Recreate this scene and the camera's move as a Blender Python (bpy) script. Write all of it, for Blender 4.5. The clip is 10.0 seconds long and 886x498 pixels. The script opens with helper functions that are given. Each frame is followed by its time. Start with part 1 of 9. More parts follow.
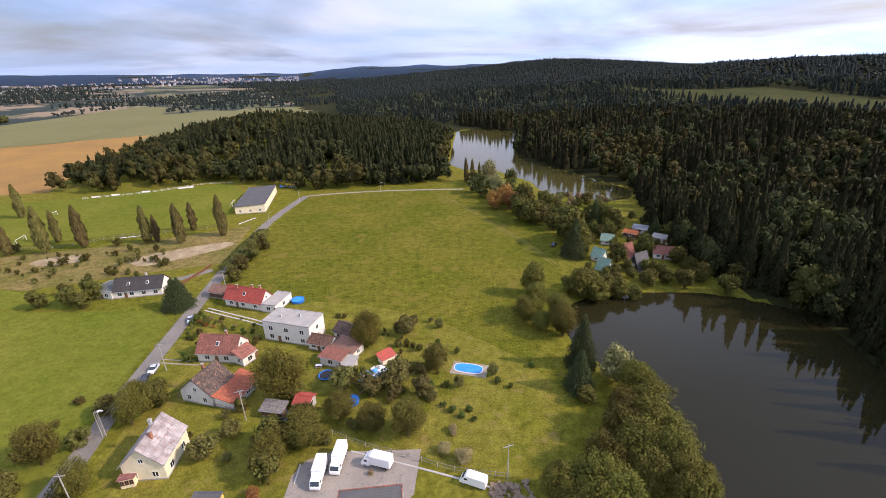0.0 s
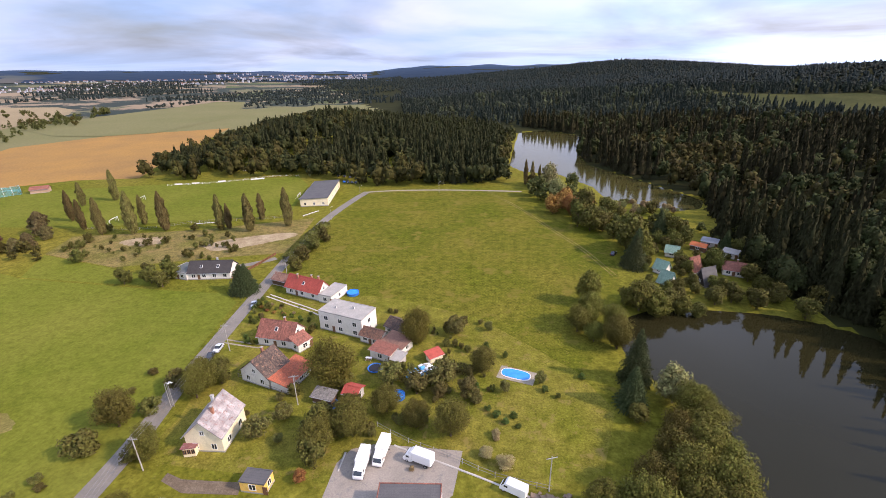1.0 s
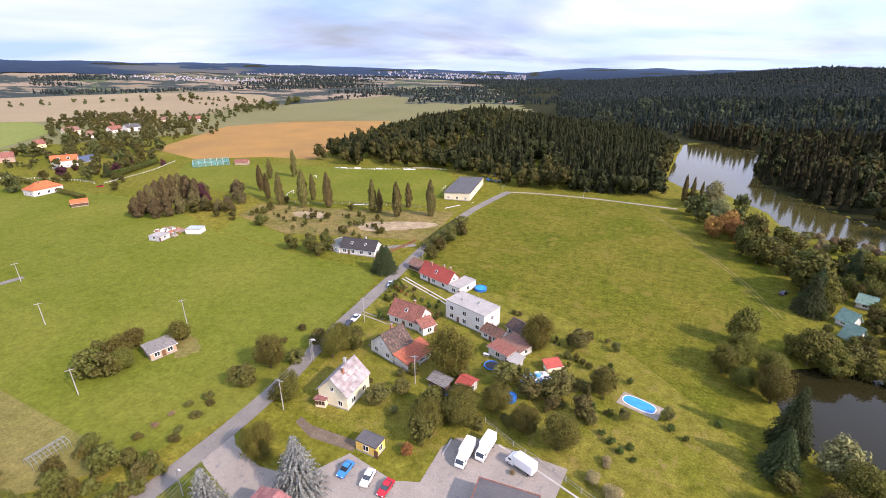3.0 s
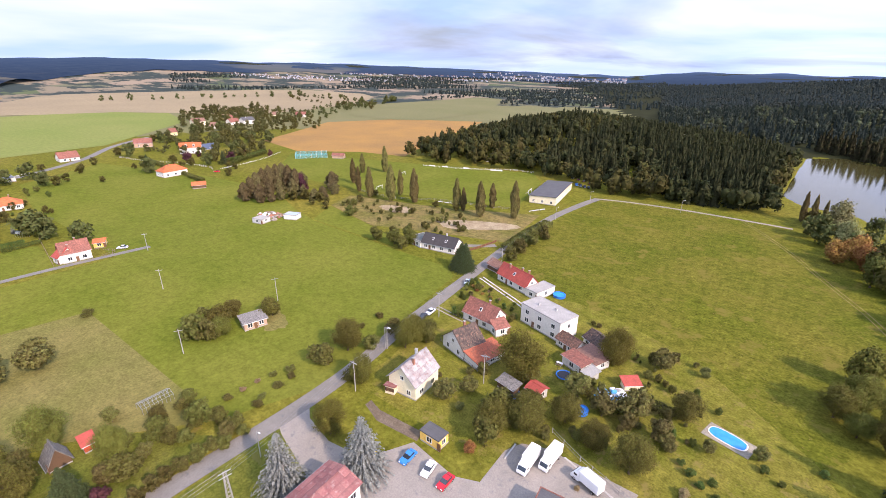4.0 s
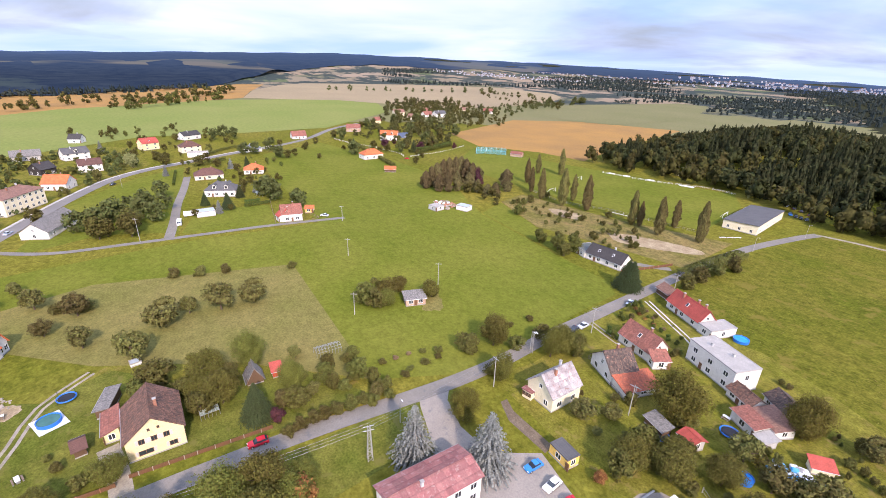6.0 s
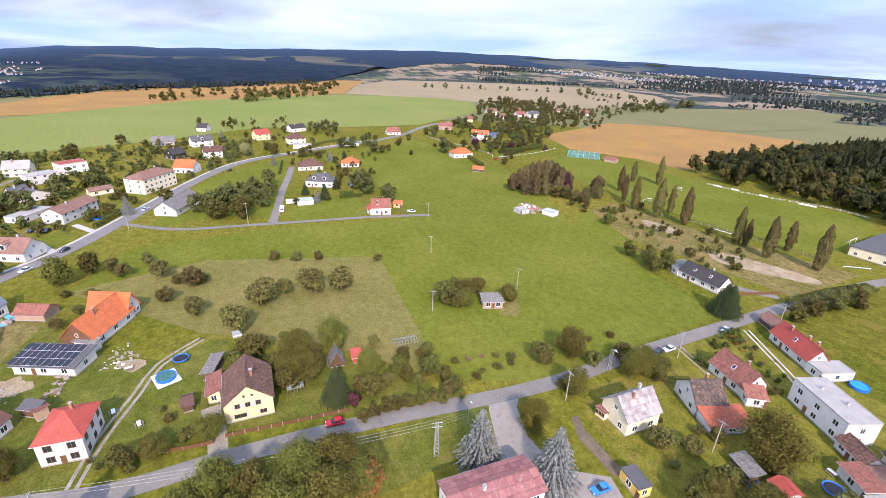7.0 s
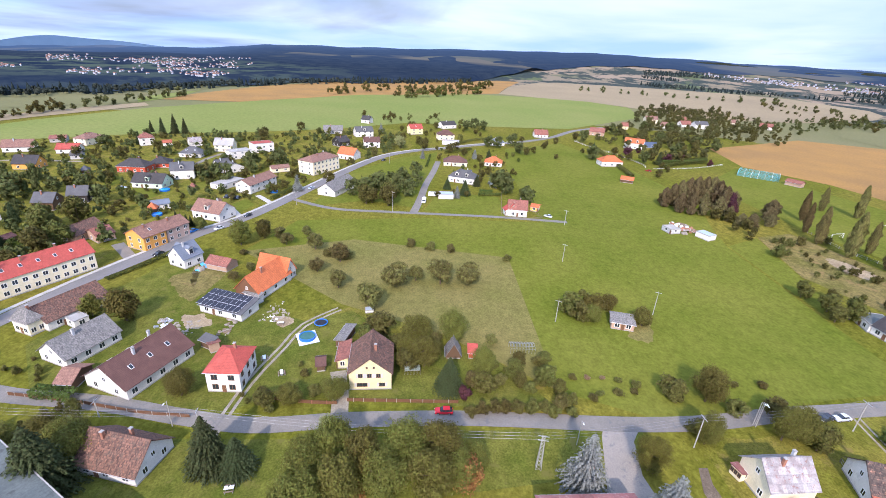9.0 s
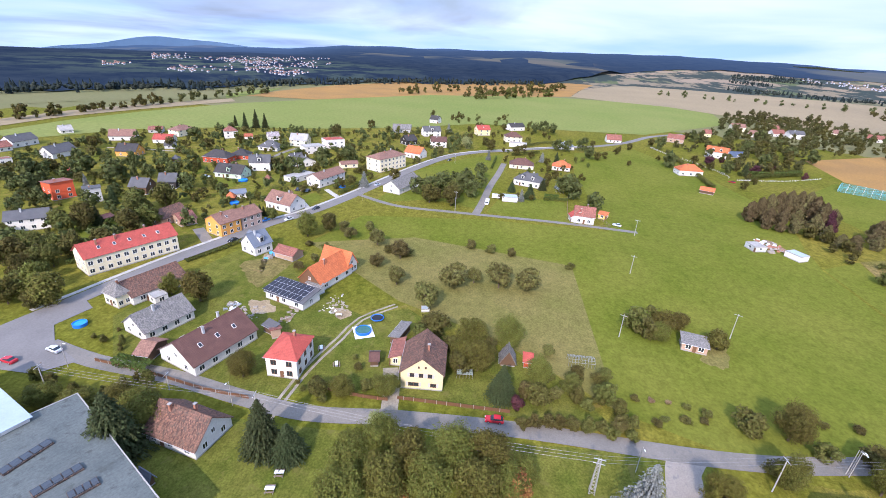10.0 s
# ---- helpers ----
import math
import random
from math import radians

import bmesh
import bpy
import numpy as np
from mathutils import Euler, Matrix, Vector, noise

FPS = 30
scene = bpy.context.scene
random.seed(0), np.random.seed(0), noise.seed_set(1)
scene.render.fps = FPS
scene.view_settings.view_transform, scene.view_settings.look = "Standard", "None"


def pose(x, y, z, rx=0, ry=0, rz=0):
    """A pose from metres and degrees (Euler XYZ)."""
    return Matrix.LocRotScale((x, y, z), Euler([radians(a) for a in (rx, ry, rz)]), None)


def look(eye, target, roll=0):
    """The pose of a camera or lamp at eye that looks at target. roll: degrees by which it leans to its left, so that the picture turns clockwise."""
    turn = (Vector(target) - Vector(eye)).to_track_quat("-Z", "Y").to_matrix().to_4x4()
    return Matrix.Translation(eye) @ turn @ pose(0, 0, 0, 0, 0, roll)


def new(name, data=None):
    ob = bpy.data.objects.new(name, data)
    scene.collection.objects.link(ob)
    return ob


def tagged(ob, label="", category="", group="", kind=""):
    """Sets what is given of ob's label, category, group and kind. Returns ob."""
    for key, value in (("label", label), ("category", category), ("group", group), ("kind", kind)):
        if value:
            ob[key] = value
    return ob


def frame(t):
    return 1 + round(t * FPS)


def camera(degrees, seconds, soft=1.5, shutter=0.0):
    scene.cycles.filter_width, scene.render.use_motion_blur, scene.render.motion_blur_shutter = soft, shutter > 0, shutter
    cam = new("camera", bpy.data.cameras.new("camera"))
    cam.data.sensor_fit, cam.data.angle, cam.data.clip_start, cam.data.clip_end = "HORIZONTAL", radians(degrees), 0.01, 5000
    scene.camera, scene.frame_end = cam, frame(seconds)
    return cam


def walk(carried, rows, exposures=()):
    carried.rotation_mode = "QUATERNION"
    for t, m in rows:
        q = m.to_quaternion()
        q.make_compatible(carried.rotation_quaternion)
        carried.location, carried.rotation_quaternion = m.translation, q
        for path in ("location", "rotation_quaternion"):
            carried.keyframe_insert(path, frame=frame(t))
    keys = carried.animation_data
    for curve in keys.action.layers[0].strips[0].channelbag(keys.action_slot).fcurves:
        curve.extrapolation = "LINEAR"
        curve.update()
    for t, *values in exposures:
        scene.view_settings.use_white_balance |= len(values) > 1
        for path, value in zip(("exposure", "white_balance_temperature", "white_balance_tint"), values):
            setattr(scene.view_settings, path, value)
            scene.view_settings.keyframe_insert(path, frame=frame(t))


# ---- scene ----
import collections
cam = camera(88.35, 10.0, soft=0.55)
PATH = [
    (0, (0.00, 0.00, 76.88), (-0.01, 92.42, 38.70), -1.70),
    (0.5, (0.24, 0.17, 77.10), (-5.34, 92.45, 38.98), -1.49),
    (1, (0.39, 0.24, 77.31), (-11.69, 91.96, 39.34), -1.22),
    (1.5, (0.58, 0.18, 77.84), (-18.27, 90.73, 39.82), -0.91),
    (2, (0.58, -0.02, 78.01), (-25.05, 88.88, 40.07), -0.58),
    (2.5, (0.70, -0.50, 77.95), (-31.86, 86.17, 40.15), -0.18),
    (4, (1.24, -0.14, 76.47), (-53.85, 74.49, 39.12), 0.67),
    (4.5, (1.27, -0.23, 76.50), (-61.07, 68.39, 39.00), 1.07),
    (5, (1.36, -0.13, 76.35), (-67.72, 61.61, 38.72), 1.39),
    (5.5, (1.56, 0.05, 76.42), (-72.53, 55.56, 38.61), 1.67),
    (7, (2.25, -0.46, 78.89), (-83.79, 32.08, 39.66), 2.33),
    (7.5, (2.16, -0.47, 78.64), (-86.47, 23.86, 39.23), 2.57),
    (8, (2.15, -0.38, 78.65), (-88.06, 16.50, 38.94), 2.76),
    (8.5, (2.26, -0.36, 78.81), (-88.83, 9.50, 38.75), 3.02),
    (9, (2.09, -0.13, 78.79), (-89.33, 4.49, 38.53), 3.09),
    (9.5, (1.12, -0.03, 78.43), (-90.32, -1.50, 37.99), 3.21),
    (10, (-0.18, -0.21, 77.86), (-91.15, -8.69, 37.22), 3.36),
]
walk(cam, [(t, look(eye, target, roll)) for t, eye, target, roll in PATH],
     exposures=[(0.0, 0.04, 6600, 29), (2.5, 0.35, 6450, 31), (5.5, 0.40, 6250, 31), (7.5, 0.36, 5980, 27), (10.0, 0.35, 5640, 26)])

# ---- sky and sun ----
SUN_ELEV, SUN_AZ = 36.0, 101.0   # degrees; azimuth from +y towards +x
sun_dir = Vector((math.sin(radians(SUN_AZ)) * math.cos(radians(SUN_ELEV)),
                  math.cos(radians(SUN_AZ)) * math.cos(radians(SUN_ELEV)), math.sin(radians(SUN_ELEV))))
sun = new("sun", bpy.data.lights.new("sun", "SUN"))
sun.data.energy, sun.data.angle, sun.data.color = 4.8, radians(0.8), (1.0, 0.88, 0.68)
sun.matrix_world = look(sun_dir * 300, (0, 0, 0))


class Nodes:
    """A short way to write node trees."""

    def __init__(self, tree):
        self.tree = tree
        tree.nodes.clear()

    def add(self, kind, at=None, **values):
        node = self.tree.nodes.new(kind)
        for key, value in (at or {}).items():
            if isinstance(value, bpy.types.NodeSocket):
                self.tree.links.new(value, node.inputs[key])
            else:
                node.inputs[key].default_value = value
        for key, value in values.items():
            setattr(node, key, value)
        return node

    def noise(self, vector, scale, detail=4.0, rough=0.55, distortion=0.0):
        return self.add("ShaderNodeTexNoise", {"Vector": vector, "Scale": scale, "Detail": detail, "Roughness": rough,
                                               "Distortion": distortion}).outputs["Fac"]

    def ramp(self, fac, lo, hi, a=(0, 0, 0, 1), b=(1, 1, 1, 1)):
        node = self.add("ShaderNodeValToRGB", {"Fac": fac})
        node.color_ramp.elements[0].position, node.color_ramp.elements[1].position = lo, hi
        node.color_ramp.elements[0].color, node.color_ramp.elements[1].color = a, b
        return node.outputs["Color"]

    def mix(self, fac, a, b, blend="MIX"):
        node = self.add("ShaderNodeMix", data_type="RGBA", blend_type=blend)
        for key, value in ((0, fac), (6, a), (7, b)):
            if isinstance(value, bpy.types.NodeSocket):
                self.tree.links.new(value, node.inputs[key])
            else:
                node.inputs[key].default_value = value
        return node.outputs[2]

    def math(self, op, a, b=0.0):
        node = self.add("ShaderNodeMath", operation=op)
        for key, value in ((0, a), (1, b)):
            if isinstance(value, bpy.types.NodeSocket):
                self.tree.links.new(value, node.inputs[key])
            else:
                node.inputs[key].default_value = value
        return node.outputs[0]


def make_world():
    world = bpy.data.worlds.new("sky")
    scene.world = world
    world.use_nodes = True
    n = Nodes(world.node_tree)
    way = n.add("ShaderNodeTexCoord").outputs["Generated"]
    sky = n.add("ShaderNodeTexSky", sky_type="NISHITA", sun_disc=False, sun_elevation=radians(SUN_ELEV),
                sun_rotation=radians(SUN_AZ), air_density=1.2, dust_density=2.0, ozone_density=1.5)
    # clouds on a flat layer: the way divided by its height
    sep = n.add("ShaderNodeSeparateXYZ", {0: way})
    high = n.math("MAXIMUM", n.math("ADD", sep.outputs[2], 0.13), 0.03)
    flat = n.add("ShaderNodeCombineXYZ", {0: n.math("DIVIDE", sep.outputs[0], high), 1: n.math("DIVIDE", sep.outputs[1], high),
                                          2: 0.0}).outputs[0]
    cover = n.ramp(n.noise(flat, 0.33, 6, 0.52, 0.5), 0.30, 0.52)
    tone = n.ramp(n.noise(flat, 0.42, 5, 0.5, 0.4), 0.36, 0.68, (5.2, 8.0, 11.8, 1), (10.8, 12.1, 13.6, 1))
    colour = n.mix(cover, sky.outputs[0], tone)
    low = n.ramp(n.math("ADD", sep.outputs[2], 0.06), 0.02, 0.16, (1, 1, 1, 1), (0, 0, 0, 1))
    colour = n.mix(n.math("MULTIPLY", low, 0.6), colour, (6.2, 9.0, 12.8, 1))
    # clouds shine towards the sun
    facing = n.add("ShaderNodeVectorMath", {0: way, 1: tuple(sun_dir)}, operation="DOT_PRODUCT").outputs["Value"]
    glow = n.add("ShaderNodeMapRange", {0: facing, 1: -0.3, 2: 0.9, 3: 0.97, 4: 2.1}).outputs[0]
    back = n.add("ShaderNodeBackground", {"Color": colour, "Strength": n.math("MULTIPLY", glow, 0.078)})
    n.add("ShaderNodeOutputWorld", {"Surface": back.outputs[0]})


make_world()

# ---- materials ----
MATS = {}


def mat(name, a, b=None, s=0.5, fine=6.0, rough=0.85, bump=0.0, metal=0.0, space="Object", rand=0.0, lo=0.35, hi=0.65, spec=0.3,
        grain=0.25, rows=None, row_depth=0.35, stain=None, island=0.0, through_light=0.0, mottle=0.0, tiles=0.0):
    """A surface of two colours in large patches with a fine grain. rows: the width of tile rows across y. stain: colour of blotches."""
    m = bpy.data.materials.new(name)
    m.use_nodes = True
    n = Nodes(m.node_tree)
    if space == "World":
        v = n.add("ShaderNodeNewGeometry").outputs["Position"]
    else:
        v = n.add("ShaderNodeTexCoord").outputs["Object"]
    a = (*a, 1)
    b = (*b, 1) if b else tuple(c * 0.8 for c in a[:3]) + (1,)
    col = n.mix(n.ramp(n.noise(v, s, 5), lo, hi), a, b)
    g = n.noise(v, fine, 5, 0.65)
    col = n.mix(grain, col, n.ramp(g, 0.25, 0.75, (0.25, 0.25, 0.25, 1), (1.75, 1.75, 1.75, 1)), "MULTIPLY") if grain else col
    if mottle:
        col = n.mix(mottle, col, n.ramp(n.noise(v, 0.33, 6, 0.7), 0.32, 0.70, (0.45, 0.50, 0.45, 1), (1.5, 1.45, 1.5, 1)), "MULTIPLY")
        col = n.mix(mottle * 0.6, col, n.ramp(n.noise(v, 0.011, 3, 0.5), 0.3, 0.7, (0.75, 0.85, 0.8, 1), (1.2, 1.12, 1.1, 1)), "MULTIPLY")
    if stain:
        col = n.mix(n.ramp(n.noise(v, s * 2.7, 6, 0.7), 0.56, 0.64), col, (*stain, 1))
    height = g
    if rows:
        sep = n.add("ShaderNodeSeparateXYZ", {0: v})
        saw = n.math("FRACT", n.math("DIVIDE", sep.outputs[1], rows))
        across = n.math("FRACT", n.math("DIVIDE", sep.outputs[0], rows * 0.8))
        dark = n.math("MULTIPLY", n.ramp(saw, 0.0, 0.25), n.ramp(across, 0.0, 0.15, (0.6, 0.6, 0.6, 1)))
        col = n.mix(row_depth, col, dark, "MULTIPLY")
        one = n.add("ShaderNodeCombineXYZ", {0: n.math("FLOOR", n.math("DIVIDE", sep.outputs[0], rows * 0.8)), 1: n.math("FLOOR", n.math("DIVIDE", sep.outputs[1], rows)), 2: 0.0}).outputs[0]
        tone = n.add("ShaderNodeTexWhiteNoise", {"Vector": one}, noise_dimensions="3D").outputs["Value"]
        col = n.mix(tiles, col, n.ramp(tone, 0.0, 1.0, (0.35, 0.36, 0.38, 1), (1.6, 1.55, 1.5, 1)), "MULTIPLY")
        moss = n.ramp(n.noise(v, 0.9, 6, 0.7), 0.50, 0.72)
        col = n.mix(n.math("MULTIPLY", moss, tiles * 0.8), col, (0.075, 0.068, 0.055, 1))
        height = n.math("ADD", n.math("MULTIPLY", saw, 1.5), g)
    if rand:
        info = n.add("ShaderNodeObjectInfo").outputs["Random"]
        col = n.add("ShaderNodeHueSaturation", {"Color": col, "Hue": n.math("ADD", n.math("MULTIPLY", info, 0.055), 0.472),
                                                "Value": n.math("ADD", n.math("MULTIPLY", info, rand), 1 - rand / 2)}).outputs[0]
    if island:
        one = n.add("ShaderNodeNewGeometry").outputs["Random Per Island"]
        col = n.add("ShaderNodeHueSaturation", {"Color": col, "Hue": n.math("ADD", n.math("MULTIPLY", one, 0.04), 0.48),
                                                "Value": n.math("ADD", n.math("MULTIPLY", one, island), 1 - island / 2)}).outputs[0]
    shader = n.add("ShaderNodeBsdfPrincipled", {"Base Color": col, "Roughness": rough, "Metallic": metal, "Specular IOR Level": spec})
    if bump:
        bumped = n.add("ShaderNodeBump", {"Height": height, "Strength": bump, "Distance": 0.1})
        n.tree.links.new(bumped.outputs[0], shader.inputs["Normal"])
    out = shader.outputs[0]
    if through_light:
        thin = n.add("ShaderNodeBsdfTranslucent", {"Color": col})
        out = n.add("ShaderNodeMixShader", {0: through_light, 1: out, 2: thin.outputs[0]}).outputs[0]
    n.add("ShaderNodeOutputMaterial", {"Surface": out})
    MATS[name] = m
    return m


# ground covers
mat("meadow", (0.084, 0.094, 0.010), (0.122, 0.112, 0.017), 0.035, 1.3, 0.95, 0.6, space="World", grain=0.7, stain=(0.142, 0.118, 0.024), spec=0.03, mottle=0.75)
mat("lawn", (0.100, 0.120, 0.014), (0.134, 0.140, 0.022), 0.03, 1.0, 0.95, 0.4, space="World", grain=0.34, spec=0.03, mottle=0.4)
mat("garden", (0.115, 0.118, 0.015), (0.162, 0.142, 0.026), 0.09, 2.0, 0.95, 0.5, space="World", grain=0.6, stain=(0.175, 0.138, 0.040), spec=0.03, mottle=0.75)
mat("lush", (0.080, 0.096, 0.014), (0.126, 0.124, 0.024), 0.10, 2.0, 0.95, 0.5, space="World", grain=0.6, stain=(0.125, 0.118, 0.03), spec=0.03, mottle=0.6)
mat("mown", (0.175, 0.148, 0.05), (0.138, 0.13, 0.036), 0.05, 1.5, 0.95, 0.4, space="World", grain=0.45, spec=0.03, mottle=0.4)
mat("dug_soil", (0.115, 0.088, 0.062), (0.155, 0.120, 0.085), 0.4, 3.0, 0.95, 0.5, space="World", grain=0.5, spec=0.05)
mat("rough_grass", (0.118, 0.110, 0.028), (0.19, 0.145, 0.056), 0.06, 1.3, 0.95, 0.6, space="World", grain=0.6, stain=(0.20, 0.14, 0.06), spec=0.03, mottle=0.75)
mat("stubble", (0.300, 0.170, 0.050), (0.235, 0.140, 0.050), 0.02, 0.6, 0.95, 0.3, space="World", grain=0.3, spec=0.1)
mat("straw", (0.262, 0.208, 0.122), (0.226, 0.180, 0.108), 0.006, 0.2, 0.95, 0.0, space="World", grain=0.2, spec=0.1)
mat("crop", (0.148, 0.182, 0.046), (0.178, 0.196, 0.058), 0.008, 0.3, 0.95, 0.0, space="World", grain=0.25, spec=0.03)
mat("pale_field", (0.135, 0.135, 0.055), (0.155, 0.146, 0.066), 0.008, 0.3, 0.95, 0.0, space="World", grain=0.2, spec=0.1)
mat("clearing_grass", (0.036, 0.042, 0.015), (0.054, 0.056, 0.020), 0.02, 0.3, 0.95, 0.0, space="World", grain=0.35, spec=0.03)
mat("soil", (0.22, 0.165, 0.10), (0.34, 0.275, 0.175), 0.2, 2.0, 0.95, 0.5, space="World", grain=0.5, spec=0.1)
mat("tuft_green", (0.088, 0.092, 0.014), (0.110, 0.104, 0.018), 0.1, 2.0, 0.95, space="World", grain=0.3, spec=0.03, island=0.3)
mat("tuft_dry", (0.135, 0.118, 0.030), (0.155, 0.128, 0.036), 0.1, 2.0, 0.95, space="World", grain=0.3, spec=0.03, island=0.3)
mat("ground", (0.105, 0.112, 0.012), (0.150, 0.132, 0.022), 0.02, 1.0, 0.95, 0.4, space="World", grain=0.5, spec=0.03, mottle=0.75)
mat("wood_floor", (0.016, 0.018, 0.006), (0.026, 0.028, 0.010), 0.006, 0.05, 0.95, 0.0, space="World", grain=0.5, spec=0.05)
mat("asphalt", (0.198, 0.180, 0.155), (0.158, 0.146, 0.128), 0.15, 3.0, 0.9, 0.2, space="World", grain=0.25, stain=(0.14, 0.135, 0.13), spec=0.2)
mat("street_asphalt", (0.155, 0.146, 0.138), (0.185, 0.175, 0.165), 0.1, 2.0, 0.9, 0.2, space="World", grain=0.2, spec=0.2)
mat("yard_asphalt", (0.27, 0.24, 0.205), (0.23, 0.205, 0.175), 0.2, 3.0, 0.9, 0.2, space="World", grain=0.25, stain=(0.18, 0.17, 0.16), spec=0.2)
mat("gravel", (0.30, 0.265, 0.205), (0.21, 0.185, 0.14), 0.4, 3.0, 0.95, 0.3, space="World", grain=0.35, spec=0.1)
mat("kerb", (0.44, 0.42, 0.38), (0.36, 0.34, 0.31), 0.5, 4.0, 0.9, space="World")


def make_farmland():
    """Far fields: a patchwork of straw, green and bare plots with tree-dark seams."""
    m = bpy.data.materials.new("farmland")
    m.use_nodes = True
    n = Nodes(m.node_tree)
    v = n.add("ShaderNodeNewGeometry").outputs["Position"]
    v = n.add("ShaderNodeVectorMath", {0: v, 1: (1.0, 1.7, 0.0)}, operation="MULTIPLY").outputs[0]
    cell = n.add("ShaderNodeTexVoronoi", {"Vector": v, "Scale": 0.0042, "Randomness": 0.9})
    pick = n.add("ShaderNodeSeparateColor", {0: cell.outputs["Color"]}).outputs[0]
    ramp = n.add("ShaderNodeValToRGB", {"Fac": pick})
    ramp.color_ramp.interpolation = "CONSTANT"
    ramp.color_ramp.elements[0].color = (0.23, 0.175, 0.115, 1)
    for at, colour in ((0.22, (0.085, 0.105, 0.045, 1)), (0.40, (0.19, 0.155, 0.10, 1)), (0.6, (0.24, 0.185, 0.125, 1)), (0.82, (0.13, 0.125, 0.07, 1))):
        ramp.color_ramp.elements.new(at).color = colour
    ramp.color_ramp.elements[-1].color = (0.10, 0.115, 0.055, 1)
    col = n.mix(n.ramp(n.noise(v, 0.006, 6, 0.7), 0.47, 0.51), ramp.outputs[0], (0.030, 0.042, 0.036, 1))
    shader = n.add("ShaderNodeBsdfPrincipled", {"Base Color": col, "Roughness": 0.95, "Specular IOR Level": 0.1})
    n.add("ShaderNodeOutputMaterial", {"Surface": shader.outputs[0]})
    MATS["farmland"] = m


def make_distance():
    """The glowing backdrop of far wooded hills and plots, with blue haze painted in by distance."""
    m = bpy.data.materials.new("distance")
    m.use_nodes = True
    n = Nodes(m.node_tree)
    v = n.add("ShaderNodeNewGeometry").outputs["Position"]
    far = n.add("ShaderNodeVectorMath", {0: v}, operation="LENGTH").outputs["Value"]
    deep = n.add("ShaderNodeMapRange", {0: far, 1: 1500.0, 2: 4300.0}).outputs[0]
    # wood tones already shifted to blue for distance haze
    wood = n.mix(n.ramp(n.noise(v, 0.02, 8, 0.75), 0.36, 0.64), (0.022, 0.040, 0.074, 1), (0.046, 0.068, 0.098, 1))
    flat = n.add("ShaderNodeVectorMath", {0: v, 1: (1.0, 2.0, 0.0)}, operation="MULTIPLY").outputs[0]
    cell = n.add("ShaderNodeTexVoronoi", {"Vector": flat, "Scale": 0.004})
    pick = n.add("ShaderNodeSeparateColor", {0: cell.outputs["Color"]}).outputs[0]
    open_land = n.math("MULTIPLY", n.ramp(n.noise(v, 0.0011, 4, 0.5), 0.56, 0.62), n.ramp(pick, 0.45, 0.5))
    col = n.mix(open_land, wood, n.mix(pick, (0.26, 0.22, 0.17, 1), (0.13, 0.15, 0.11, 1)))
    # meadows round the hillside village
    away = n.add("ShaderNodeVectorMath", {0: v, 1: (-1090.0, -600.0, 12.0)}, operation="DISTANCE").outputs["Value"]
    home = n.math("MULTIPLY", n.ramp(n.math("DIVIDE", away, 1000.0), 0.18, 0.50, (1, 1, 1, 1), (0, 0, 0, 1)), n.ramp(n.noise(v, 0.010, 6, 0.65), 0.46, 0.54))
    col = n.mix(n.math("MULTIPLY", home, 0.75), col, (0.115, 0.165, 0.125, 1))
    # painted haze: more blue mixed into the colour farther out
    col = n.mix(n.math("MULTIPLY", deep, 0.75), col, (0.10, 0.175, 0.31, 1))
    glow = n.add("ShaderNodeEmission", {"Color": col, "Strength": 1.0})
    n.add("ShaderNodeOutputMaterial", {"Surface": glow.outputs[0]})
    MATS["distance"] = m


make_farmland()
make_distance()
# mountain: distance haze painted as a plain blue base colour
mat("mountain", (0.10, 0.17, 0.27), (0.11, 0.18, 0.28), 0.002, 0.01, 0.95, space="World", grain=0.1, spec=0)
# walls
for name, colour in {"white": (0.66, 0.63, 0.57), "cream": (0.72, 0.64, 0.44), "yellowwall": (0.68, 0.58, 0.33), "yellow": (0.75, 0.48, 0.11),
                     "orange": (0.66, 0.32, 0.07), "orangered": (0.68, 0.11, 0.04), "red": (0.42, 0.07, 0.03), "mint": (0.55, 0.66, 0.48),
                     # far: distance haze put into the town walls as blue-grey
                     "grey": (0.40, 0.39, 0.37), "far": (0.42, 0.44, 0.48), "greywall": (0.46, 0.46, 0.45), "brick": (0.40, 0.27, 0.19), "pinkbrick": (0.44, 0.32, 0.27), "brownwall": (0.12, 0.07, 0.04),
                     "black": (0.035, 0.03, 0.028), "blueslate": (0.10, 0.14, 0.24)}.items():
    mat("wall_" + name, colour, tuple(c * 0.86 for c in colour), 0.35, 5.0, 0.9, 0.15, grain=0.18, lo=0.35, hi=0.75, stain=tuple(c * 0.78 for c in colour))
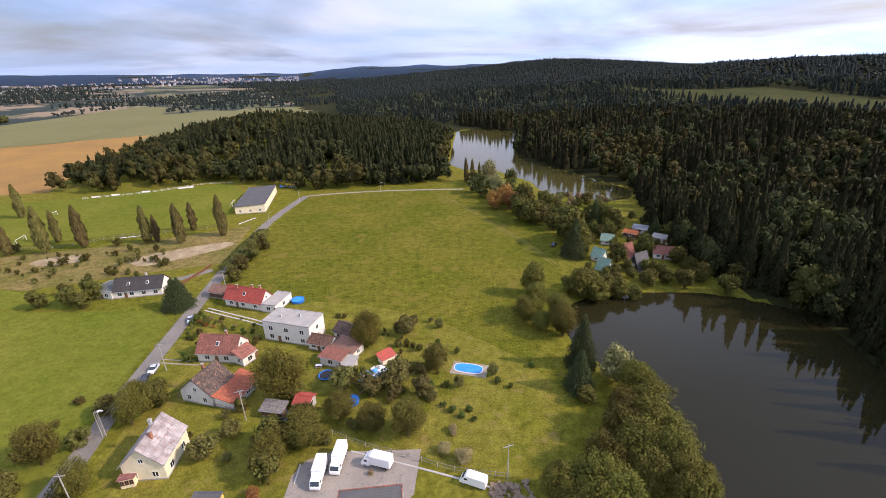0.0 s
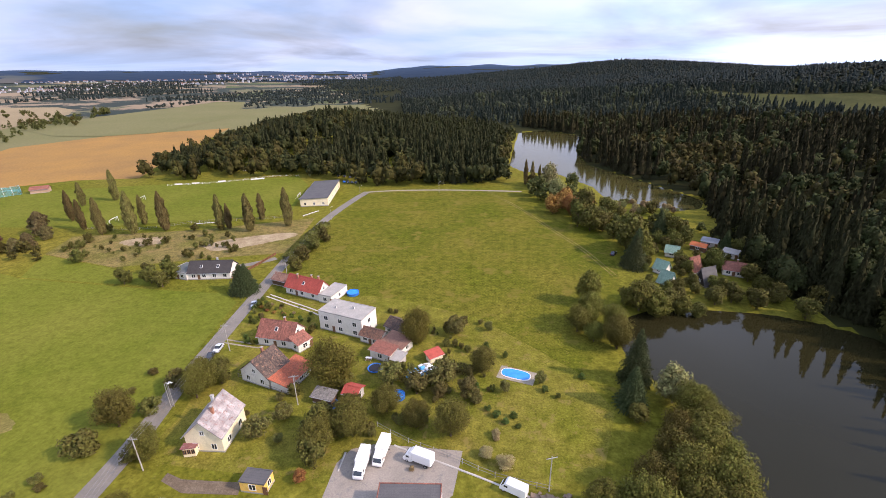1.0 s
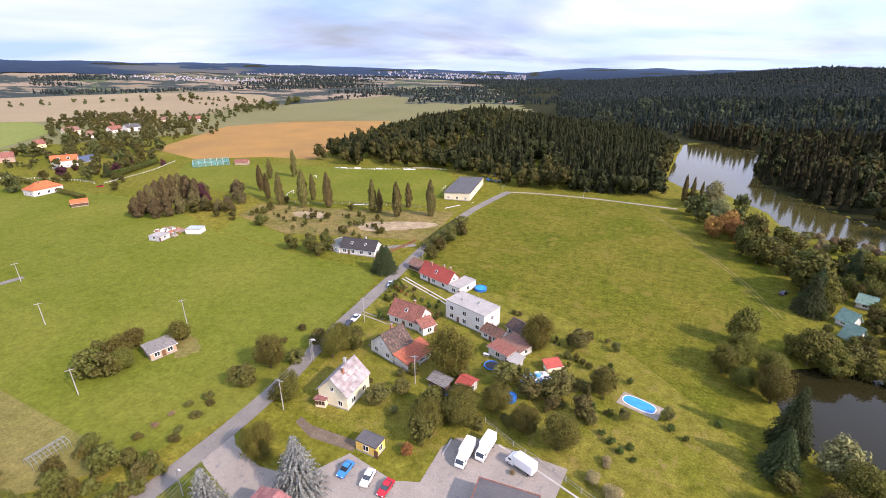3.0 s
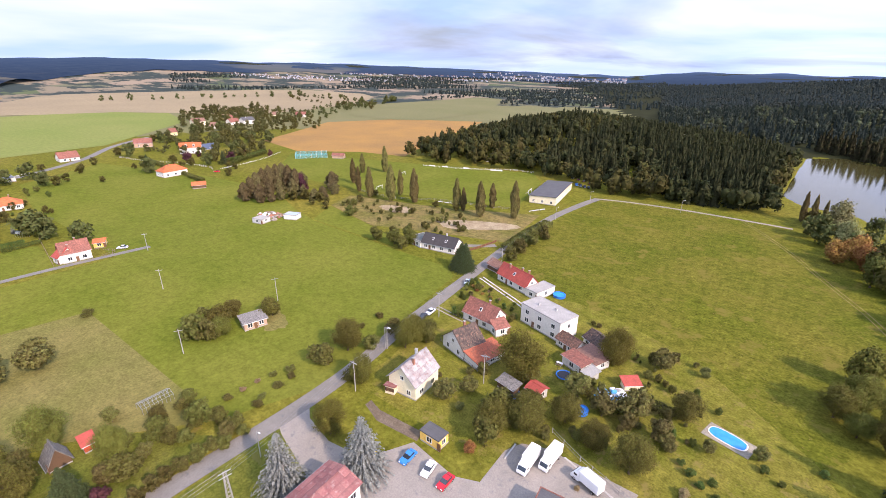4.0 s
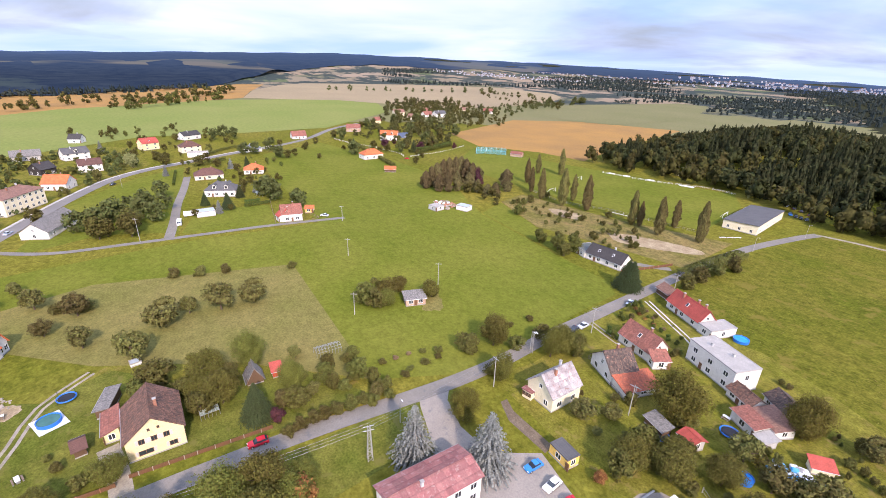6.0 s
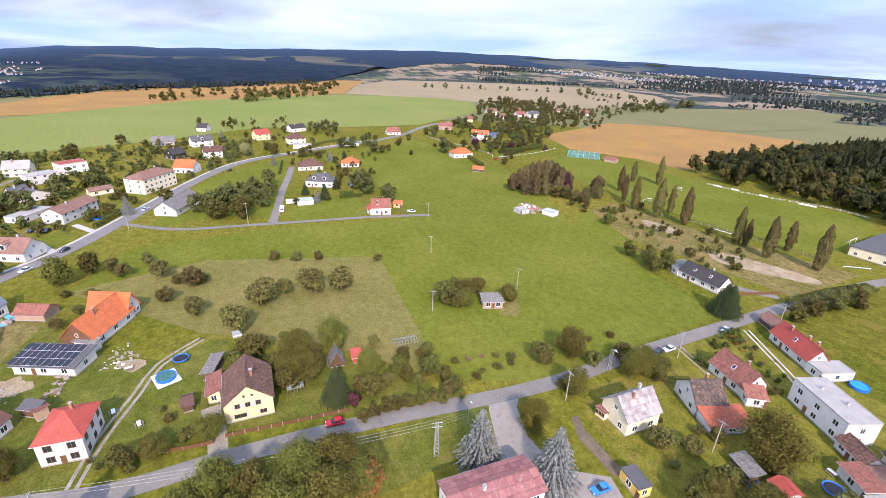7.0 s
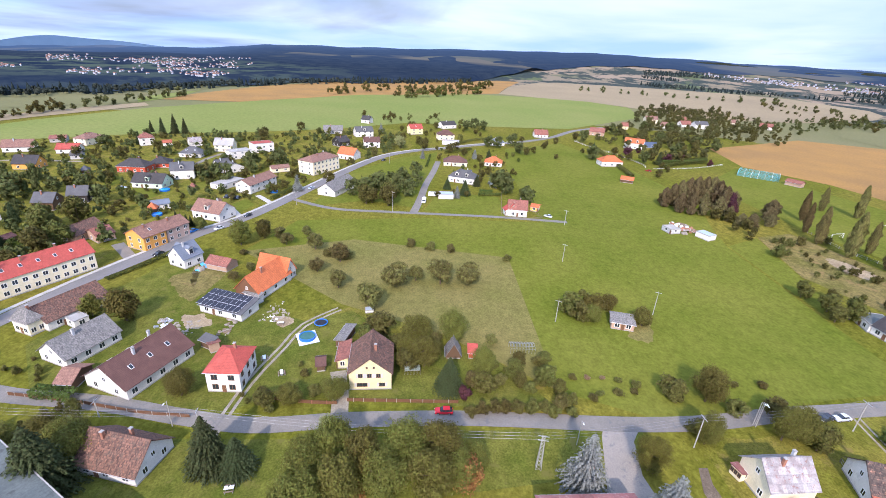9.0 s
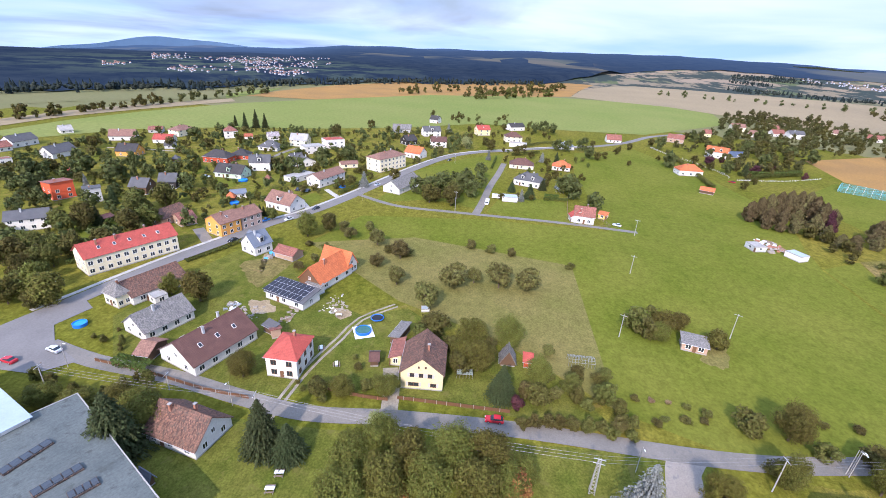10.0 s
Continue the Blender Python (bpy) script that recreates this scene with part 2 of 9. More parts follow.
# roofs
for name, colour, patch, worn in (("red", (0.40, 0.078, 0.056), None, 0.12), ("redtile", (0.27, 0.105, 0.075), (0.19, 0.085, 0.066), 0.5),
                            ("orange", (0.52, 0.145, 0.05), None, 0.15), ("rustred", (0.36, 0.10, 0.05), (0.24, 0.09, 0.06), 0.4), ("browntile", (0.25, 0.135, 0.098), (0.19, 0.105, 0.08), 0.35),
                            ("brown", (0.125, 0.062, 0.048), None, 0.1), ("rusttile", (0.150, 0.082, 0.058), (0.22, 0.105, 0.06), 0.75),
                            ("darktile", (0.090, 0.064, 0.053), (0.25, 0.135, 0.09), 0.75), ("greytile", (0.20, 0.19, 0.175), (0.13, 0.125, 0.118), 0.5),
                            ("black", (0.052, 0.047, 0.046), None, 0.1), ("greentile", (0.20, 0.33, 0.26), (0.28, 0.37, 0.31), 0.2)):
    mat("roof_" + name, colour, tuple(c * 0.78 for c in colour), 0.6, 5.0, 0.75, 0.5, grain=0.35, rows=0.32, stain=patch, tiles=worn)
mat("roof_slate", (0.098, 0.096, 0.096), (0.078, 0.077, 0.080), 0.3, 4.0, 0.8, 0.2, grain=0.25, rows=0.6, row_depth=0.2)
mat("roof_blueslate", (0.155, 0.175, 0.21), (0.125, 0.145, 0.175), 0.3, 4.0, 0.55, 0.2, grain=0.2, rows=0.5, row_depth=0.2)
mat("roof_concrete", (0.34, 0.325, 0.30), (0.27, 0.26, 0.24), 0.3, 3.0, 0.9, 0.2, grain=0.25, stain=(0.30, 0.29, 0.27))
mat("roof_pinkmetal", (0.25, 0.21, 0.20), (0.36, 0.34, 0.33), 0.5, 3.0, 0.55, 0.2, metal=0.0, grain=0.35, stain=(0.24, 0.125, 0.105), rows=1.1, row_depth=0.25, tiles=0.35)
mat("roof_rustmetal", (0.25, 0.092, 0.085), (0.29, 0.13, 0.115), 0.5, 3.0, 0.6, 0.2, grain=0.3, stain=(0.33, 0.20, 0.18), rows=1.6, row_depth=0.3, tiles=0.3)
mat("roof_bluesheet", (0.082, 0.096, 0.092), (0.110, 0.125, 0.118), 0.15, 2.0, 0.75, 0.1, grain=0.35, stain=(0.065, 0.072, 0.066), rows=0.9, row_depth=0.12)
mat("roof_whitesheet", (0.34, 0.41, 0.47), (0.30, 0.36, 0.42), 0.15, 2.0, 0.45, 0.1, grain=0.1)
# details
mat("glass_pane", (0.03, 0.04, 0.05), (0.02, 0.025, 0.03), 0.5, 2, 0.06, spec=0.8, grain=0)
mat("frame_white", (0.78, 0.77, 0.74), rough=0.5, grain=0.05)
mat("frame_brown", (0.16, 0.08, 0.04), rough=0.6, grain=0.1)
mat("brickwork", (0.34, 0.15, 0.09), (0.25, 0.12, 0.08), 2.0, 9.0, 0.9, 0.4)
mat("timber", (0.22, 0.16, 0.11), (0.15, 0.11, 0.08), 1.0, 9.0, 0.85, 0.3)
mat("concrete_pole", (0.36, 0.34, 0.30), (0.28, 0.265, 0.24), 1.0, 5.0, 0.9)
mat("steel", (0.45, 0.46, 0.47), (0.38, 0.39, 0.4), 1.0, 6.0, 0.45, metal=0.7, grain=0.1)
mat("wire", (0.25, 0.25, 0.25), rough=0.5, metal=0.5, grain=0)
mat("bark", (0.11, 0.08, 0.055), (0.07, 0.05, 0.035), 1.5, 7.0, 0.95, 0.5)
# leaves
for name, colour in {"broadleaf": (0.116, 0.108, 0.023), "fruit": (0.126, 0.116, 0.035), "poplar": (0.140, 0.118, 0.040), "rowan": (0.266, 0.131, 0.042),
                     "spruce": (0.055, 0.068, 0.026), "bluespruce": (0.205, 0.215, 0.195), "willow": (0.235, 0.232, 0.092), "hedge": (0.078, 0.1, 0.022),
                     "shrub": (0.106, 0.099, 0.026), "plum": (0.086, 0.032, 0.037), "garden_tree": (0.099, 0.096, 0.023), "walnut": (0.128, 0.120, 0.022), "birch": (0.125, 0.104, 0.044), "reed": (0.266, 0.203, 0.100),
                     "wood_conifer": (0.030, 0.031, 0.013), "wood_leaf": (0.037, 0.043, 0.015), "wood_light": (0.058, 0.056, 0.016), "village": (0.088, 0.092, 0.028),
                     # wood_hill and wood_far: distance haze painted into the leaf colour as cooler green
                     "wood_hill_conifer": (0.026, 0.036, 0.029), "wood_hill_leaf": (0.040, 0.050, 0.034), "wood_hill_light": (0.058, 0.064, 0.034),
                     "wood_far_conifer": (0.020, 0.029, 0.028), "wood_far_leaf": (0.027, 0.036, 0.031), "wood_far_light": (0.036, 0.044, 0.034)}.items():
    mat("leaf_" + name, colour, tuple(c * 0.72 for c in colour), 0.25, 1.1 if name.startswith("wood") else 2.0, 0.7, bump=0.8 if name.startswith("wood") else 0.0, rand=0.35, island=0.45 if name.startswith("wood") else 0.6, grain=0.55 if name.startswith("wood") else 0.2, through_light=0.0 if name.startswith("wood") else 0.1, spec=0.05 if name.startswith("wood") else 0.08,
        space="World" if name.startswith("wood") else "Object")


def make_water(name, deep, shallow, ripple, rough):
    m = bpy.data.materials.new(name)
    m.use_nodes = True
    n = Nodes(m.node_tree)
    v = n.add("ShaderNodeNewGeometry").outputs["Position"]
    col = n.mix(n.noise(v, 0.02, 3), (*deep, 1), (*shallow, 1))
    bumped = n.add("ShaderNodeBump", {"Height": n.noise(v, 0.9, 5), "Strength": ripple, "Distance": 0.06})
    shader = n.add("ShaderNodeBsdfPrincipled", {"Base Color": col, "Roughness": rough, "IOR": 1.33, "Specular IOR Level": 0.4, "Normal": bumped.outputs[0]})
    n.add("ShaderNodeOutputMaterial", {"Surface": shader.outputs[0]})
    MATS[name] = m


make_water("water", (0.014, 0.013, 0.005), (0.022, 0.020, 0.008), 0.05, 0.03)
make_water("lake_water", (0.040, 0.038, 0.011), (0.056, 0.050, 0.016), 0.16, 0.10)


# ---- mesh tools ----
def mesh_np(name, verts, faces, material, smooth=False):
    """A mesh from an array of points and an array of faces with equal corner counts."""
    verts, faces = np.asarray(verts, np.float32), np.asarray(faces, np.int32)
    me = bpy.data.meshes.new(name)
    k = faces.shape[1]
    me.vertices.add(len(verts))
    me.vertices.foreach_set("co", verts.ravel())
    me.loops.add(faces.size)
    me.loops.foreach_set("vertex_index", faces.ravel())
    me.polygons.add(len(faces))
    me.polygons.foreach_set("loop_start", np.arange(0, faces.size, k, dtype=np.int32))
    if smooth:
        me.polygons.foreach_set("use_smooth", np.ones(len(faces), bool))
    me.materials.append(MATS[material])
    me.update(calc_edges=True)
    me.validate()
    return me


def mesh_bm(name, bm, material):
    me = bpy.data.meshes.new(name)
    bmesh.ops.recalc_face_normals(bm, faces=bm.faces)
    bm.to_mesh(me)
    bm.free()
    me.materials.append(MATS[material])
    return me


def part(name, me, parent, m=None, label=""):
    """Links a mesh as one part under a thing or under another part, at the local pose m."""
    ob = new(name, me)
    ob.parent = parent
    if m is not None:
        ob.matrix_local = m
    return tagged(ob, label)


def box(bm, x0, y0, z0, x1, y1, z1, taper=0.0):
    """A block between two corners, narrower at the top by taper."""
    t = taper
    v = [bm.verts.new(p) for p in ((x0, y0, z0), (x1, y0, z0), (x1, y1, z0), (x0, y1, z0),
                                   (x0 + t, y0 + t, z1), (x1 - t, y0 + t, z1), (x1 - t, y1 - t, z1), (x0 + t, y1 - t, z1))]
    for f in ((3, 2, 1, 0), (4, 5, 6, 7), (0, 1, 5, 4), (1, 2, 6, 5), (2, 3, 7, 6), (3, 0, 4, 7)):
        bm.faces.new([v[i] for i in f])
    return bm


def tube(bm, a, b, r0, r1=None, sides=8):
    """A round bar from a to b."""
    a, b = Vector(a), Vector(b)
    r1 = r0 if r1 is None else r1
    q = (b - a).to_track_quat("Z", "Y")
    ends = []
    for p, r in ((a, r0), (b, r1)):
        ends.append([bm.verts.new(p + q @ Vector((r * math.cos(k * math.tau / sides), r * math.sin(k * math.tau / sides), 0))) for k in range(sides)])
    for k in range(sides):
        bm.faces.new((ends[0][k], ends[0][(k + 1) % sides], ends[1][(k + 1) % sides], ends[1][k]))
    bm.faces.new(ends[1])
    bm.faces.new(ends[0][::-1])
    return bm


def block(name, dims, material, taper=0.0):
    """A mesh of one block, by size, standing on its origin, with bevelled edges."""
    bm = box(bmesh.new(), -dims[0] / 2, -dims[1] / 2, 0, dims[0] / 2, dims[1] / 2, dims[2], taper)
    bmesh.ops.bevel(bm, geom=bm.edges[:], offset=min(dims) * 0.06, segments=1, affect="EDGES")
    return mesh_bm(name, bm, material)


KEPT = {}


def once(key, make, *args):
    if key not in KEPT:
        KEPT[key] = make(*args)
    return KEPT[key]


# ---- the land ----
POND = [(36, 122), (39, 132), (52, 141), (66, 142), (83, 141), (98, 137), (110, 129), (116, 120), (114, 104), (108, 80), (100, 40), (92, 0), (84, -40),
        (64, -40), (54, 0), (50, 40), (49, 70), (48, 84), (46, 97), (38, 108)]
LAKE = [(7, 366), (14, 470), (20, 545), (49, 566), (86, 520), (68, 430), (68, 373), (92, 326), (110, 290), (118, 272), (110, 256), (96, 252),
        (82, 262), (64, 274), (60, 303), (42, 338), (18, 344)]


def inside_depth(px, py, poly):
    """Distance to the outline, positive inside."""
    inside = np.zeros(px.shape, bool)
    near = np.full(px.shape, 1e9)
    for (ax, ay), (bx, by) in zip(poly, poly[1:] + poly[:1]):
        t = np.clip(((px - ax) * (bx - ax) + (py - ay) * (by - ay)) / ((bx - ax) ** 2 + (by - ay) ** 2), 0, 1)
        near = np.minimum(near, np.hypot(px - ax - t * (bx - ax), py - ay - t * (by - ay)))
        hit = ((ay > py) != (by > py)) & (px < (bx - ax) * (py - ay) / (by - ay + 1e-9) + ax)
        inside ^= hit
    return np.where(inside, near, -near)


def ease(x, lo, hi):
    t = np.clip((x - lo) / (hi - lo), 0, 1)
    return t * t * (3 - 2 * t)


# height of the far land by bearing (degrees, left of +y): long ridges shaped to fit the camera's skyline
BEARING = [-180, -120, -60, -45, -20, -6, 0, 8, 12, 15, 18, 22, 28, 34, 40, 45, 52, 58, 62, 71, 75, 80, 86, 92, 99, 104, 108, 114, 120, 126, 130, 134, 137, 150, 180]
RIDGE = [40, 40, 10, 0, 0, 30, 38, 44, 36, 12, 10, 20, 32, 46, 57, 68, 76, 78, 86, 88, 78, 70, 62, 47, 34, 33, 22, -22, -32, -42, -62, -84, -110, -110, 40]


def land(px, py):
    """Height of the ground."""
    r = np.hypot(px, py)
    az = np.degrees(np.arctan2(-px, py))
    far = np.interp(az, BEARING, RIDGE)
    slow = np.sin(px * 0.0021 + 1.0) * np.cos(py * 0.0017) * 3
    z = far * ease(r, 1500, 3300) + slow * ease(r, 900, 2200) * (1 - ease(r, 2900, 3300))
    # the bank beyond the pond, a shelf behind it, and two wooded ridges
    right = (1 - ease(az, -6, 12)) * ease(az, -120, -60)
    bank = 8 * ease(px - 110 + 0.12 * np.maximum(200 - py, 0), 10, 200) * (1 - ease(az, -8, 10))
    shelf = 16 * ease(r, 620, 960) * right
    near_ridge = np.interp(az, [-60, -50, -43, -36, -31, -28, -22, -16], [32, 32, 32, 31, 25, 19, 8, 0]) * np.exp(-((r - 1180) / np.where(r < 1180, 150, 450)) ** 2)
    far_ridge = np.interp(az, [-34, -28, -26, -22, -17, -13, -8, -4, 2, 8], [0, 4, 13, 25, 37, 41, 30, 22, 14, 6]) * np.exp(-((r - 1850) / np.where(r < 1850, 420, 500)) ** 2)
    z = z + bank + shelf * (1 - ease(r, 2200, 3300)) + near_ridge + far_ridge
    z = z - 300 * ease(r, 4260, 4420)
    # the low wooded rise above the sports ground
    z = z + (9 + 11 * ease(az, 8, 24)) * ease(inside_depth(px, py, WOOD), 0, 130)
    z = z - 1.6 * ease(np.maximum(inside_depth(px, py, POND), inside_depth(px, py, LAKE)), -2.5, 5.0)
    return z


WOOD = [(-268, 307), (-231, 303), (-163, 320), (-112, 309), (-84, 292), (-41, 297), (4, 304), (6, 370), (12, 480), (-30, 560), (-170, 640), (-300, 560), (-290, 430)]


def axis(lo, hi, step, end, grow=1.11):
    mid = np.arange(lo, hi + step, step)
    out, d = [], step
    p = mid[-1]
    while p < end:
        d *= grow
        p += d
        out.append(p)
    left, d, p = [], step, mid[0]
    while p > -end:
        d *= grow
        p -= d
        left.append(p)
    return np.concatenate([np.array(left[::-1]), mid, np.array(out)])


def make_ground():
    xs, ys = axis(-420, 200, 4.0, 4300), axis(-150, 580, 4.0, 4300)
    gx, gy = np.meshgrid(xs, ys)
    gz = land(gx, gy)
    v = np.stack([gx, gy, gz], -1).reshape(-1, 3)
    i = np.arange(len(xs) * len(ys)).reshape(len(ys), len(xs))
    f = np.stack([i[:-1, :-1], i[:-1, 1:], i[1:, 1:], i[1:, :-1]], -1).reshape(-1, 4)
    ob = new("ground", mesh_np("ground", v, f, "ground", True))
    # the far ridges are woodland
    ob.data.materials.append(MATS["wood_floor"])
    ob.data.materials.append(MATS["farmland"])
    ob.data.materials.append(MATS["pale_field"])
    c = v[f].mean(1)
    r, az = np.hypot(c[:, 0], c[:, 1]), np.degrees(np.arctan2(-c[:, 0], c[:, 1]))
    edge = np.interp(az, [2, 10, 16, 24, 40, 55, 62, 70, 80, 90, 120, 140], [560, 620, 900, 2300, 2700, 2700, 2650, 2550, 1900, 1300, 1050, 940])
    edge = edge * (1 + 0.02 * np.sin(az * 0.5) + 0.02 * np.sin(az * 1.7 + 1))
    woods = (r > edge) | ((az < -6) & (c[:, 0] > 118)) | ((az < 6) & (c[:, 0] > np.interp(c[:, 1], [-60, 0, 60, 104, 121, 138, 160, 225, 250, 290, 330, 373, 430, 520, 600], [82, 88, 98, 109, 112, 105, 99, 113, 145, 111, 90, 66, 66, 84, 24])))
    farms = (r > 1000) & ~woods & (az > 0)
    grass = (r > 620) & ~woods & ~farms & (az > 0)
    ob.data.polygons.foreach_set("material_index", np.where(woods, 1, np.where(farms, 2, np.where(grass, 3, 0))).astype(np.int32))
    tagged(ob, "wide grassy land with woods and far ridges", "ground", kind="structure")


make_ground()


FAR_EDGE = ([-8, 4, 12, 20, 30, 45, 62, 72, 79, 85, 92, 102, 115, 123, 131, 150], [2300, 2050, 1950, 1950, 2200, 2350, 2350, 2300, 1750, 1290, 1130, 1040, 890, 815, 790, 760])


def far_height(x, y):
    """Height of the far hills."""
    r, az = np.hypot(x, y), np.degrees(np.arctan2(-x, y))
    start = np.interp(az, *FAR_EDGE)
    t = np.clip((r - start) / (4250 - start), 0, 1)
    rough = np.array([noise.noise((p * 0.004, q * 0.004, 2.0)) for p, q in zip(np.ravel(x), np.ravel(y))]).reshape(np.shape(x))
    return land(x, y) + 1.5 + rough * 14 * t + 11 * np.minimum(t / 0.02, 1) * ease(az, 62, 80)


def make_backdrop():
    """Far hills round the basin, from the edge of the woods to the horizon, and mountains in painted haze blue behind.
    """
    deg = np.arange(-8, 150, 0.5)
    start = np.interp(deg, *FAR_EDGE)
    start = start * (1 + 0.02 * np.sin(deg * 0.5) + 0.008 * np.sin(deg * 1.7 + 1))
    t = np.linspace(0, 1, 40) ** 1.4
    r = start[None] + (4250 - start[None]) * t[:, None]
    x, y = -r * np.sin(np.radians(deg)), r * np.cos(np.radians(deg))
    z = far_height(x, y)
    k = len(deg)
    i = np.arange(len(t) * k).reshape(len(t), k)
    f = np.stack([i[:-1, :-1], i[:-1, 1:], i[1:, 1:], i[1:, :-1]], -1).reshape(-1, 4)
    tagged(new("backdrop", mesh_np("backdrop", np.stack([x, y, z], -1).reshape(-1, 3), f, "distance", True)), "glowing far wooded hills and plains at the horizon with painted haze", "backdrop", kind="structure")
    az = np.radians(np.arange(104, 150, 0.5))
    d = np.degrees(az)
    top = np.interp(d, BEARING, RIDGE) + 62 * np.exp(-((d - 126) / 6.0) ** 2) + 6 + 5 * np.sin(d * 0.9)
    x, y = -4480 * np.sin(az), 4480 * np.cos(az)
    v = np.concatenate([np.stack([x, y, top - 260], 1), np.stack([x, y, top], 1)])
    i, k = np.arange(len(az) - 1), len(az)
    tagged(new("backdrop", mesh_np("backdrop", v, np.stack([i, i + 1, i + 1 + k, i + k], 1), "mountain")), "mountains at the horizon painted in pale haze blue", "backdrop", kind="structure")


make_backdrop()


def smooth_line(points, step=4.0):
    """A rounded line through points, in even steps."""
    p = np.array([points[0], *points, points[-1]], float)
    out = []
    for i in range(1, len(p) - 2):
        n = max(2, int(np.linalg.norm(p[i + 1] - p[i]) / step))
        for t in np.arange(n) / n:
            out.append(0.5 * (2 * p[i] + (p[i + 1] - p[i - 1]) * t + (2 * p[i - 1] - 5 * p[i] + 4 * p[i + 1] - p[i + 2]) * t ** 2
                              + (3 * p[i] - p[i - 1] - 3 * p[i + 1] + p[i + 2]) * t ** 3))
    return np.array(out + [p[-1]])


def ragged(poly, step=0.8, reach=1.2):
    """The outline of a worn patch: rounded, with an uneven edge."""
    line = smooth_line([*poly, poly[0]], step)[:-1]
    c = line.mean(0)
    out = []
    for x, y in line:
        d = np.array((x, y)) - c
        k = noise.noise((x * 0.35, y * 0.35, 3.0)) + 0.6 * noise.noise((x * 1.1, y * 1.1, 5.0))
        out.append(tuple(np.array((x, y)) + d / (np.linalg.norm(d) + 1e-6) * k * reach))
    return out


def sheet(name, poly, material, label, category, lift=0.05, cell=25.0, kind="structure"):
    """A patch of ground cover that follows the land a little above it."""
    if name.startswith("bare") or name == "flower_bed":
        poly = ragged(poly)
    bm = bmesh.new()
    bm.faces.new([bm.verts.new((x, y, 0)) for x, y in poly])
    lo, hi = np.min(poly, 0), np.max(poly, 0)
    cell = max(cell, (hi - lo).max() / 40)
    for n in range(2):
        normal = Vector((1, 0, 0)) if n == 0 else Vector((0, 1, 0))
        at = lo[n] + cell
        while at < hi[n]:
            bmesh.ops.bisect_plane(bm, geom=bm.verts[:] + bm.edges[:] + bm.faces[:], plane_co=normal * at, plane_no=normal)
            at += cell
    bmesh.ops.triangulate(bm, faces=bm.faces[:])
    co = np.array([v.co for v in bm.verts])
    for v, z in zip(bm.verts, land(co[:, 0], co[:, 1])):
        v.co.z = z + lift
    for f in bm.faces:
        if f.normal.z < 0:
            f.normal_flip()
    me = bpy.data.meshes.new(name)
    bm.to_mesh(me)
    bm.free()
    me.materials.append(MATS[material])
    return tagged(new(name, me), label, category, kind=kind)


LINES, PLOTS = [], []


def ribbon(name, points, width, material, label, category="road", lift=0.12, offset=0.0, rise=0.0, kind="structure", uneven=0.0):
    """A road along a line; with rise it is a raised kerb with sides."""
    line = smooth_line(points)
    LINES.append((line, width / 2))
    way = np.gradient(line, axis=0)
    way /= np.linalg.norm(way, axis=1)[:, None] + 1e-9
    side = np.stack([-way[:, 1], way[:, 0]], 1)
    wob = np.array([noise.noise((x * 0.15, y * 0.15, width)) for x, y in line])[:, None] * uneven
    left, right = line + side * (offset + width / 2 + wob), line + side * (offset - width / 2 + wob)
    zl = land(line[:, 0], line[:, 1]) + lift
    n = len(line)
    if rise:
        v = np.concatenate([np.c_[right, zl], np.c_[right, zl + rise], np.c_[left, zl + rise], np.c_[left, zl]])
        i = np.arange(n - 1)
        f = np.concatenate([np.stack([i + k * n, i + 1 + k * n, i + 1 + (k + 1) * n, i + (k + 1) * n], 1) for k in range(3)])
    else:
        v = np.concatenate([np.c_[right, zl], np.c_[left, zl]])
        i = np.arange(n - 1)
        f = np.stack([i, i + 1, i + 1 + n, i + n], 1)
    return tagged(new(name, mesh_np(name, v, f, material)), label, category, kind=kind)


def water(name, poly, label, material="water"):
    c = np.mean(poly, 0)
    wide = [tuple(c + (np.array(p) - c) * 1.0 + (np.array(p) - c) / np.linalg.norm(np.array(p) - c) * 4) for p in poly]
    bm = bmesh.new()
    bm.faces.new([bm.verts.new((x, y, -0.45)) for x, y in wide])
    bmesh.ops.triangulate(bm, faces=bm.faces[:])
    for f in bm.faces:
        if f.normal.z < 0:
            f.normal_flip()
    tagged(new(name, mesh_bm(name, bm, material)), label, "pond", kind="structure")


water("water", POND, "dark still pond reflecting the wooded shore")
water("water", LAKE, "green-brown lake below the wooded hill", "lake_water")

sheet("meadow", [(-76, 72), (-78, 110), (-84, 160), (-88, 230), (-84, 278), (-40, 284), (14, 284), (30, 262), (44, 230), (50, 200), (46, 160), (40, 150), (36, 134), (34, 120), (40, 106), (44, 92), (20, 100), (-20, 112), (-44, 104), (-66, 124), (-72, 110)], "meadow", "broad green meadow with uneven tufts", "meadow", 0.03)
sheet("lawn", [(-80, 57), (-89, 36), (-170, 36), (-168, -72), (-205, -60), (-215, 0), (-214, 60), (-330, 60), (-400, 70), (-440, 130), (-330, 160), (-262, 168), (-215, 150), (-190, 143), (-160, 141), (-130, 139), (-98, 138), (-91, 132), (-88, 110), (-84, 90)], "lawn", "smooth bright green grassland", "meadow", 0.03)
sheet("field", [(-168, -72), (-184, -30), (-170, 36), (-89, 36), (-113, 7), (-129, -26)], "mown", "mown orchard grass, dry and pale", "field", 0.06)
sheet("sports_pitch", [(-305, 197), (-362, 256), (-245, 291), (-150, 321), (-132, 296), (-116, 231), (-162, 218), (-215, 202)], "lawn", "mown green football pitch", "pitch", 0.05)
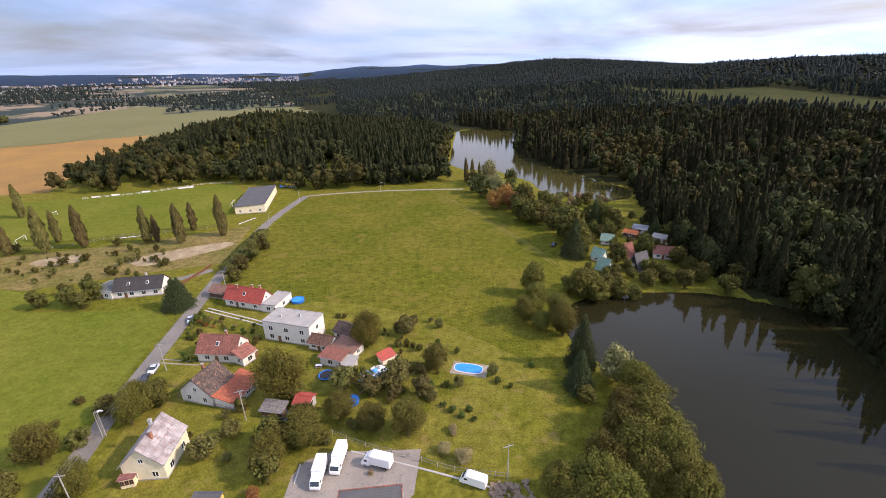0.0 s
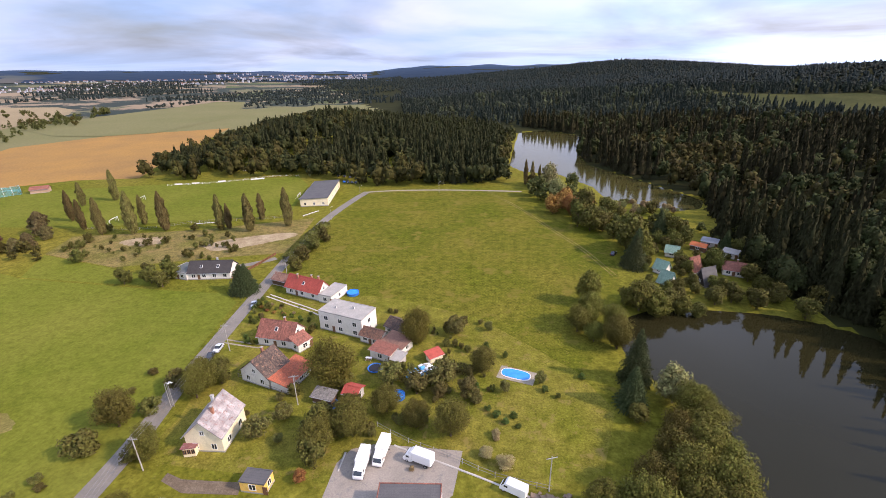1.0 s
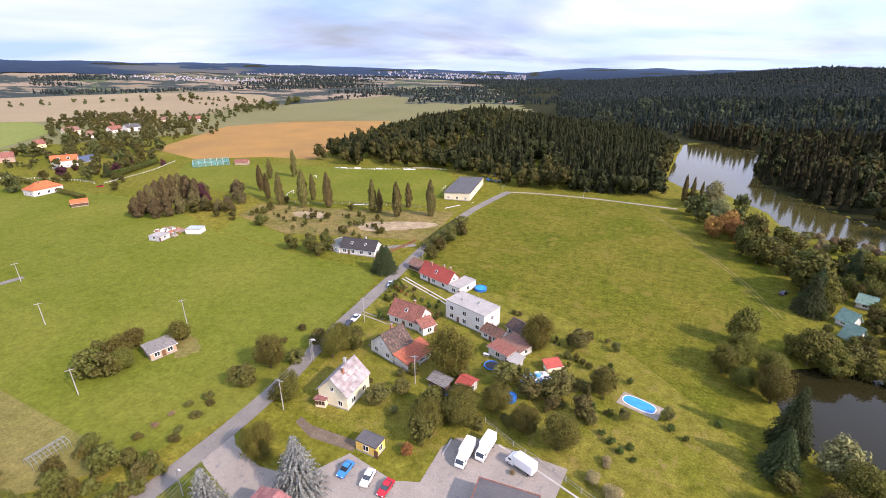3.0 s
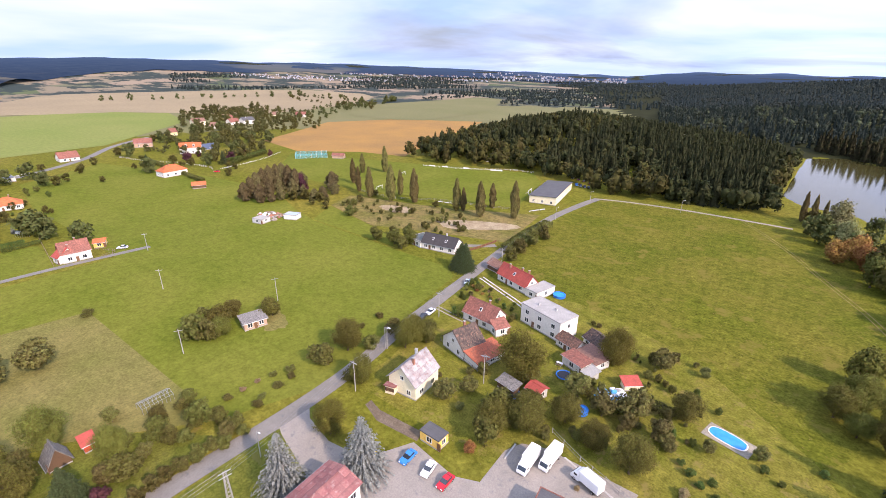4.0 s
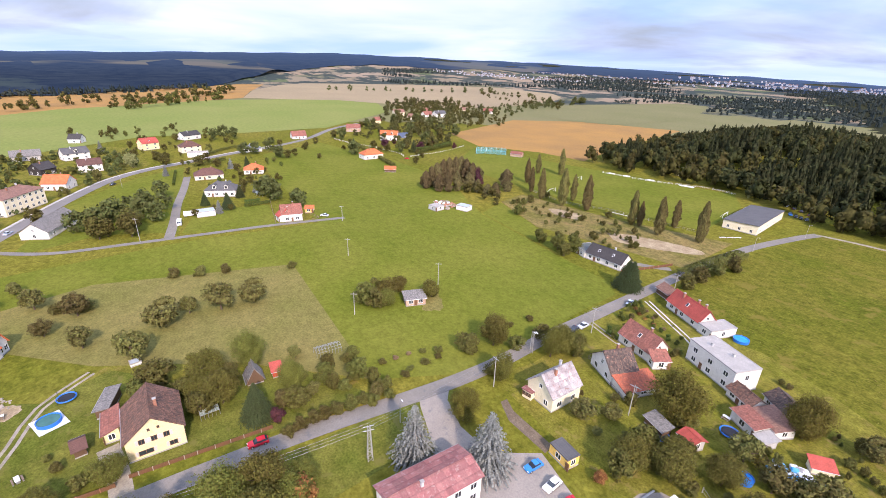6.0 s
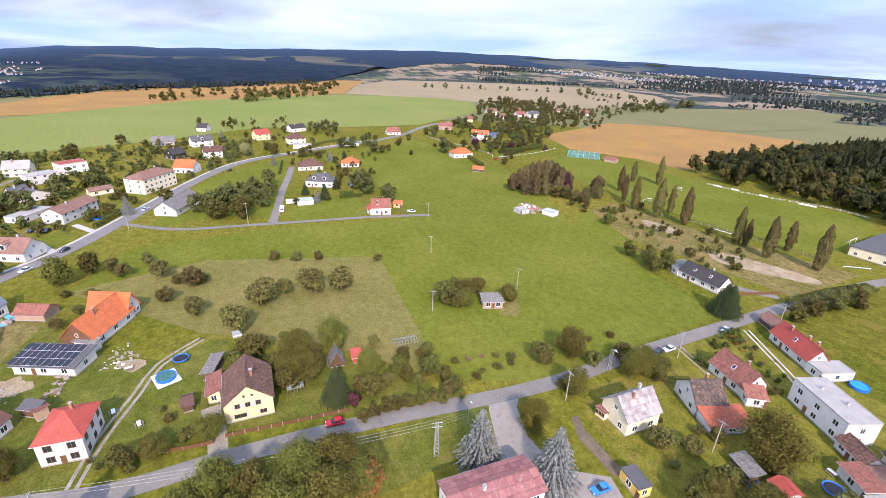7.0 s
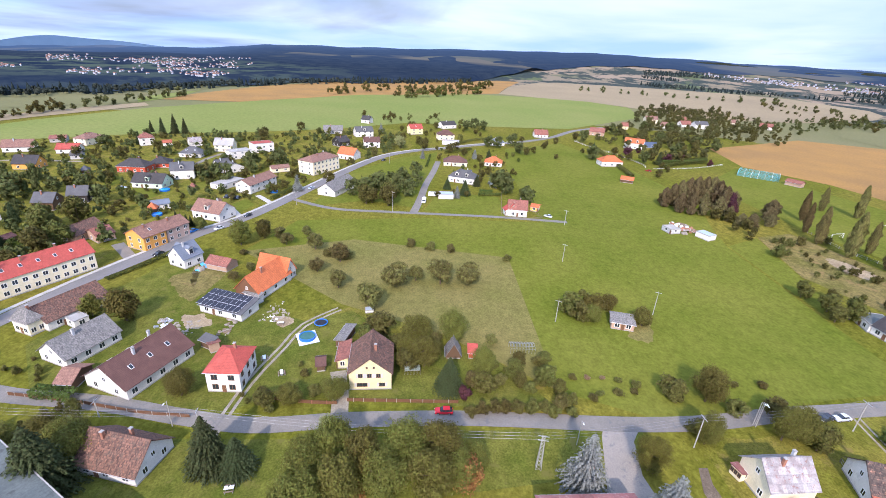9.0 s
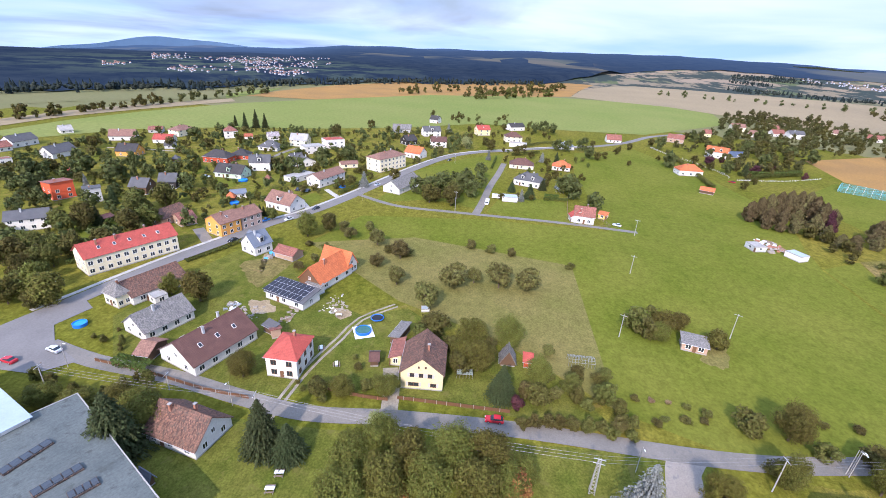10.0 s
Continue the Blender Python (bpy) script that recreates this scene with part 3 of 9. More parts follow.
sheet("field", [(-447, 283), (-528, 438), (-483, 528), (-364, 591), (-299, 377), (-272, 310), (-318, 301), (-368, 266)], "stubble", "orange-brown stubble field", "field", 0.05)
sheet("rough_ground", [(-204, 167), (-211, 189), (-152, 203), (-99, 226), (-93, 177), (-127, 168), (-160, 156)], "rough_grass", "rough ground with dry grass and bare soil", "ground", 0.06)
sheet("field", [(-305, -378), (-375, -375), (-443, -359), (-551, -315), (-640, -249), (-806, -114), (-918, 85), (-918, 210), (-884, 301), (-810, 349), (-677, 313), (-533, 165), (-524, 78), (-528, -16), (-462, -93), (-426, -160), (-396, -240), (-356, -302), (-296, -338)], "crop", "smooth green crop field", "field", 0.25)
sheet("field", [(-628, -349), (-724, -336), (-870, -300), (-1030, -220), (-1140, -108), (-1240, 26), (-1380, 198), (-1375, 262), (-1124, 184), (-959, 143), (-918, 85), (-806, -114), (-640, -249)], "stubble", "tan stubble field", "field", 0.3)
sheet("field", [(-1173, 199), (-1357, 304), (-1424, 381), (-1400, 520), (-1361, 648), (-1295, 803), (-1186, 919), (-968, 932), (-880, 880), (-800, 790), (-750, 700), (-700, 560), (-695, 400), (-800, 360), (-884, 301), (-918, 210), (-959, 143)], "straw", "wide pale straw field", "field", 0.3)
sheet("field", [(-560, 520), (-657, 573), (-700, 740), (-675, 907), (-661, 1040), (-590, 1040), (-520, 900), (-440, 719), (-439, 546), (-488, 519)], "pale_field", "pale green-brown field", "field", 0.3)
sheet("field", [(-505, -571), (-541, -531), (-603, -473), (-659, -385), (-586, -350), (-523, -413), (-471, -466), (-420, -491)], "pale_field", "pale striped field", "field", 0.3)
sheet("field", [(-322, -394), (-389, -391), (-456, -370), (-565, -325), (-590, -344), (-488, -393), (-418, -416), (-350, -423)], "straw", "strip of straw field along a track", "field", 0.35)
sheet("field", [(-649, -437), (-712, -442), (-824, -423), (-909, -351), (-764, -354), (-680, -378)], "pale_field", "olive green field below the hills", "field", 0.3)
sheet("field", [(-590, -352), (-655, -340), (-760, -352), (-690, -372), (-630, -376)], "crop", "dark green strip of crops", "field", 0.35)
CLEARING = [(324, 764), (359, 660), (420, 590), (490, 490), (560, 540), (543, 645), (510, 755), (440, 762), (386, 791), (337, 834)]
sheet("clearing", CLEARING, "clearing_grass", "olive green clearing in the wooded hills", "clearing", 0.3)
sheet("yard", [(-74, 42), (-79.6, 44.5), (-79.6, 54), (-73, 49), (-64, 47), (-57, 48), (-53, 51), (-49, 58), (-37, 56), (-32, 58), (-32, 68), (-30, 72), (-25, 74), (-16, 74), (-6, 74), (-7, 63), (-24, 45), (-40, 35), (-52, 36)], "yard_asphalt", "worn grey asphalt yard", "yard", 0.06)
sheet("garden_ground", [(-82, 35), (-108, 35), (-127, 10), (-127, -23), (-118, -35), (-89, -45), (-76, -50), (-84, -37), (-85, -18), (-83, 10)], "garden", "garden grass with weeds", "grass", 0.035)
sheet("garden_ground", [(-86, 134), (-82, 114), (-78, 96), (-74, 77), (-75, 64), (-30, 63), (-24, 76), (12, 66), (23, 72), (29, 90), (22, 104), (-5, 129), (-29, 138), (-45, 141), (-60, 138)], "garden", "long garden grass behind the houses", "grass", 0.035)
sheet("junction", [(-87, -131), (-99, -127), (-110, -121), (-106, -115), (-96, -118), (-89, -111), (-83, -99), (-77, -105), (-77, -120)], "street_asphalt", "wide grey road junction", "road", 0.13)
sheet("bare_ground", [(-181, 183), (-178, 188), (-162, 192), (-159, 184), (-171, 180)], "soil", "bare sandy soil", "ground", 0.09)
sheet("bare_ground", [(-137, 182), (-129, 191), (-105, 202), (-98, 198), (-112, 185), (-126, 177)], "soil", "bare brownish soil", "ground", 0.09)
sheet("bare_ground", [(-114, 64), (-130, 75), (-127, 76), (-112, 71)], "mown", "dry straw-coloured grass", "ground", 0.09)
sheet("flower_bed", [(-4, 87), (-3, 90), (7, 88), (8, 84), (5, 82)], "garden", "vegetable and flower bed", "flower bed", 0.07)
sheet("village_ground", [(-269, -325), (-331, -306), (-402, -271), (-503, -114), (-475, -25), (-393, -10), (-327, -44), (-259, -76), (-197, -97), (-169, -104), (-151, -115), (-129, -145), (-114, -155)], "garden", "garden grass between the village houses", "grass", 0.04)
sheet("soil_strip", [(-66, 62), (-62, 60.8), (-49.4, 61.4), (-48.6, 58.6), (-60, 57.8), (-66, 60)], "dug_soil", "strip of bare brown soil beside the kiosk", "ground", 0.08)
sheet("bare_patch", [(-127, -74), (-142, -88), (-149, -84), (-156, -73), (-147, -71), (-136, -72)], "rough_grass", "trampled dry grass and soil behind the street house", "ground", 0.055)
sheet("bare_patch", [(-120, -46), (-121, -41), (-117, -38), (-115, -41), (-117, -44)], "soil", "bare trampled soil in the garden", "ground", 0.055)
sheet("bare_patch", [(-120, -72), (-120, -66), (-115, -62), (-113, -67), (-116, -71)], "soil", "bare trampled soil in the garden", "ground", 0.055)
sheet("bare_patch", [(-142, -81), (-153, -84), (-152, -82), (-137, -77)], "soil", "bare trampled soil in the garden", "ground", 0.055)
sheet("garden_grass", [(-103, -106), (-125, -104), (-156, -95), (-146, -69), (-128, -54), (-118, -35), (-125, -22), (-111, -6), (-104, 10), (-105, 19), (-82, 35), (-83, 10), (-85, -18), (-84, -37), (-76, -50), (-78, -67), (-85, -91)], "lush", "lush green garden grass", "grass", 0.045)
sheet("garden_grass", [(-68, -95), (-71, -62), (-72, -48), (-72, -32), (-74, -3), (-76, 22), (-77, 52), (-66, 52), (-47, -70)], "lush", "lush green grass below the lane", "grass", 0.045)
sheet("lawn", [(-191, 144), (-203, 166), (-160, 155), (-140, 150), (-131, 141)], "lawn", "bright green paddock beside the meadow", "lawn", 0.07)
sheet("lawn", [(-226, -0), (-256, 8), (-258, 26), (-256, 44), (-218, 42), (-219, 30)], "lawn", "mown green lawn of the bungalow", "lawn", 0.07)
sheet("lawn", [(-226, -60), (-301, -48), (-347, -20), (-374, 10), (-302, 4), (-229, -1), (-239, -32)], "lawn", "triangular green paddock beside the street", "lawn", 0.07)
sheet("lawn", [(-160, -174), (-174, -165), (-168, -153), (-149, -158)], "lawn", "small mown garden lawn in the village", "lawn", 0.07)
sheet("lawn", [(-269, -264), (-282, -264), (-266, -249), (-256, -249)], "lawn", "small mown garden lawn in the village", "lawn", 0.07)
sheet("lawn", [(-243, -162), (-255, -152), (-243, -137), (-225, -144)], "lawn", "small mown garden lawn in the village", "lawn", 0.07)
sheet("lawn", [(-257, -133), (-270, -128), (-259, -121), (-247, -125)], "lawn", "small mown garden lawn in the village", "lawn", 0.07)
sheet("lawn", [(-221, -99), (-235, -95), (-225, -87), (-212, -90)], "lawn", "small mown garden lawn in the village", "lawn", 0.07)
sheet("lawn", [(-260, -184), (-271, -181), (-253, -171), (-246, -176)], "lawn", "small mown garden lawn in the village", "lawn", 0.07)
sheet("lawn", [(-273, -85), (-296, -78), (-283, -72), (-262, -78)], "lawn", "small mown garden lawn in the village", "lawn", 0.07)
ribbon("road", [(-88, -112), (-84, -95), (-82, -73), (-78, -52), (-76, -36), (-78, -16), (-79, 5), (-79, 20), (-78, 50), (-79, 70), (-82, 90), (-84, 112), (-86, 133), (-89, 164), (-91, 190), (-92, 227), (-88, 265), (-85, 280)], 4.8, "asphalt", "grey village lane with patched asphalt")
ribbon("road", [(-70, -134), (-90, -129), (-110, -123), (-131, -117), (-148, -111), (-165, -104), (-184, -97), (-205, -85), (-231, -75), (-269, -63), (-311, -49), (-350, -32), (-373, -12), (-390, 14), (-412, 46), (-435, 87), (-470, 128), (-522, 168), (-560, 215)], 6.4, "street_asphalt", "grey main village street")
ribbon("road", [(-237, -71), (-224, -47), (-222, -20), (-221, 12), (-220, 40), (-216, 74)], 3.2, "asphalt", "narrow grey field lane")
ribbon("track", [(-86, 279), (-68, 284), (-39, 287), (-11, 287), (14, 286)], 2.6, "gravel", "pale gravel track along the wood edge")
ribbon("pavement", [(-100, -126.5), (-131, -117), (-148, -111), (-165, -104), (-184, -97), (-205, -85), (-231, -75), (-269, -63), (-311, -49), (-350, -32), (-373, -12), (-390, 14), (-412, 46), (-435, 87)], 1.6, "kerb", "pale paved footway along the street", offset=4.3, rise=0.12, lift=0.02)
ribbon("lane", [(-223, -5), (-246, -2), (-276, 1), (-309, 6), (-341, 10)], 4.2, "asphalt", "grey side lane up to the bungalows")
ribbon("track", [(-73, -44), (-90, -42), (-105, -38), (-116, -35), (-126, -26)], 0.75, "gravel", "worn gravel wheel strip between the gardens", lift=0.08, offset=-0.85)
ribbon("track", [(-73, -44), (-90, -42), (-105, -38), (-116, -35), (-126, -26)], 0.75, "gravel", "worn gravel wheel strip between the gardens", lift=0.08, offset=0.85)
ribbon("driveway", [(-80, -18), (-87, -19), (-95, -21)], 4, "gravel", "gravel driveway of the yellow house", lift=0.09)
ribbon("wheel_track", [(-82, 138), (-71, 133), (-60, 128), (-48, 121), (-40, 116)], 0.55, "kerb", "pale concrete wheel strip in grass", lift=0.1, offset=-0.8)
ribbon("wheel_track", [(-82, 138), (-71, 133), (-60, 128), (-48, 121), (-40, 116)], 0.55, "kerb", "pale concrete wheel strip in grass", lift=0.1, offset=0.8)
ribbon("wheel_track", [(-83, 109), (-77, 108), (-69, 107)], 0.55, "gravel", "pale gravel wheel strip in grass", lift=0.1, offset=-0.8)
ribbon("wheel_track", [(-83, 109), (-77, 108), (-69, 107)], 0.55, "gravel", "pale gravel wheel strip in grass", lift=0.1, offset=0.8)
ribbon("wheel_track", [(-8, 286), (12, 249), (27, 214), (37, 191), (45, 165)], 0.5, "rough_grass", "faint wheel track through the meadow", lift=0.06, offset=-0.8)
ribbon("wheel_track", [(-8, 286), (12, 249), (27, 214), (37, 191), (45, 165)], 0.5, "rough_grass", "faint wheel track through the meadow", lift=0.06, offset=0.8)
ribbon("kerb", [(-31, 66), (-31, 71)], 0.4, "kerb", "white kerb of the yard", rise=0.15, lift=0.02)
ribbon("kerb", [(-21, 74), (-12, 71), (-3, 68), (8, 64)], 0.4, "kerb", "white kerb of the yard", rise=0.15, lift=0.02)
ribbon("drive", [(-95, 171), (-99, 167), (-106, 162), (-110, 161)], 3.4, "asphalt", "paved drive of the white house", lift=0.1)
ribbon("lane", [(-268, -151), (-296, -152), (-320, -152), (-339, -148)], 3.2, "asphalt", "narrow grey lane between gardens", lift=0.1)
ribbon("lane", [(-292, -268), (-297, -255), (-297, -233), (-299, -218)], 3.0, "gravel", "narrow pale lane between gardens", lift=0.1)
ribbon("driveway", [(-206, -87), (-223, -100)], 3.0, "kerb", "pale paved drive to a house", lift=0.1)
ribbon("driveway", [(-229, -80), (-241, -91)], 3.0, "kerb", "pale paved drive to a house", lift=0.1)
ribbon("driveway", [(-159, -111), (-171, -123)], 4.5, "asphalt", "grey paved drive beside the orange house", lift=0.1)


# ---- houses ----
def window_mesh(w, h, brown):
    """A frame with two lights and a mullion, in one piece."""
    t, d = 0.09, 0.06
    xs, zs = (-w / 2, -w / 2 + t, -t / 2, t / 2, w / 2 - t, w / 2), (-0.05, t, h - t, h)
    bm = bmesh.new()
    grid = [[bm.verts.new((x, 0.03, z)) for x in xs] for z in zs]
    cells = [bm.faces.new((grid[j][i], grid[j][i + 1], grid[j + 1][i + 1], grid[j + 1][i])) for j in range(3) for i in range(5) if not (j == 1 and i in (1, 3))]
    pulled = bmesh.ops.extrude_face_region(bm, geom=cells)
    bmesh.ops.translate(bm, vec=(0, -d - 0.03, 0), verts=[v for v in pulled["geom"] if isinstance(v, bmesh.types.BMVert)])
    return mesh_bm("window", bm, "frame_brown" if brown else "frame_white")


def pane_mesh(w, h):
    return mesh_bm("pane", box(bmesh.new(), -w / 2 + 0.08, -0.02, 0.08, w / 2 - 0.08, 0.02, h - 0.08), "glass_pane")


def add_window(parent, m, w, h, brown=False):
    ob = part("window", once(("window", w, h, brown), window_mesh, w, h, brown), parent, m)
    part("pane", once(("pane", w, h), pane_mesh, w, h), ob, Matrix())


def slab(bm, quad, thick):
    """A plate of that thickness below four corners."""
    top = [Vector(p) for p in quad]
    n = (top[1] - top[0]).cross(top[2] - top[0]).normalized()
    if n.z < 0:
        n = -n
    a = [bm.verts.new(p) for p in top]
    b = [bm.verts.new(p - n * thick) for p in top]
    k = len(a)
    bm.faces.new(a)
    bm.faces.new(b[::-1])
    for i in range(k):
        bm.faces.new((a[i], b[i], b[(i + 1) % k], a[(i + 1) % k]))


def house(x, y, turn, length, width, eave, ridge, wall, roof, label, kind="gable", win=(3, 2, 1), name="house", chim=1, over=0.45, brown=False, sky=0, boards=0, dormers=0):
    """A house with its ridge along its own x: walls, roof, chimneys, windows and a door."""
    base = new(name)
    base.matrix_world = pose(x, y, float(land(np.array([x]), np.array([y]))[0]), 0, 0, turn)
    tagged(base, label, name.replace("_", " ") if name != "annex" else "building")
    hl, hw = length / 2, width / 2
    PLOTS.append((x, y, math.cos(radians(turn)), math.sin(radians(turn)), hl, hw))
    rise = ridge - eave
    bm = bmesh.new()
    low = [bm.verts.new(p) for p in ((-hl, -hw, -0.5), (hl, -hw, -0.5), (hl, hw, -0.5), (-hl, hw, -0.5))]
    top = [bm.verts.new((px, py, eave + (rise if kind == "mono" and py > 0 else 0))) for px, py in ((-hl, -hw), (hl, -hw), (hl, hw), (-hl, hw))]
    bm.faces.new(low[::-1])
    if kind == "gable":
        tip = [bm.verts.new((-hl, 0, ridge - 0.05)), bm.verts.new((hl, 0, ridge - 0.05))]
        bm.faces.new((low[0], low[1], top[1], top[0]))
        bm.faces.new((low[2], low[3], top[3], top[2]))
        bm.faces.new((low[1], low[2], top[2], tip[1], top[1]))
        bm.faces.new((low[3], low[0], top[0], tip[0], top[3]))
        bm.faces.new((top[0], top[1], tip[1], tip[0]))
        bm.faces.new((top[2], top[3], tip[0], tip[1]))
    else:
        for i in range(4):
            bm.faces.new((low[i], low[(i + 1) % 4], top[(i + 1) % 4], top[i]))
        bm.faces.new(top)
    part("wall", mesh_bm("wall", bm, "wall_" + wall), base)
    bm = box(bmesh.new(), -hl - 0.04, -hw - 0.04, -0.5, hl + 0.04, hw + 0.04, 0.35)
    part("plinth", mesh_bm("plinth", bm, "roof_concrete"), base)
    # roof
    bm = bmesh.new()
    o, t = over, 0.16
    if kind == "gable":
        drop = rise / hw * o
        for s in (-1, 1):
            slab(bm, ((-hl - o, s * (hw + o), eave - drop + t), (hl + o, s * (hw + o), eave - drop + t), (hl + o, 0, ridge + t), (-hl - o, 0, ridge + t)), t)
    elif kind == "hip":
        drop = rise / hw * o
        inner = max(hl - hw, 0.15)
        c = [(-hl - o, -hw - o), (hl + o, -hw - o), (hl + o, hw + o), (-hl - o, hw + o)]
        c = [(px, py, eave - drop + t) for px, py in c]
        a, b = (-inner, 0, ridge + t), (inner, 0, ridge + t)
        for face in ((c[0], c[1], b, a), (c[2], c[3], a, b), (c[1], c[2], b), (c[3], c[0], a)):
            slab(bm, face, t)
    elif kind == "mono":
        g = rise / width * o
        slab(bm, ((-hl - o, -hw - o, eave - g + t), (hl + o, -hw - o, eave - g + t), (hl + o, hw + o, ridge + g + t), (-hl - o, hw + o, ridge + g + t)), t)
    else:
        box(bm, -hl + 0.12, -hw + 0.12, eave - 0.05, hl - 0.12, hw - 0.12, eave + 0.06)
    roof_ob = part("roof", mesh_bm("roof", bm, "roof_" + roof), base)
    if kind == "flat":
        bm = bmesh.new()
        for x0, y0, x1, y1 in ((-hl - 0.08, -hw - 0.08, hl + 0.08, -hw + 0.12), (-hl - 0.08, hw - 0.12, hl + 0.08, hw + 0.08),
                               (-hl - 0.08, -hw + 0.12, -hl + 0.12, hw - 0.12), (hl - 0.12, -hw + 0.12, hl + 0.08, hw - 0.12)):
            box(bm, x0, y0, eave - 0.1, x1, y1, eave + 0.18)
        part("parapet", mesh_bm("parapet", bm, {"white_slate": "roof_redtile", "yellow_slate": "roof_slate"}.get(wall + "_" + roof, "roof_concrete")), roof_ob)
    else:
        bm = tube(bmesh.new(), (-hl - o, -hw - o - 0.06, eave - (rise / hw * o if kind != "mono" else 0) + 0.05),
                  (hl + o, -hw - o - 0.06, eave - (rise / hw * o if kind != "mono" else 0) + 0.05), 0.07, sides=6)
        part("gutter", mesh_bm("gutter", bm, "steel"), roof_ob)
        if kind in ("gable", "hip"):
            n = hl + o if kind == "gable" else max(hl - hw, 0.15)
            bm = tube(bmesh.new(), (-n, 0, ridge + t), (n, 0, ridge + t), 0.13, sides=6)
            part("ridge_cap", mesh_bm("ridge_cap", bm, "roof_" + roof), roof_ob)
    for k in range(chim):
        cx = hl * (0.25, -0.45, 0.65)[k]
        cy = hw * (0.22, -0.2, 0.3)[k]
        foot = eave + (rise * (1 - abs(cy) / hw) if kind != "flat" else 0) - 0.3
        bm = box(bmesh.new(), cx - 0.28, cy - 0.28, foot, cx + 0.28, cy + 0.28, max(ridge, foot) + 0.9)
        c_ob = part("chimney", mesh_bm("chimney", bm, "brickwork" if (k % 2 == 0 and wall != "white") or roof in ("rusttile", "darktile", "redtile", "red", "orange") else "wall_greywall"), roof_ob)
        bm = box(bmesh.new(), cx - 0.36, cy - 0.36, max(ridge, foot) + 0.9, cx + 0.36, cy + 0.36, max(ridge, foot) + 1.02)
        part("cap", mesh_bm("cap", bm, "roof_concrete"), c_ob)
    if sky and kind in ("gable", "hip"):
        tilt = math.degrees(math.atan2(rise, hw))
        for k in range(sky):
            for side in (0, 1):
                px = (-0.5 + (k + 0.5) / sky) * length * 0.8
                m = pose(0, 0, 0, 0, 0, 180 * side) @ pose(px, -hw * 0.52, eave + rise * 0.48 + t + 0.02, tilt, 0, 0)
                frame_ob = part("roof_window", once("sky_frame", lambda: block("roof_window", (0.95, 1.3, 0.12), "frame_white")), roof_ob, m)
                part("roof_pane", once("sky_pane", lambda: block("roof_pane", (0.75, 1.1, 0.1), "glass_pane")), roof_ob, m @ pose(0, 0, 0.05))
    for k in range(dormers):
        for side in (0, 1):
            px = (-0.5 + (k + 0.5) / dormers) * length * 0.75
            z0, z1 = eave + rise * 0.18, eave + rise * 0.74
            m = pose(0, 0, 0, 0, 0, 180 * side) @ pose(px, 0, 0)
            body = part("dormer", mesh_bm("dormer", box(bmesh.new(), -0.95, -hw * 0.86, z0, 0.95, -hw * 0.2, z1), "wall_" + wall), roof_ob, m)
            bm = bmesh.new()
            for s in (-1, 1):
                slab(bm, ((s * 1.25, -hw * 0.95, z1 - 0.1), (s * 1.25, -hw * 0.1, z1 - 0.1), (0, -hw * 0.1, z1 + 0.75), (0, -hw * 0.95, z1 + 0.75)), 0.12)
            part("dormer_roof", mesh_bm("dormer_roof", bm, "roof_" + roof), roof_ob, m)
            part("dormer_window", once(("dormer_window", round(z1 - z0, 1)), lambda: block("dormer_window", (1.3, 0.12, max(0.6, (z1 - z0) * 0.7)), "glass_pane")), roof_ob, m @ pose(0, -hw * 0.86 - 0.02, z0 + 0.15))
    if boards and kind == "gable":
        end, bm = boards * (hl + 0.05), bmesh.new()
        shape = [(-hw - 0.03, 0.9), (hw + 0.03, 0.9), (hw + 0.03, eave), (0, ridge - 0.12), (-hw - 0.03, eave)]
        inner = [bm.verts.new((end - boards * 0.08, py, pz)) for py, pz in shape]
        outer = [bm.verts.new((end, py, pz)) for py, pz in shape]
        bm.faces.new(outer)
        for i in range(5):
            bm.faces.new((inner[i], inner[(i + 1) % 5], outer[(i + 1) % 5], outer[i]))
        part("gable_cladding", mesh_bm("gable_cladding", bm, "frame_brown"), base, label="dark weathered timber gable")
    # windows on all sides, a door on the long side
    na, nb, floors = win
    for f in range(floors):
        z0 = 0.85 + f * 2.8
        h = min(1.5, eave - z0 - 0.2)
        for side in (0, 1):
            for k in range(na if h > 0.5 else 0):
                px = (-hl + length * (k + 0.5) / na) * (1 if side == 0 else -1)
                add_window(base, pose(px, (-hw if side == 0 else hw), z0, 0, 0, 180 * side), 1.5, round(h, 2), brown)
            for k in range(nb if h > 0.5 else 0):
                py = -hw + width * (k + 0.5) / nb
                add_window(base, pose((hl if side == 0 else -hl), py, z0, 0, 0, 90 if side == 0 else -90), 1.25, round(h, 2), brown)
    if kind == "gable" and rise > 3.2 and nb:
        for side in (0, 1):
            add_window(base, pose((hl if side == 0 else -hl), 0, eave + 0.25, 0, 0, 90 if side == 0 else -90), 1.0, 1.2, brown)
    if na:
        door = part("door", once("door", lambda: block("door", (1.0, 0.12, 2.0), "frame_brown")), base, pose(-hl + length / na, -hw - 0.02, 0.1))
        part("door_handle", once("handle", lambda: block("door_handle", (0.04, 0.06, 0.14), "steel")), door, pose(0.38, -0.08, 1.0))
    return base


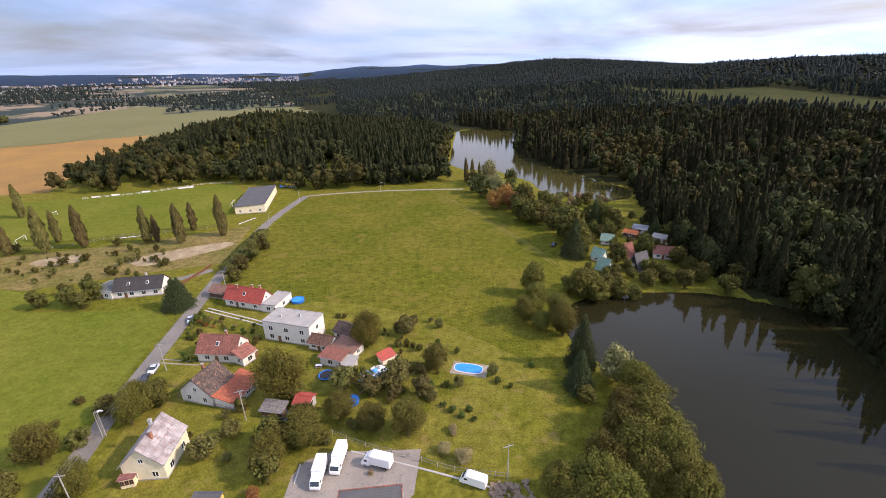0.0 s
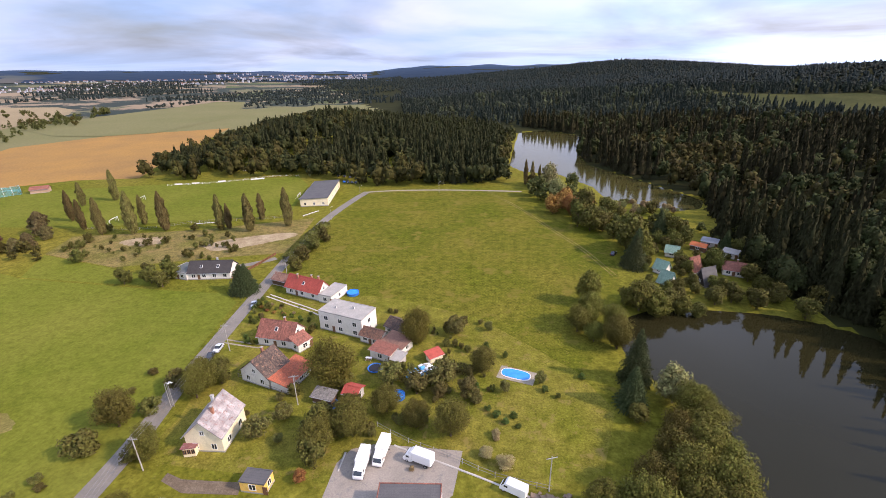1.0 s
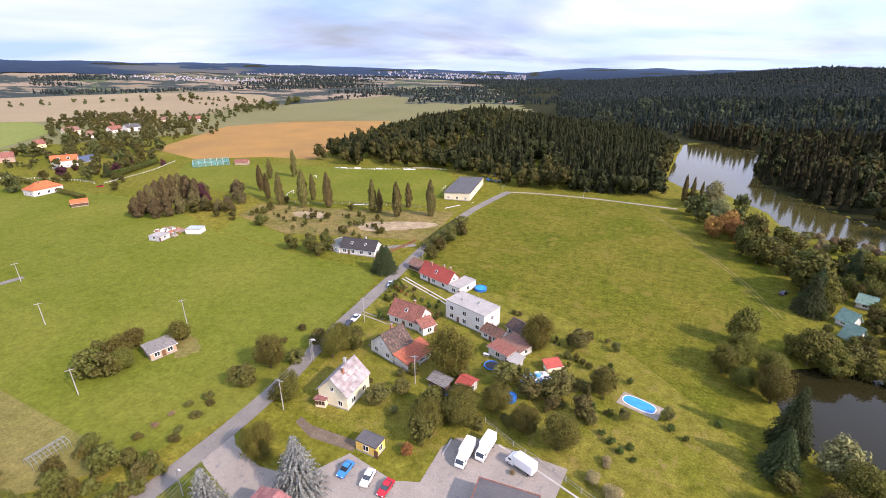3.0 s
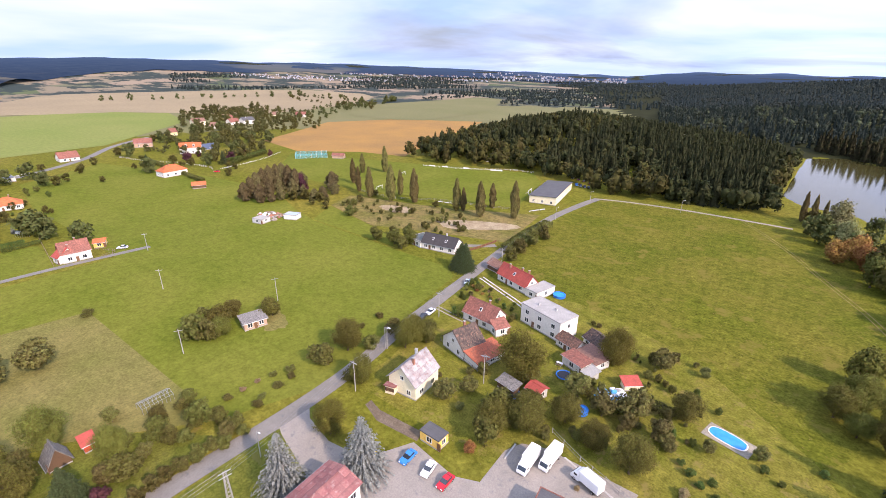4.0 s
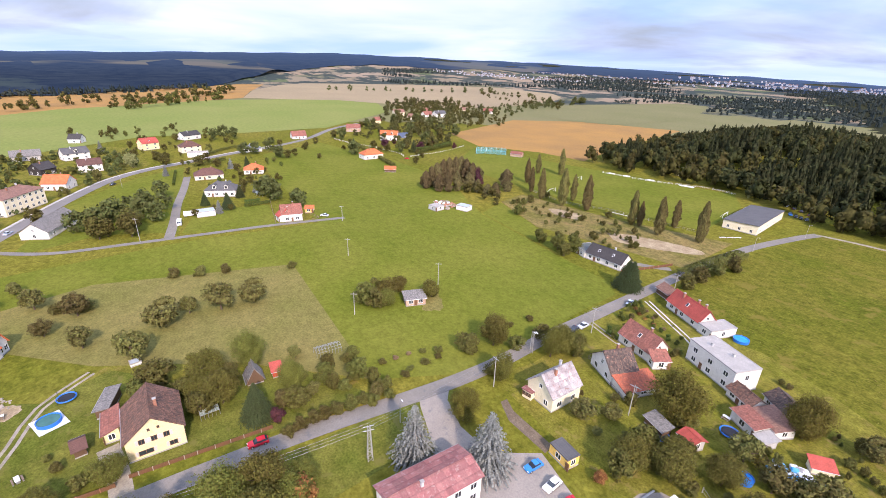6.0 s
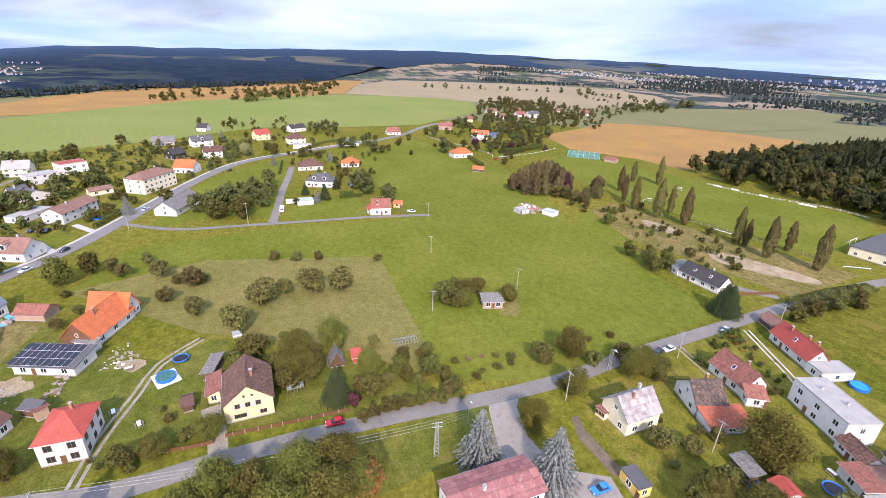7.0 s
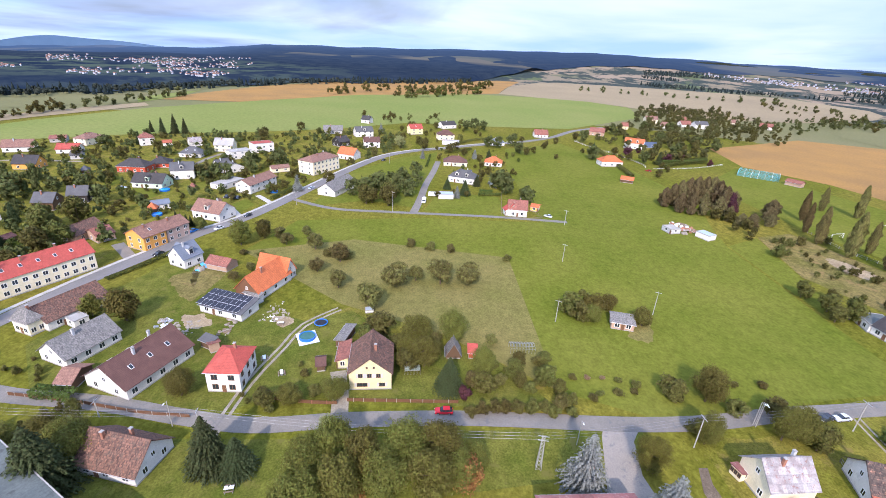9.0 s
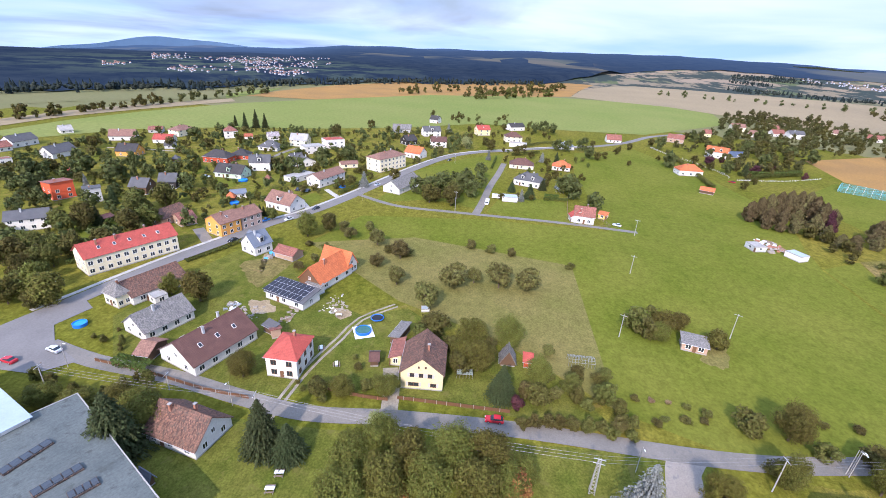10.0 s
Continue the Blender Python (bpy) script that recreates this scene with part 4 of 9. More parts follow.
house(-61.5, 73.0, -87, 9.8, 8.3, 4.3, 8.3, "cream", "pinkmetal", "cream rendered cottage with worn pink and grey metal roof", kind="gable", win=(2, 2, 1), name="house", chim=2)
house(-60.5, 94.1, 73, 7.6, 9.6, 3.4, 7.4, "white", "darktile", "white farmhouse with mottled dark tile roof", kind="gable", win=(2, 2, 1), name="house", chim=1)
house(-52.7, 93.5, 76, 10.5, 5.5, 2.2, 3.3, "white", "rustred", "lean-to barn with rusty orange roof against the farmhouse", kind="mono", win=(1, 0, 1), name="lean_to", chim=0)
house(-63.9, 110.9, -7, 11.4, 7.3, 3.2, 6.8, "white", "redtile", "white house with weathered red tile roof beside the lane", kind="gable", win=(2, 2, 1), name="house", chim=1, sky=1)
house(-68.1, 141.0, -19, 15.1, 6.2, 3, 6.5, "white", "red", "white bungalow with bright red tile roof", kind="gable", win=(3, 2, 1), name="house", chim=3, sky=1)
house(-57.8, 139.0, -16, 5.3, 9.7, 3, 3, "white", "concrete", "white flat-roofed terrace annex of the red bungalow", kind="flat", win=(1, 1, 1), name="annex", chim=0)
house(-46.0, 120.0, -17, 15.8, 8.2, 6.5, 6.5, "white", "concrete", "white two-storey box house with flat grey concrete roof", kind="flat", win=(3, 1, 2), name="house", chim=2)
house(-35.9, 113.5, -20, 7.0, 4.6, 2.5, 4.0, "white", "rusttile", "white outbuilding with brown tile roof", kind="gable", win=(2, 1, 1), name="outbuilding", chim=0)
house(-28.2, 110.4, -27, 7.4, 5.0, 2.4, 3.0, "white", "browntile", "low shed with faded brown sheet roof", kind="mono", win=(2, 1, 1), name="shed", chim=0)
house(-29.3, 118.7, -32, 6.8, 5.7, 2.6, 4.4, "white", "darktile", "white store with dark weathered tile roof", kind="gable", win=(2, 1, 1), name="outbuilding", chim=0)
house(-31.0, 105.6, -21, 6.6, 4.0, 2.8, 3.1, "white", "redtile", "white garage with faded red sheet roof", kind="mono", win=(1, 1, 1), name="garage", chim=0)
house(-34.4, 88.1, -12, 3.6, 3.8, 2.6, 3.4, "grey", "red", "grey shed with bright red metal roof", kind="gable", win=(1, 1, 1), name="shed", chim=0)
house(-112.4, 153.0, 8, 16.3, 8.2, 3, 6.2, "white", "black", "white modern house with black tile roof and skylights", kind="gable", win=(4, 2, 1), name="house", chim=1, sky=2)
house(-111.8, 268.7, -80, 43.4, 16.1, 4.4, 5.0, "cream", "slate", "white sports hall with large grey sheet roof", kind="mono", win=(4, 3, 1), name="sports_hall", chim=0)
house(-120.4, 64.6, 75, 6.8, 5.4, 2.5, 2.9, "brick", "greytile", "derelict brick hut overgrown by bushes", kind="mono", win=(2, 1, 1), name="hut", chim=0)
house(-45.7, 61.0, -2, 5.3, 3.3, 2.7, 2.7, "yellow", "slate", "small yellow kiosk with flat dark roof", kind="flat", win=(1, 1, 1), name="kiosk", chim=0)
house(-50.4, 31.1, -88, 17.7, 8.1, 6, 7.2, "white", "rustmetal", "white hall with faded red metal roof", kind="gable", win=(5, 2, 2), name="hall", chim=1)
house(-14.5, 58.3, 5, 11.7, 6.3, 4, 4, "white", "slate", "white flat-roofed block with terracotta roof edge", kind="flat", win=(4, 3, 1), name="annex", chim=0)
yellow_house = house(-94.3, -12.1, 3, 12.0, 10.4, 5.2, 9.5, "yellowwall", "rusttile", "yellow two-storey gabled house with rust-brown tile roof", kind="gable", win=(3, 0, 2), name="house", chim=1, brown=True)
for py, z0, wide, high in ((-2.4, 3.7, 1.1, 1.2), (-0.2, 3.7, 1.1, 1.2), (2.0, 3.7, 1.1, 1.2), (-2.0, 1.0, 2.6, 1.1), (2.9, 1.0, 1.5, 1.1), (-0.8, 6.4, 0.5, 0.6), (0.9, 6.4, 0.5, 0.6)):
    add_window(yellow_house, pose(6.0, py, z0, 0, 0, 90), wide, high, True)
    if high > 0.8:
        for side in (-1, 1):
            part("shutter", once("shutter", lambda: block("shutter", (0.5, 0.08, 1.15), "wall_greywall")), yellow_house, pose(6.03, py + side * (wide / 2 + 0.3), z0, 0, 0, 90), "grey wooden shutter")
house(-100.0, -20.2, 3, 7.6, 2.8, 2.6, 3.6, "yellowwall", "redtile", "garage annex with red tile roof beside the yellow house", kind="mono", win=(1, 1, 1), name="garage", chim=0)
house(-91.6, -46.5, 89, 8.0, 10.3, 6, 9, "white", "red", "white two-storey house with red hipped roof", kind="hip", win=(2, 3, 2), name="house", chim=1, brown=True)
house(-94.2, -70.0, -21, 19.0, 13.4, 3.2, 7.8, "white", "brown", "long white house with dark brown tile roof", kind="gable", win=(5, 2, 1), name="house", chim=2, sky=3)
house(-102.0, -90.1, -22, 14.2, 10.0, 3, 6.8, "white", "greytile", "white cottage with grey slate roof", kind="gable", win=(4, 2, 1), name="house", chim=1)
house(-119.7, -105.8, -23, 17.5, 10.5, 3.0, 6.6, "white", "rusttile", "long barn with rusty brown tile roof", kind="gable", win=(3, 1, 1), name="barn", chim=0)
house(-110.1, -109.8, 69, 6.6, 4.0, 4.5, 7.2, "cream", "greytile", "cream house with grey pyramid roof", kind="hip", win=(2, 2, 2), name="house", chim=1)
house(-139.0, -128.7, -30, 30.0, 10.5, 6.5, 10.0, "cream", "red", "long cream school-like house with red roof and two rows of windows", kind="gable", win=(11, 3, 2), name="house", chim=3, sky=5)
house(-170.6, -110.6, -24, 9.6, 10.2, 6, 8.8, "orange", "browntile", "orange rendered house with brown tile roof", kind="gable", win=(3, 2, 2), name="house", chim=1, sky=1)
house(-180.2, -106.2, -24, 10.4, 9.4, 5.8, 8.4, "pinkbrick", "browntile", "unrendered brick house with brown tile roof beside the orange one", kind="gable", win=(3, 2, 2), name="house", chim=1)
house(-155.7, -88.3, -27, 7.8, 8.4, 4.0, 8.1, "white", "blueslate", "white house with blue-grey roof and dormer", kind="gable", win=(2, 2, 1), name="house", chim=1, sky=1, dormers=1)
house(-138.6, -53.9, -21, 16.7, 9.3, 3.2, 8.0, "white", "orange", "white barn house with steep bright orange tile roof", kind="gable", win=(3, 1, 1), name="house", chim=1, boards=1)
house(-147.6, -52.4, 70, 12.0, 5.7, 3.4, 8.0, "white", "orange", "white gabled wing with orange tile roof", kind="gable", win=(2, 3, 1), name="house", chim=0)
house(-123.2, -59.7, 70, 15.5, 7.8, 2.6, 3.8, "white", "slate", "white shed whose roof is covered with solar panels", kind="mono", win=(3, 1, 1), name="shed", chim=0)
house(-256.0, -50.1, -21, 24.0, 11.0, 3.4, 7.2, "white", "greytile", "white barn with grey roof beside the street", kind="gable", win=(3, 1, 1), name="barn", chim=0)
house(-300.0, -70.0, -30, 25.0, 12.5, 8.6, 11.4, "cream", "browntile", "three-storey apartment house with brown hipped roof", kind="hip", win=(7, 2, 3), name="apartment_house", chim=2)
house(-254.7, -95.7, -20, 22.8, 9.6, 5, 7.6, "white", "browntile", "white terraced house with brown roof", kind="gable", win=(5, 2, 2), name="house", chim=1)
house(-333.1, 22.4, 88, 17.0, 10.5, 3.0, 6.5, "cream", "brown", "cream bungalow with brown hipped roof", kind="hip", win=(3, 2, 1), name="house", chim=1)
house(-287.2, 25.3, 69, 17.0, 10.5, 4.0, 7.6, "white", "slate", "white villa with grey hipped roof", kind="hip", win=(4, 2, 1), name="house", chim=1, sky=2, dormers=2)
house(-337.4, 51.5, 80, 12.6, 10.5, 3.0, 6.4, "white", "orange", "white bungalow with orange hipped roof", kind="hip", win=(3, 2, 1), name="house", chim=1)
house(-226.4, 49.6, 83, 9.7, 9.2, 4.0, 7.6, "white", "redtile", "white family house with red tile roof", kind="gable", win=(2, 2, 1), name="house", chim=1)
house(-419.0, 64.9, -88, 13.3, 10.5, 3.0, 5.9, "white", "blueslate", "white bungalow with pale blue roof", kind="hip", win=(2, 2, 1), name="house", chim=1)
house(-435.1, 18.4, -77, 15.1, 10.5, 5.0, 8.6, "cream", "brown", "cream villa with brown pyramid roof", kind="hip", win=(3, 2, 2), name="house", chim=1)
house(-458.8, -11.0, -66, 12.8, 10.5, 5.6, 9.2, "yellowwall", "red", "bright yellow house with red roof", kind="gable", win=(2, 2, 2), name="house", chim=1, sky=1)
house(-502.5, 22.6, -59, 17.0, 10.5, 4.0, 7.2, "white", "black", "white house with black roof at the field edge", kind="gable", win=(2, 2, 1), name="house", chim=1)
house(-433.1, -58.3, -66, 16.1, 10.5, 5.0, 8.6, "white", "slate", "white two-storey house with grey roof", kind="gable", win=(3, 2, 2), name="house", chim=1, dormers=1)
house(-385.5, -45.3, -78, 12.8, 10.5, 5.0, 8.1, "white", "brown", "white two-storey villa with brown roof", kind="gable", win=(3, 2, 2), name="house", chim=1)
house(-385.8, -70.7, -43, 10.5, 10.0, 4.0, 7.6, "black", "black", "dark timber house with black roof", kind="gable", win=(2, 2, 1), name="house", chim=1)
house(-339.6, -56.7, 68, 13.1, 10.5, 4.0, 8.1, "white", "orange", "white house with orange roof and timber gable", kind="gable", win=(2, 2, 1), name="house", chim=1)
house(-512.2, -64.5, 70, 9.7, 9.2, 3.9, 7.5, "white", "black", "small white house at the edge of the green field", kind="gable", win=(1, 1, 1), name="house", chim=1)
house(-441.7, -87.7, -82, 17.0, 10.5, 3.5, 7.1, "grey", "greytile", "wide grey house with slate roof", kind="gable", win=(3, 2, 1), name="house", chim=1)
house(-350.4, -124.5, -51, 15.1, 10.5, 6.9, 7.3, "white", "red", "white two-storey cube house with red roof edge", kind="flat", win=(3, 2, 2), name="house", chim=1)
house(-327.9, -132.8, -45, 15.0, 10.5, 5.3, 5.7, "white", "concrete", "white two-storey flat-roofed house", kind="flat", win=(3, 2, 2), name="house", chim=1)
house(-348.0, -150.4, -86, 13.1, 10.5, 5.0, 9.2, "cream", "concrete", "cream house with grey roof", kind="gable", win=(3, 2, 2), name="house", chim=1)
house(-361.7, -179.4, -52, 8.5, 8.4, 3.5, 6.1, "white", "pinkmetal", "white house with pale red roof", kind="gable", win=(2, 1, 1), name="house", chim=1)
house(-326.2, -164.3, 89, 14.8, 10.5, 3.0, 6.6, "white", "slate", "white bungalow with dark grey hipped roof", kind="hip", win=(3, 2, 1), name="house", chim=1, sky=2)
house(-357.1, -213.4, -52, 9.7, 9.2, 6.0, 9.2, "white", "redtile", "tall white house with red pyramid roof", kind="hip", win=(2, 2, 2), name="house", chim=1)
house(-352.4, -252.4, -12, 17.0, 10.5, 5.0, 7.7, "cream", "browntile", "cream house with faded red roof", kind="hip", win=(3, 2, 2), name="house", chim=1)
house(-322.8, -246.2, -76, 13.1, 10.5, 3.0, 6.0, "white", "red", "white house with red roof", kind="gable", win=(2, 2, 1), name="house", chim=1)
house(-355.2, -276.8, -65, 10.0, 9.5, 2.8, 4.6, "grey", "redtile", "small house with dull red roof", kind="gable", win=(2, 1, 1), name="house", chim=1)
house(-320.9, -277.9, -67, 17.0, 10.5, 3.5, 7.6, "white", "browntile", "white house with faded brown roof", kind="gable", win=(3, 2, 1), name="house", chim=1)
house(-279.1, -239.6, -83, 12.9, 10.5, 3.5, 7.6, "orange", "black", "timber and orange house with black roof", kind="gable", win=(2, 2, 1), name="house", chim=1)
house(-262.3, -275.8, -4, 17.0, 10.5, 3.5, 7.4, "white", "slate", "white house with grey roof", kind="gable", win=(2, 2, 1), name="house", chim=1)
house(-279.8, -321.2, -5, 16.9, 10.5, 4.0, 7.5, "white", "slate", "white house with grey gabled roof", kind="gable", win=(3, 2, 1), name="house", chim=1)
house(-263.2, -317.1, -15, 7.8, 8.4, 3.0, 6.0, "white", "redtile", "house with faded red roof behind hedges", kind="gable", win=(2, 2, 1), name="house", chim=1)
house(-281.6, -178.2, 89, 17.0, 10.5, 4.0, 7.6, "red", "black", "red timber bungalow with black hipped roof", kind="hip", win=(4, 2, 1), name="house", chim=1)
house(-295.2, -170.3, -77, 11.5, 10.5, 3.0, 6.3, "red", "black", "red timber house with black roof", kind="hip", win=(2, 2, 1), name="house", chim=1)
house(-271.6, -144.7, -71, 12.3, 10.5, 5.5, 9.1, "white", "slate", "white house with grey gabled roof and balcony", kind="gable", win=(2, 2, 1), name="house", chim=1, dormers=1)
house(-251.4, -152.0, 86, 17.0, 10.5, 3.2, 7.3, "mint", "black", "pale green house with black roof and terrace", kind="gable", win=(3, 2, 1), name="house", chim=1, dormers=1)
house(-222.2, -171.4, -73, 8.4, 8.4, 4.0, 7.6, "black", "slate", "steep-roofed weekend house with white balcony", kind="gable", win=(2, 1, 1), name="house", chim=1)
house(-210.2, -178.0, -85, 8.9, 8.5, 4.0, 7.6, "brownwall", "slate", "steep-roofed dark weekend house", kind="gable", win=(2, 1, 1), name="house", chim=1)
house(-193.0, -208.5, -25, 9.5, 10.4, 7.5, 8.6, "orangered", "redtile", "tall bright orange-red house with shallow red roof", kind="mono", win=(2, 2, 2), name="house", chim=1)
house(-192.1, -189.8, -44, 6.7, 6.9, 6.5, 7, "greywall", "slate", "tall grey house with shallow roof beside the orange house", kind="mono", win=(2, 2, 2), name="house", chim=1)
house(-157.0, -187.2, -52, 13.9, 10.5, 5.0, 7.4, "white", "slate", "white two-storey house with dark grey roof", kind="gable", win=(4, 2, 2), name="house", chim=1)
house(-206.3, -99.3, 71, 15.4, 10.5, 4.0, 8.0, "white", "browntile", "white house with pinkish brown roof and balcony", kind="gable", win=(3, 2, 2), name="house", chim=1, dormers=1)
house(-215.5, -129.0, -53, 7.2, 6.0, 2.8, 4.2, "white", "blueslate", "low white garage with blue-grey roof", kind="gable", win=(2, 1, 1), name="garage", chim=0)
house(-177.6, -141.1, -12, 13.9, 8.6, 3, 6, "brick", "rusttile", "old barn with rusty orange tile roof", kind="gable", win=(2, 1, 1), name="barn", chim=0)
house(-176.0, -132.3, -34, 6.6, 9.3, 3, 5, "brick", "redtile", "small house with red roof", kind="gable", win=(1, 1, 1), name="house", chim=0)
house(-293.2, -130.9, -39, 8.6, 8.4, 3.0, 6.7, "white", "slate", "white house with dark steep roof", kind="gable", win=(1, 1, 1), name="house", chim=1)
house(-289.5, -124.2, 49, 10.5, 13.2, 3.0, 6.2, "white", "slate", "house with dark roof behind gardens", kind="gable", win=(1, 1, 1), name="house", chim=1)
house(-294.1, -94.5, -56, 11.1, 6.0, 2.8, 4.2, "cream", "browntile", "low garage row with brown roof", kind="gable", win=(2, 1, 1), name="garage", chim=0)
house(-472.7, 117.9, 90, 13.6, 10.5, 3.0, 7.2, "white", "redtile", "white roadside house with red roof", kind="gable", win=(2, 2, 1), name="house", chim=1)
house(-500.9, 187.0, 65, 15.0, 10.5, 4.0, 7.6, "brick", "redtile", "roadside farm building with red roof", kind="gable", win=(2, 1, 1), name="house", chim=1)
house(-432.4, 199.3, 58, 17.0, 10.5, 5.6, 9.2, "white", "orange", "large white villa with orange-red roof and dormers", kind="gable", win=(4, 3, 1), name="house", chim=1, dormers=2)
house(-442.2, 215.7, -86, 15.1, 10.5, 3.0, 5.7, "blueslate", "blueslate", "house with blue solar roof", kind="mono", win=(2, 1, 1), name="house", chim=1)
house(-353.6, 146.5, -86, 17.0, 10.5, 4.0, 7.6, "white", "orange", "white villa with bright orange hipped roof", kind="hip", win=(3, 2, 1), name="house", chim=1)
house(-303.0, 140.5, 63, 7.9, 6.0, 2.2, 3.8, "brownwall", "orange", "open garden shed with orange roof", kind="gable", win=(0, 0, 0), name="shed", chim=0)
house(-555.8, 239.1, -90, 7.6, 8.4, 4.0, 7.6, "yellowwall", "redtile", "small yellow house among trees", kind="gable", win=(1, 1, 1), name="house", chim=1)
house(-621.8, 301.5, 87, 15.8, 10.5, 5.6, 9.2, "cream", "browntile", "cream house with brown roof in the far hamlet", kind="gable", win=(2, 2, 1), name="house", chim=1)
house(-578.5, 303.9, 44, 14.3, 10.5, 3.7, 7.3, "white", "browntile", "white house with brown roof in the far hamlet", kind="gable", win=(2, 1, 1), name="house", chim=1)
house(-646.4, 358.2, -88, 9.5, 9.0, 3.0, 7.2, "white", "redtile", "white house with red roof in the far hamlet", kind="gable", win=(1, 1, 1), name="house", chim=1)
house(-601.6, 338.0, -80, 14.8, 10.5, 3.5, 7.6, "white", "redtile", "white gabled house in the far hamlet", kind="gable", win=(2, 1, 1), name="house", chim=1)
house(-590.5, 352.2, -88, 17.0, 10.5, 5.6, 9.2, "white", "slate", "white house with grey roof in the far hamlet", kind="gable", win=(2, 2, 1), name="house", chim=1)
house(-638.6, 426.7, 73, 4.8, 8.4, 4.0, 7.6, "cream", "browntile", "cream house in the far hamlet", kind="gable", win=(1, 1, 1), name="house", chim=1)
house(-612.4, 456.6, 51, 14.7, 10.5, 4.0, 7.6, "white", "redtile", "white house with red roof at the far field", kind="gable", win=(2, 1, 1), name="house", chim=1)
house(-66.5, -57.8, 77, 13.1, 9.7, 2.6, 6.8, "white", "rusttile", "old white cottage with patched red-brown tile roof", kind="gable", win=(3, 2, 1), name="house", chim=2)
house(63.4, 169.8, -46, 4.42, 4.76, 2.2, 4.97, "white", "greentile", "weekend cottage with pale green roof", kind="gable", win=(1, 1, 1), name="cottage", chim=0)
house(72.6, 187, -23, 4.76, 4.59, 2.3, 4.42, "white", "greentile", "white weekend cottage with green roof", kind="gable", win=(1, 1, 1), name="cottage", chim=0)
house(62.3, 160.3, -48, 4.25, 4.76, 1, 4.78, "white", "greentile", "weekend cottage with mint green roof", kind="gable", win=(1, 1, 1), name="cottage", chim=0)
house(75.6, 172.2, 30, 4.59, 4.42, 1.2, 5.89, "brownwall", "redtile", "steep red-roofed weekend cottage", kind="gable", win=(1, 1, 1), name="cottage", chim=0)
house(76.2, 161.2, 26, 5.95, 5.1, 1, 6.44, "black", "slate", "steep dark timber weekend cottage", kind="gable", win=(1, 1, 1), name="cottage", chim=0)
house(86.2, 194.4, -39, 5.78, 4.25, 2.3, 3.13, "brownwall", "orange", "low cottage with orange roof", kind="gable", win=(1, 1, 1), name="cottage", chim=0)
house(92.4, 199.6, -32, 5.95, 4.76, 2.4, 2.76, "grey", "blueslate", "flat-roofed cottage with pale blue roof", kind="mono", win=(1, 1, 1), name="cottage", chim=0)
house(89.6, 170.6, -19, 7.14, 5.44, 2.5, 4.78, "white", "redtile", "white cottage with dark red roof", kind="gable", win=(2, 1, 1), name="cottage", chim=1)
house(95.8, 187.2, -39, 5.27, 3.91, 2.4, 2.85, "white", "concrete", "small white cottage at the forest edge", kind="mono", win=(1, 1, 1), name="cottage", chim=0)
house(-48.2, -68.5, -31, 17.6, 41.4, 7, 7.4, "grey", "bluesheet", "large factory hall with grey-blue sheet roof and skylight strips", kind="flat", win=(0, 0, 0), name="factory_hall", chim=0)
house(-58.7, -100.0, -23, 11.4, 29.9, 8, 8.6, "white", "whitesheet", "factory hall with pale metal roof", kind="gable", win=(0, 0, 0), name="factory_hall", chim=0)
house(-312.0, 268.2, 31, 10.2, 6.0, 2.6, 4.2, "brick", "redtile", "low red shed beside the netted court", kind="gable", win=(0, 0, 0), name="shed", chim=0)
house(-109.2, -21.3, -14, 8.0, 2.5, 2.4, 2.8, "brownwall", "greytile", "long dark shed with grey sheet roof", kind="mono", win=(0, 0, 0), name="shed", chim=0)
house(-96.7, -25.7, -79, 2.0, 3.9, 2, 3, "brownwall", "brown", "small wooden hutch with brown roof", kind="gable", win=(0, 0, 0), name="shed", chim=0)
house(-124.9, -16.4, -78, 2.5, 2.1, 1, 1.4, "white", "whitesheet", "pale covered trailer on the grass", kind="flat", win=(0, 0, 0), name="trailer", chim=0)
house(-103.4, 9.6, 0, 4.0, 3.8, 1.6, 5.0, "brownwall", "greytile", "tiny summer house with steep grey roof", kind="gable", win=(1, 0, 0), name="shed", chim=0)
house(-103.0, 15.0, 87, 2.1, 3.0, 2, 2.6, "red", "red", "small red tool shed in the orchard", kind="mono", win=(0, 0, 0), name="shed", chim=0)
house(-89.2, -83.3, 89, 3.7, 7.1, 2.4, 4, "brownwall", "browntile", "open wooden carport with brown tile roof", kind="gable", win=(0, 0, 0), name="carport", chim=0)
house(-102.8, -55.9, -54, 2.4, 2.2, 2.4, 3, "brick", "redtile", "low annex with red roof", kind="mono", win=(0, 0, 0), name="shed", chim=0)
house(-153.2, -74.2, 72, 8.8, 6.0, 2.4, 4.2, "brick", "redtile", "open shed with red tile roof beside blue tarps", kind="gable", win=(0, 0, 0), name="shed", chim=0)
house(-41.2, 86.1, -12, 5.3, 2.6, 2, 2.6, "brownwall", "greytile", "low grey garden shed under the walnut tree", kind="mono", win=(0, 0, 0), name="shed", chim=0)
house(-16.6, 105.7, 40, 4.0, 2.6, 1.8, 2.4, "cream", "red", "small cream hut with red roof in the garden", kind="mono", win=(0, 0, 0), name="shed", chim=0)
house(-200.7, 138.2, 24, 7.2, 5.3, 2.6, 2.7, "white", "whitesheet", "white container with pale roof in the meadow", kind="flat", win=(0, 0, 0), name="container", chim=0)
house(-208.0, 124.5, 11, 6.5, 5.8, 2.4, 2.6, "greywall", "concrete", "grey caravan box in the meadow", kind="flat", win=(1, 1, 1), name="caravan", chim=0)
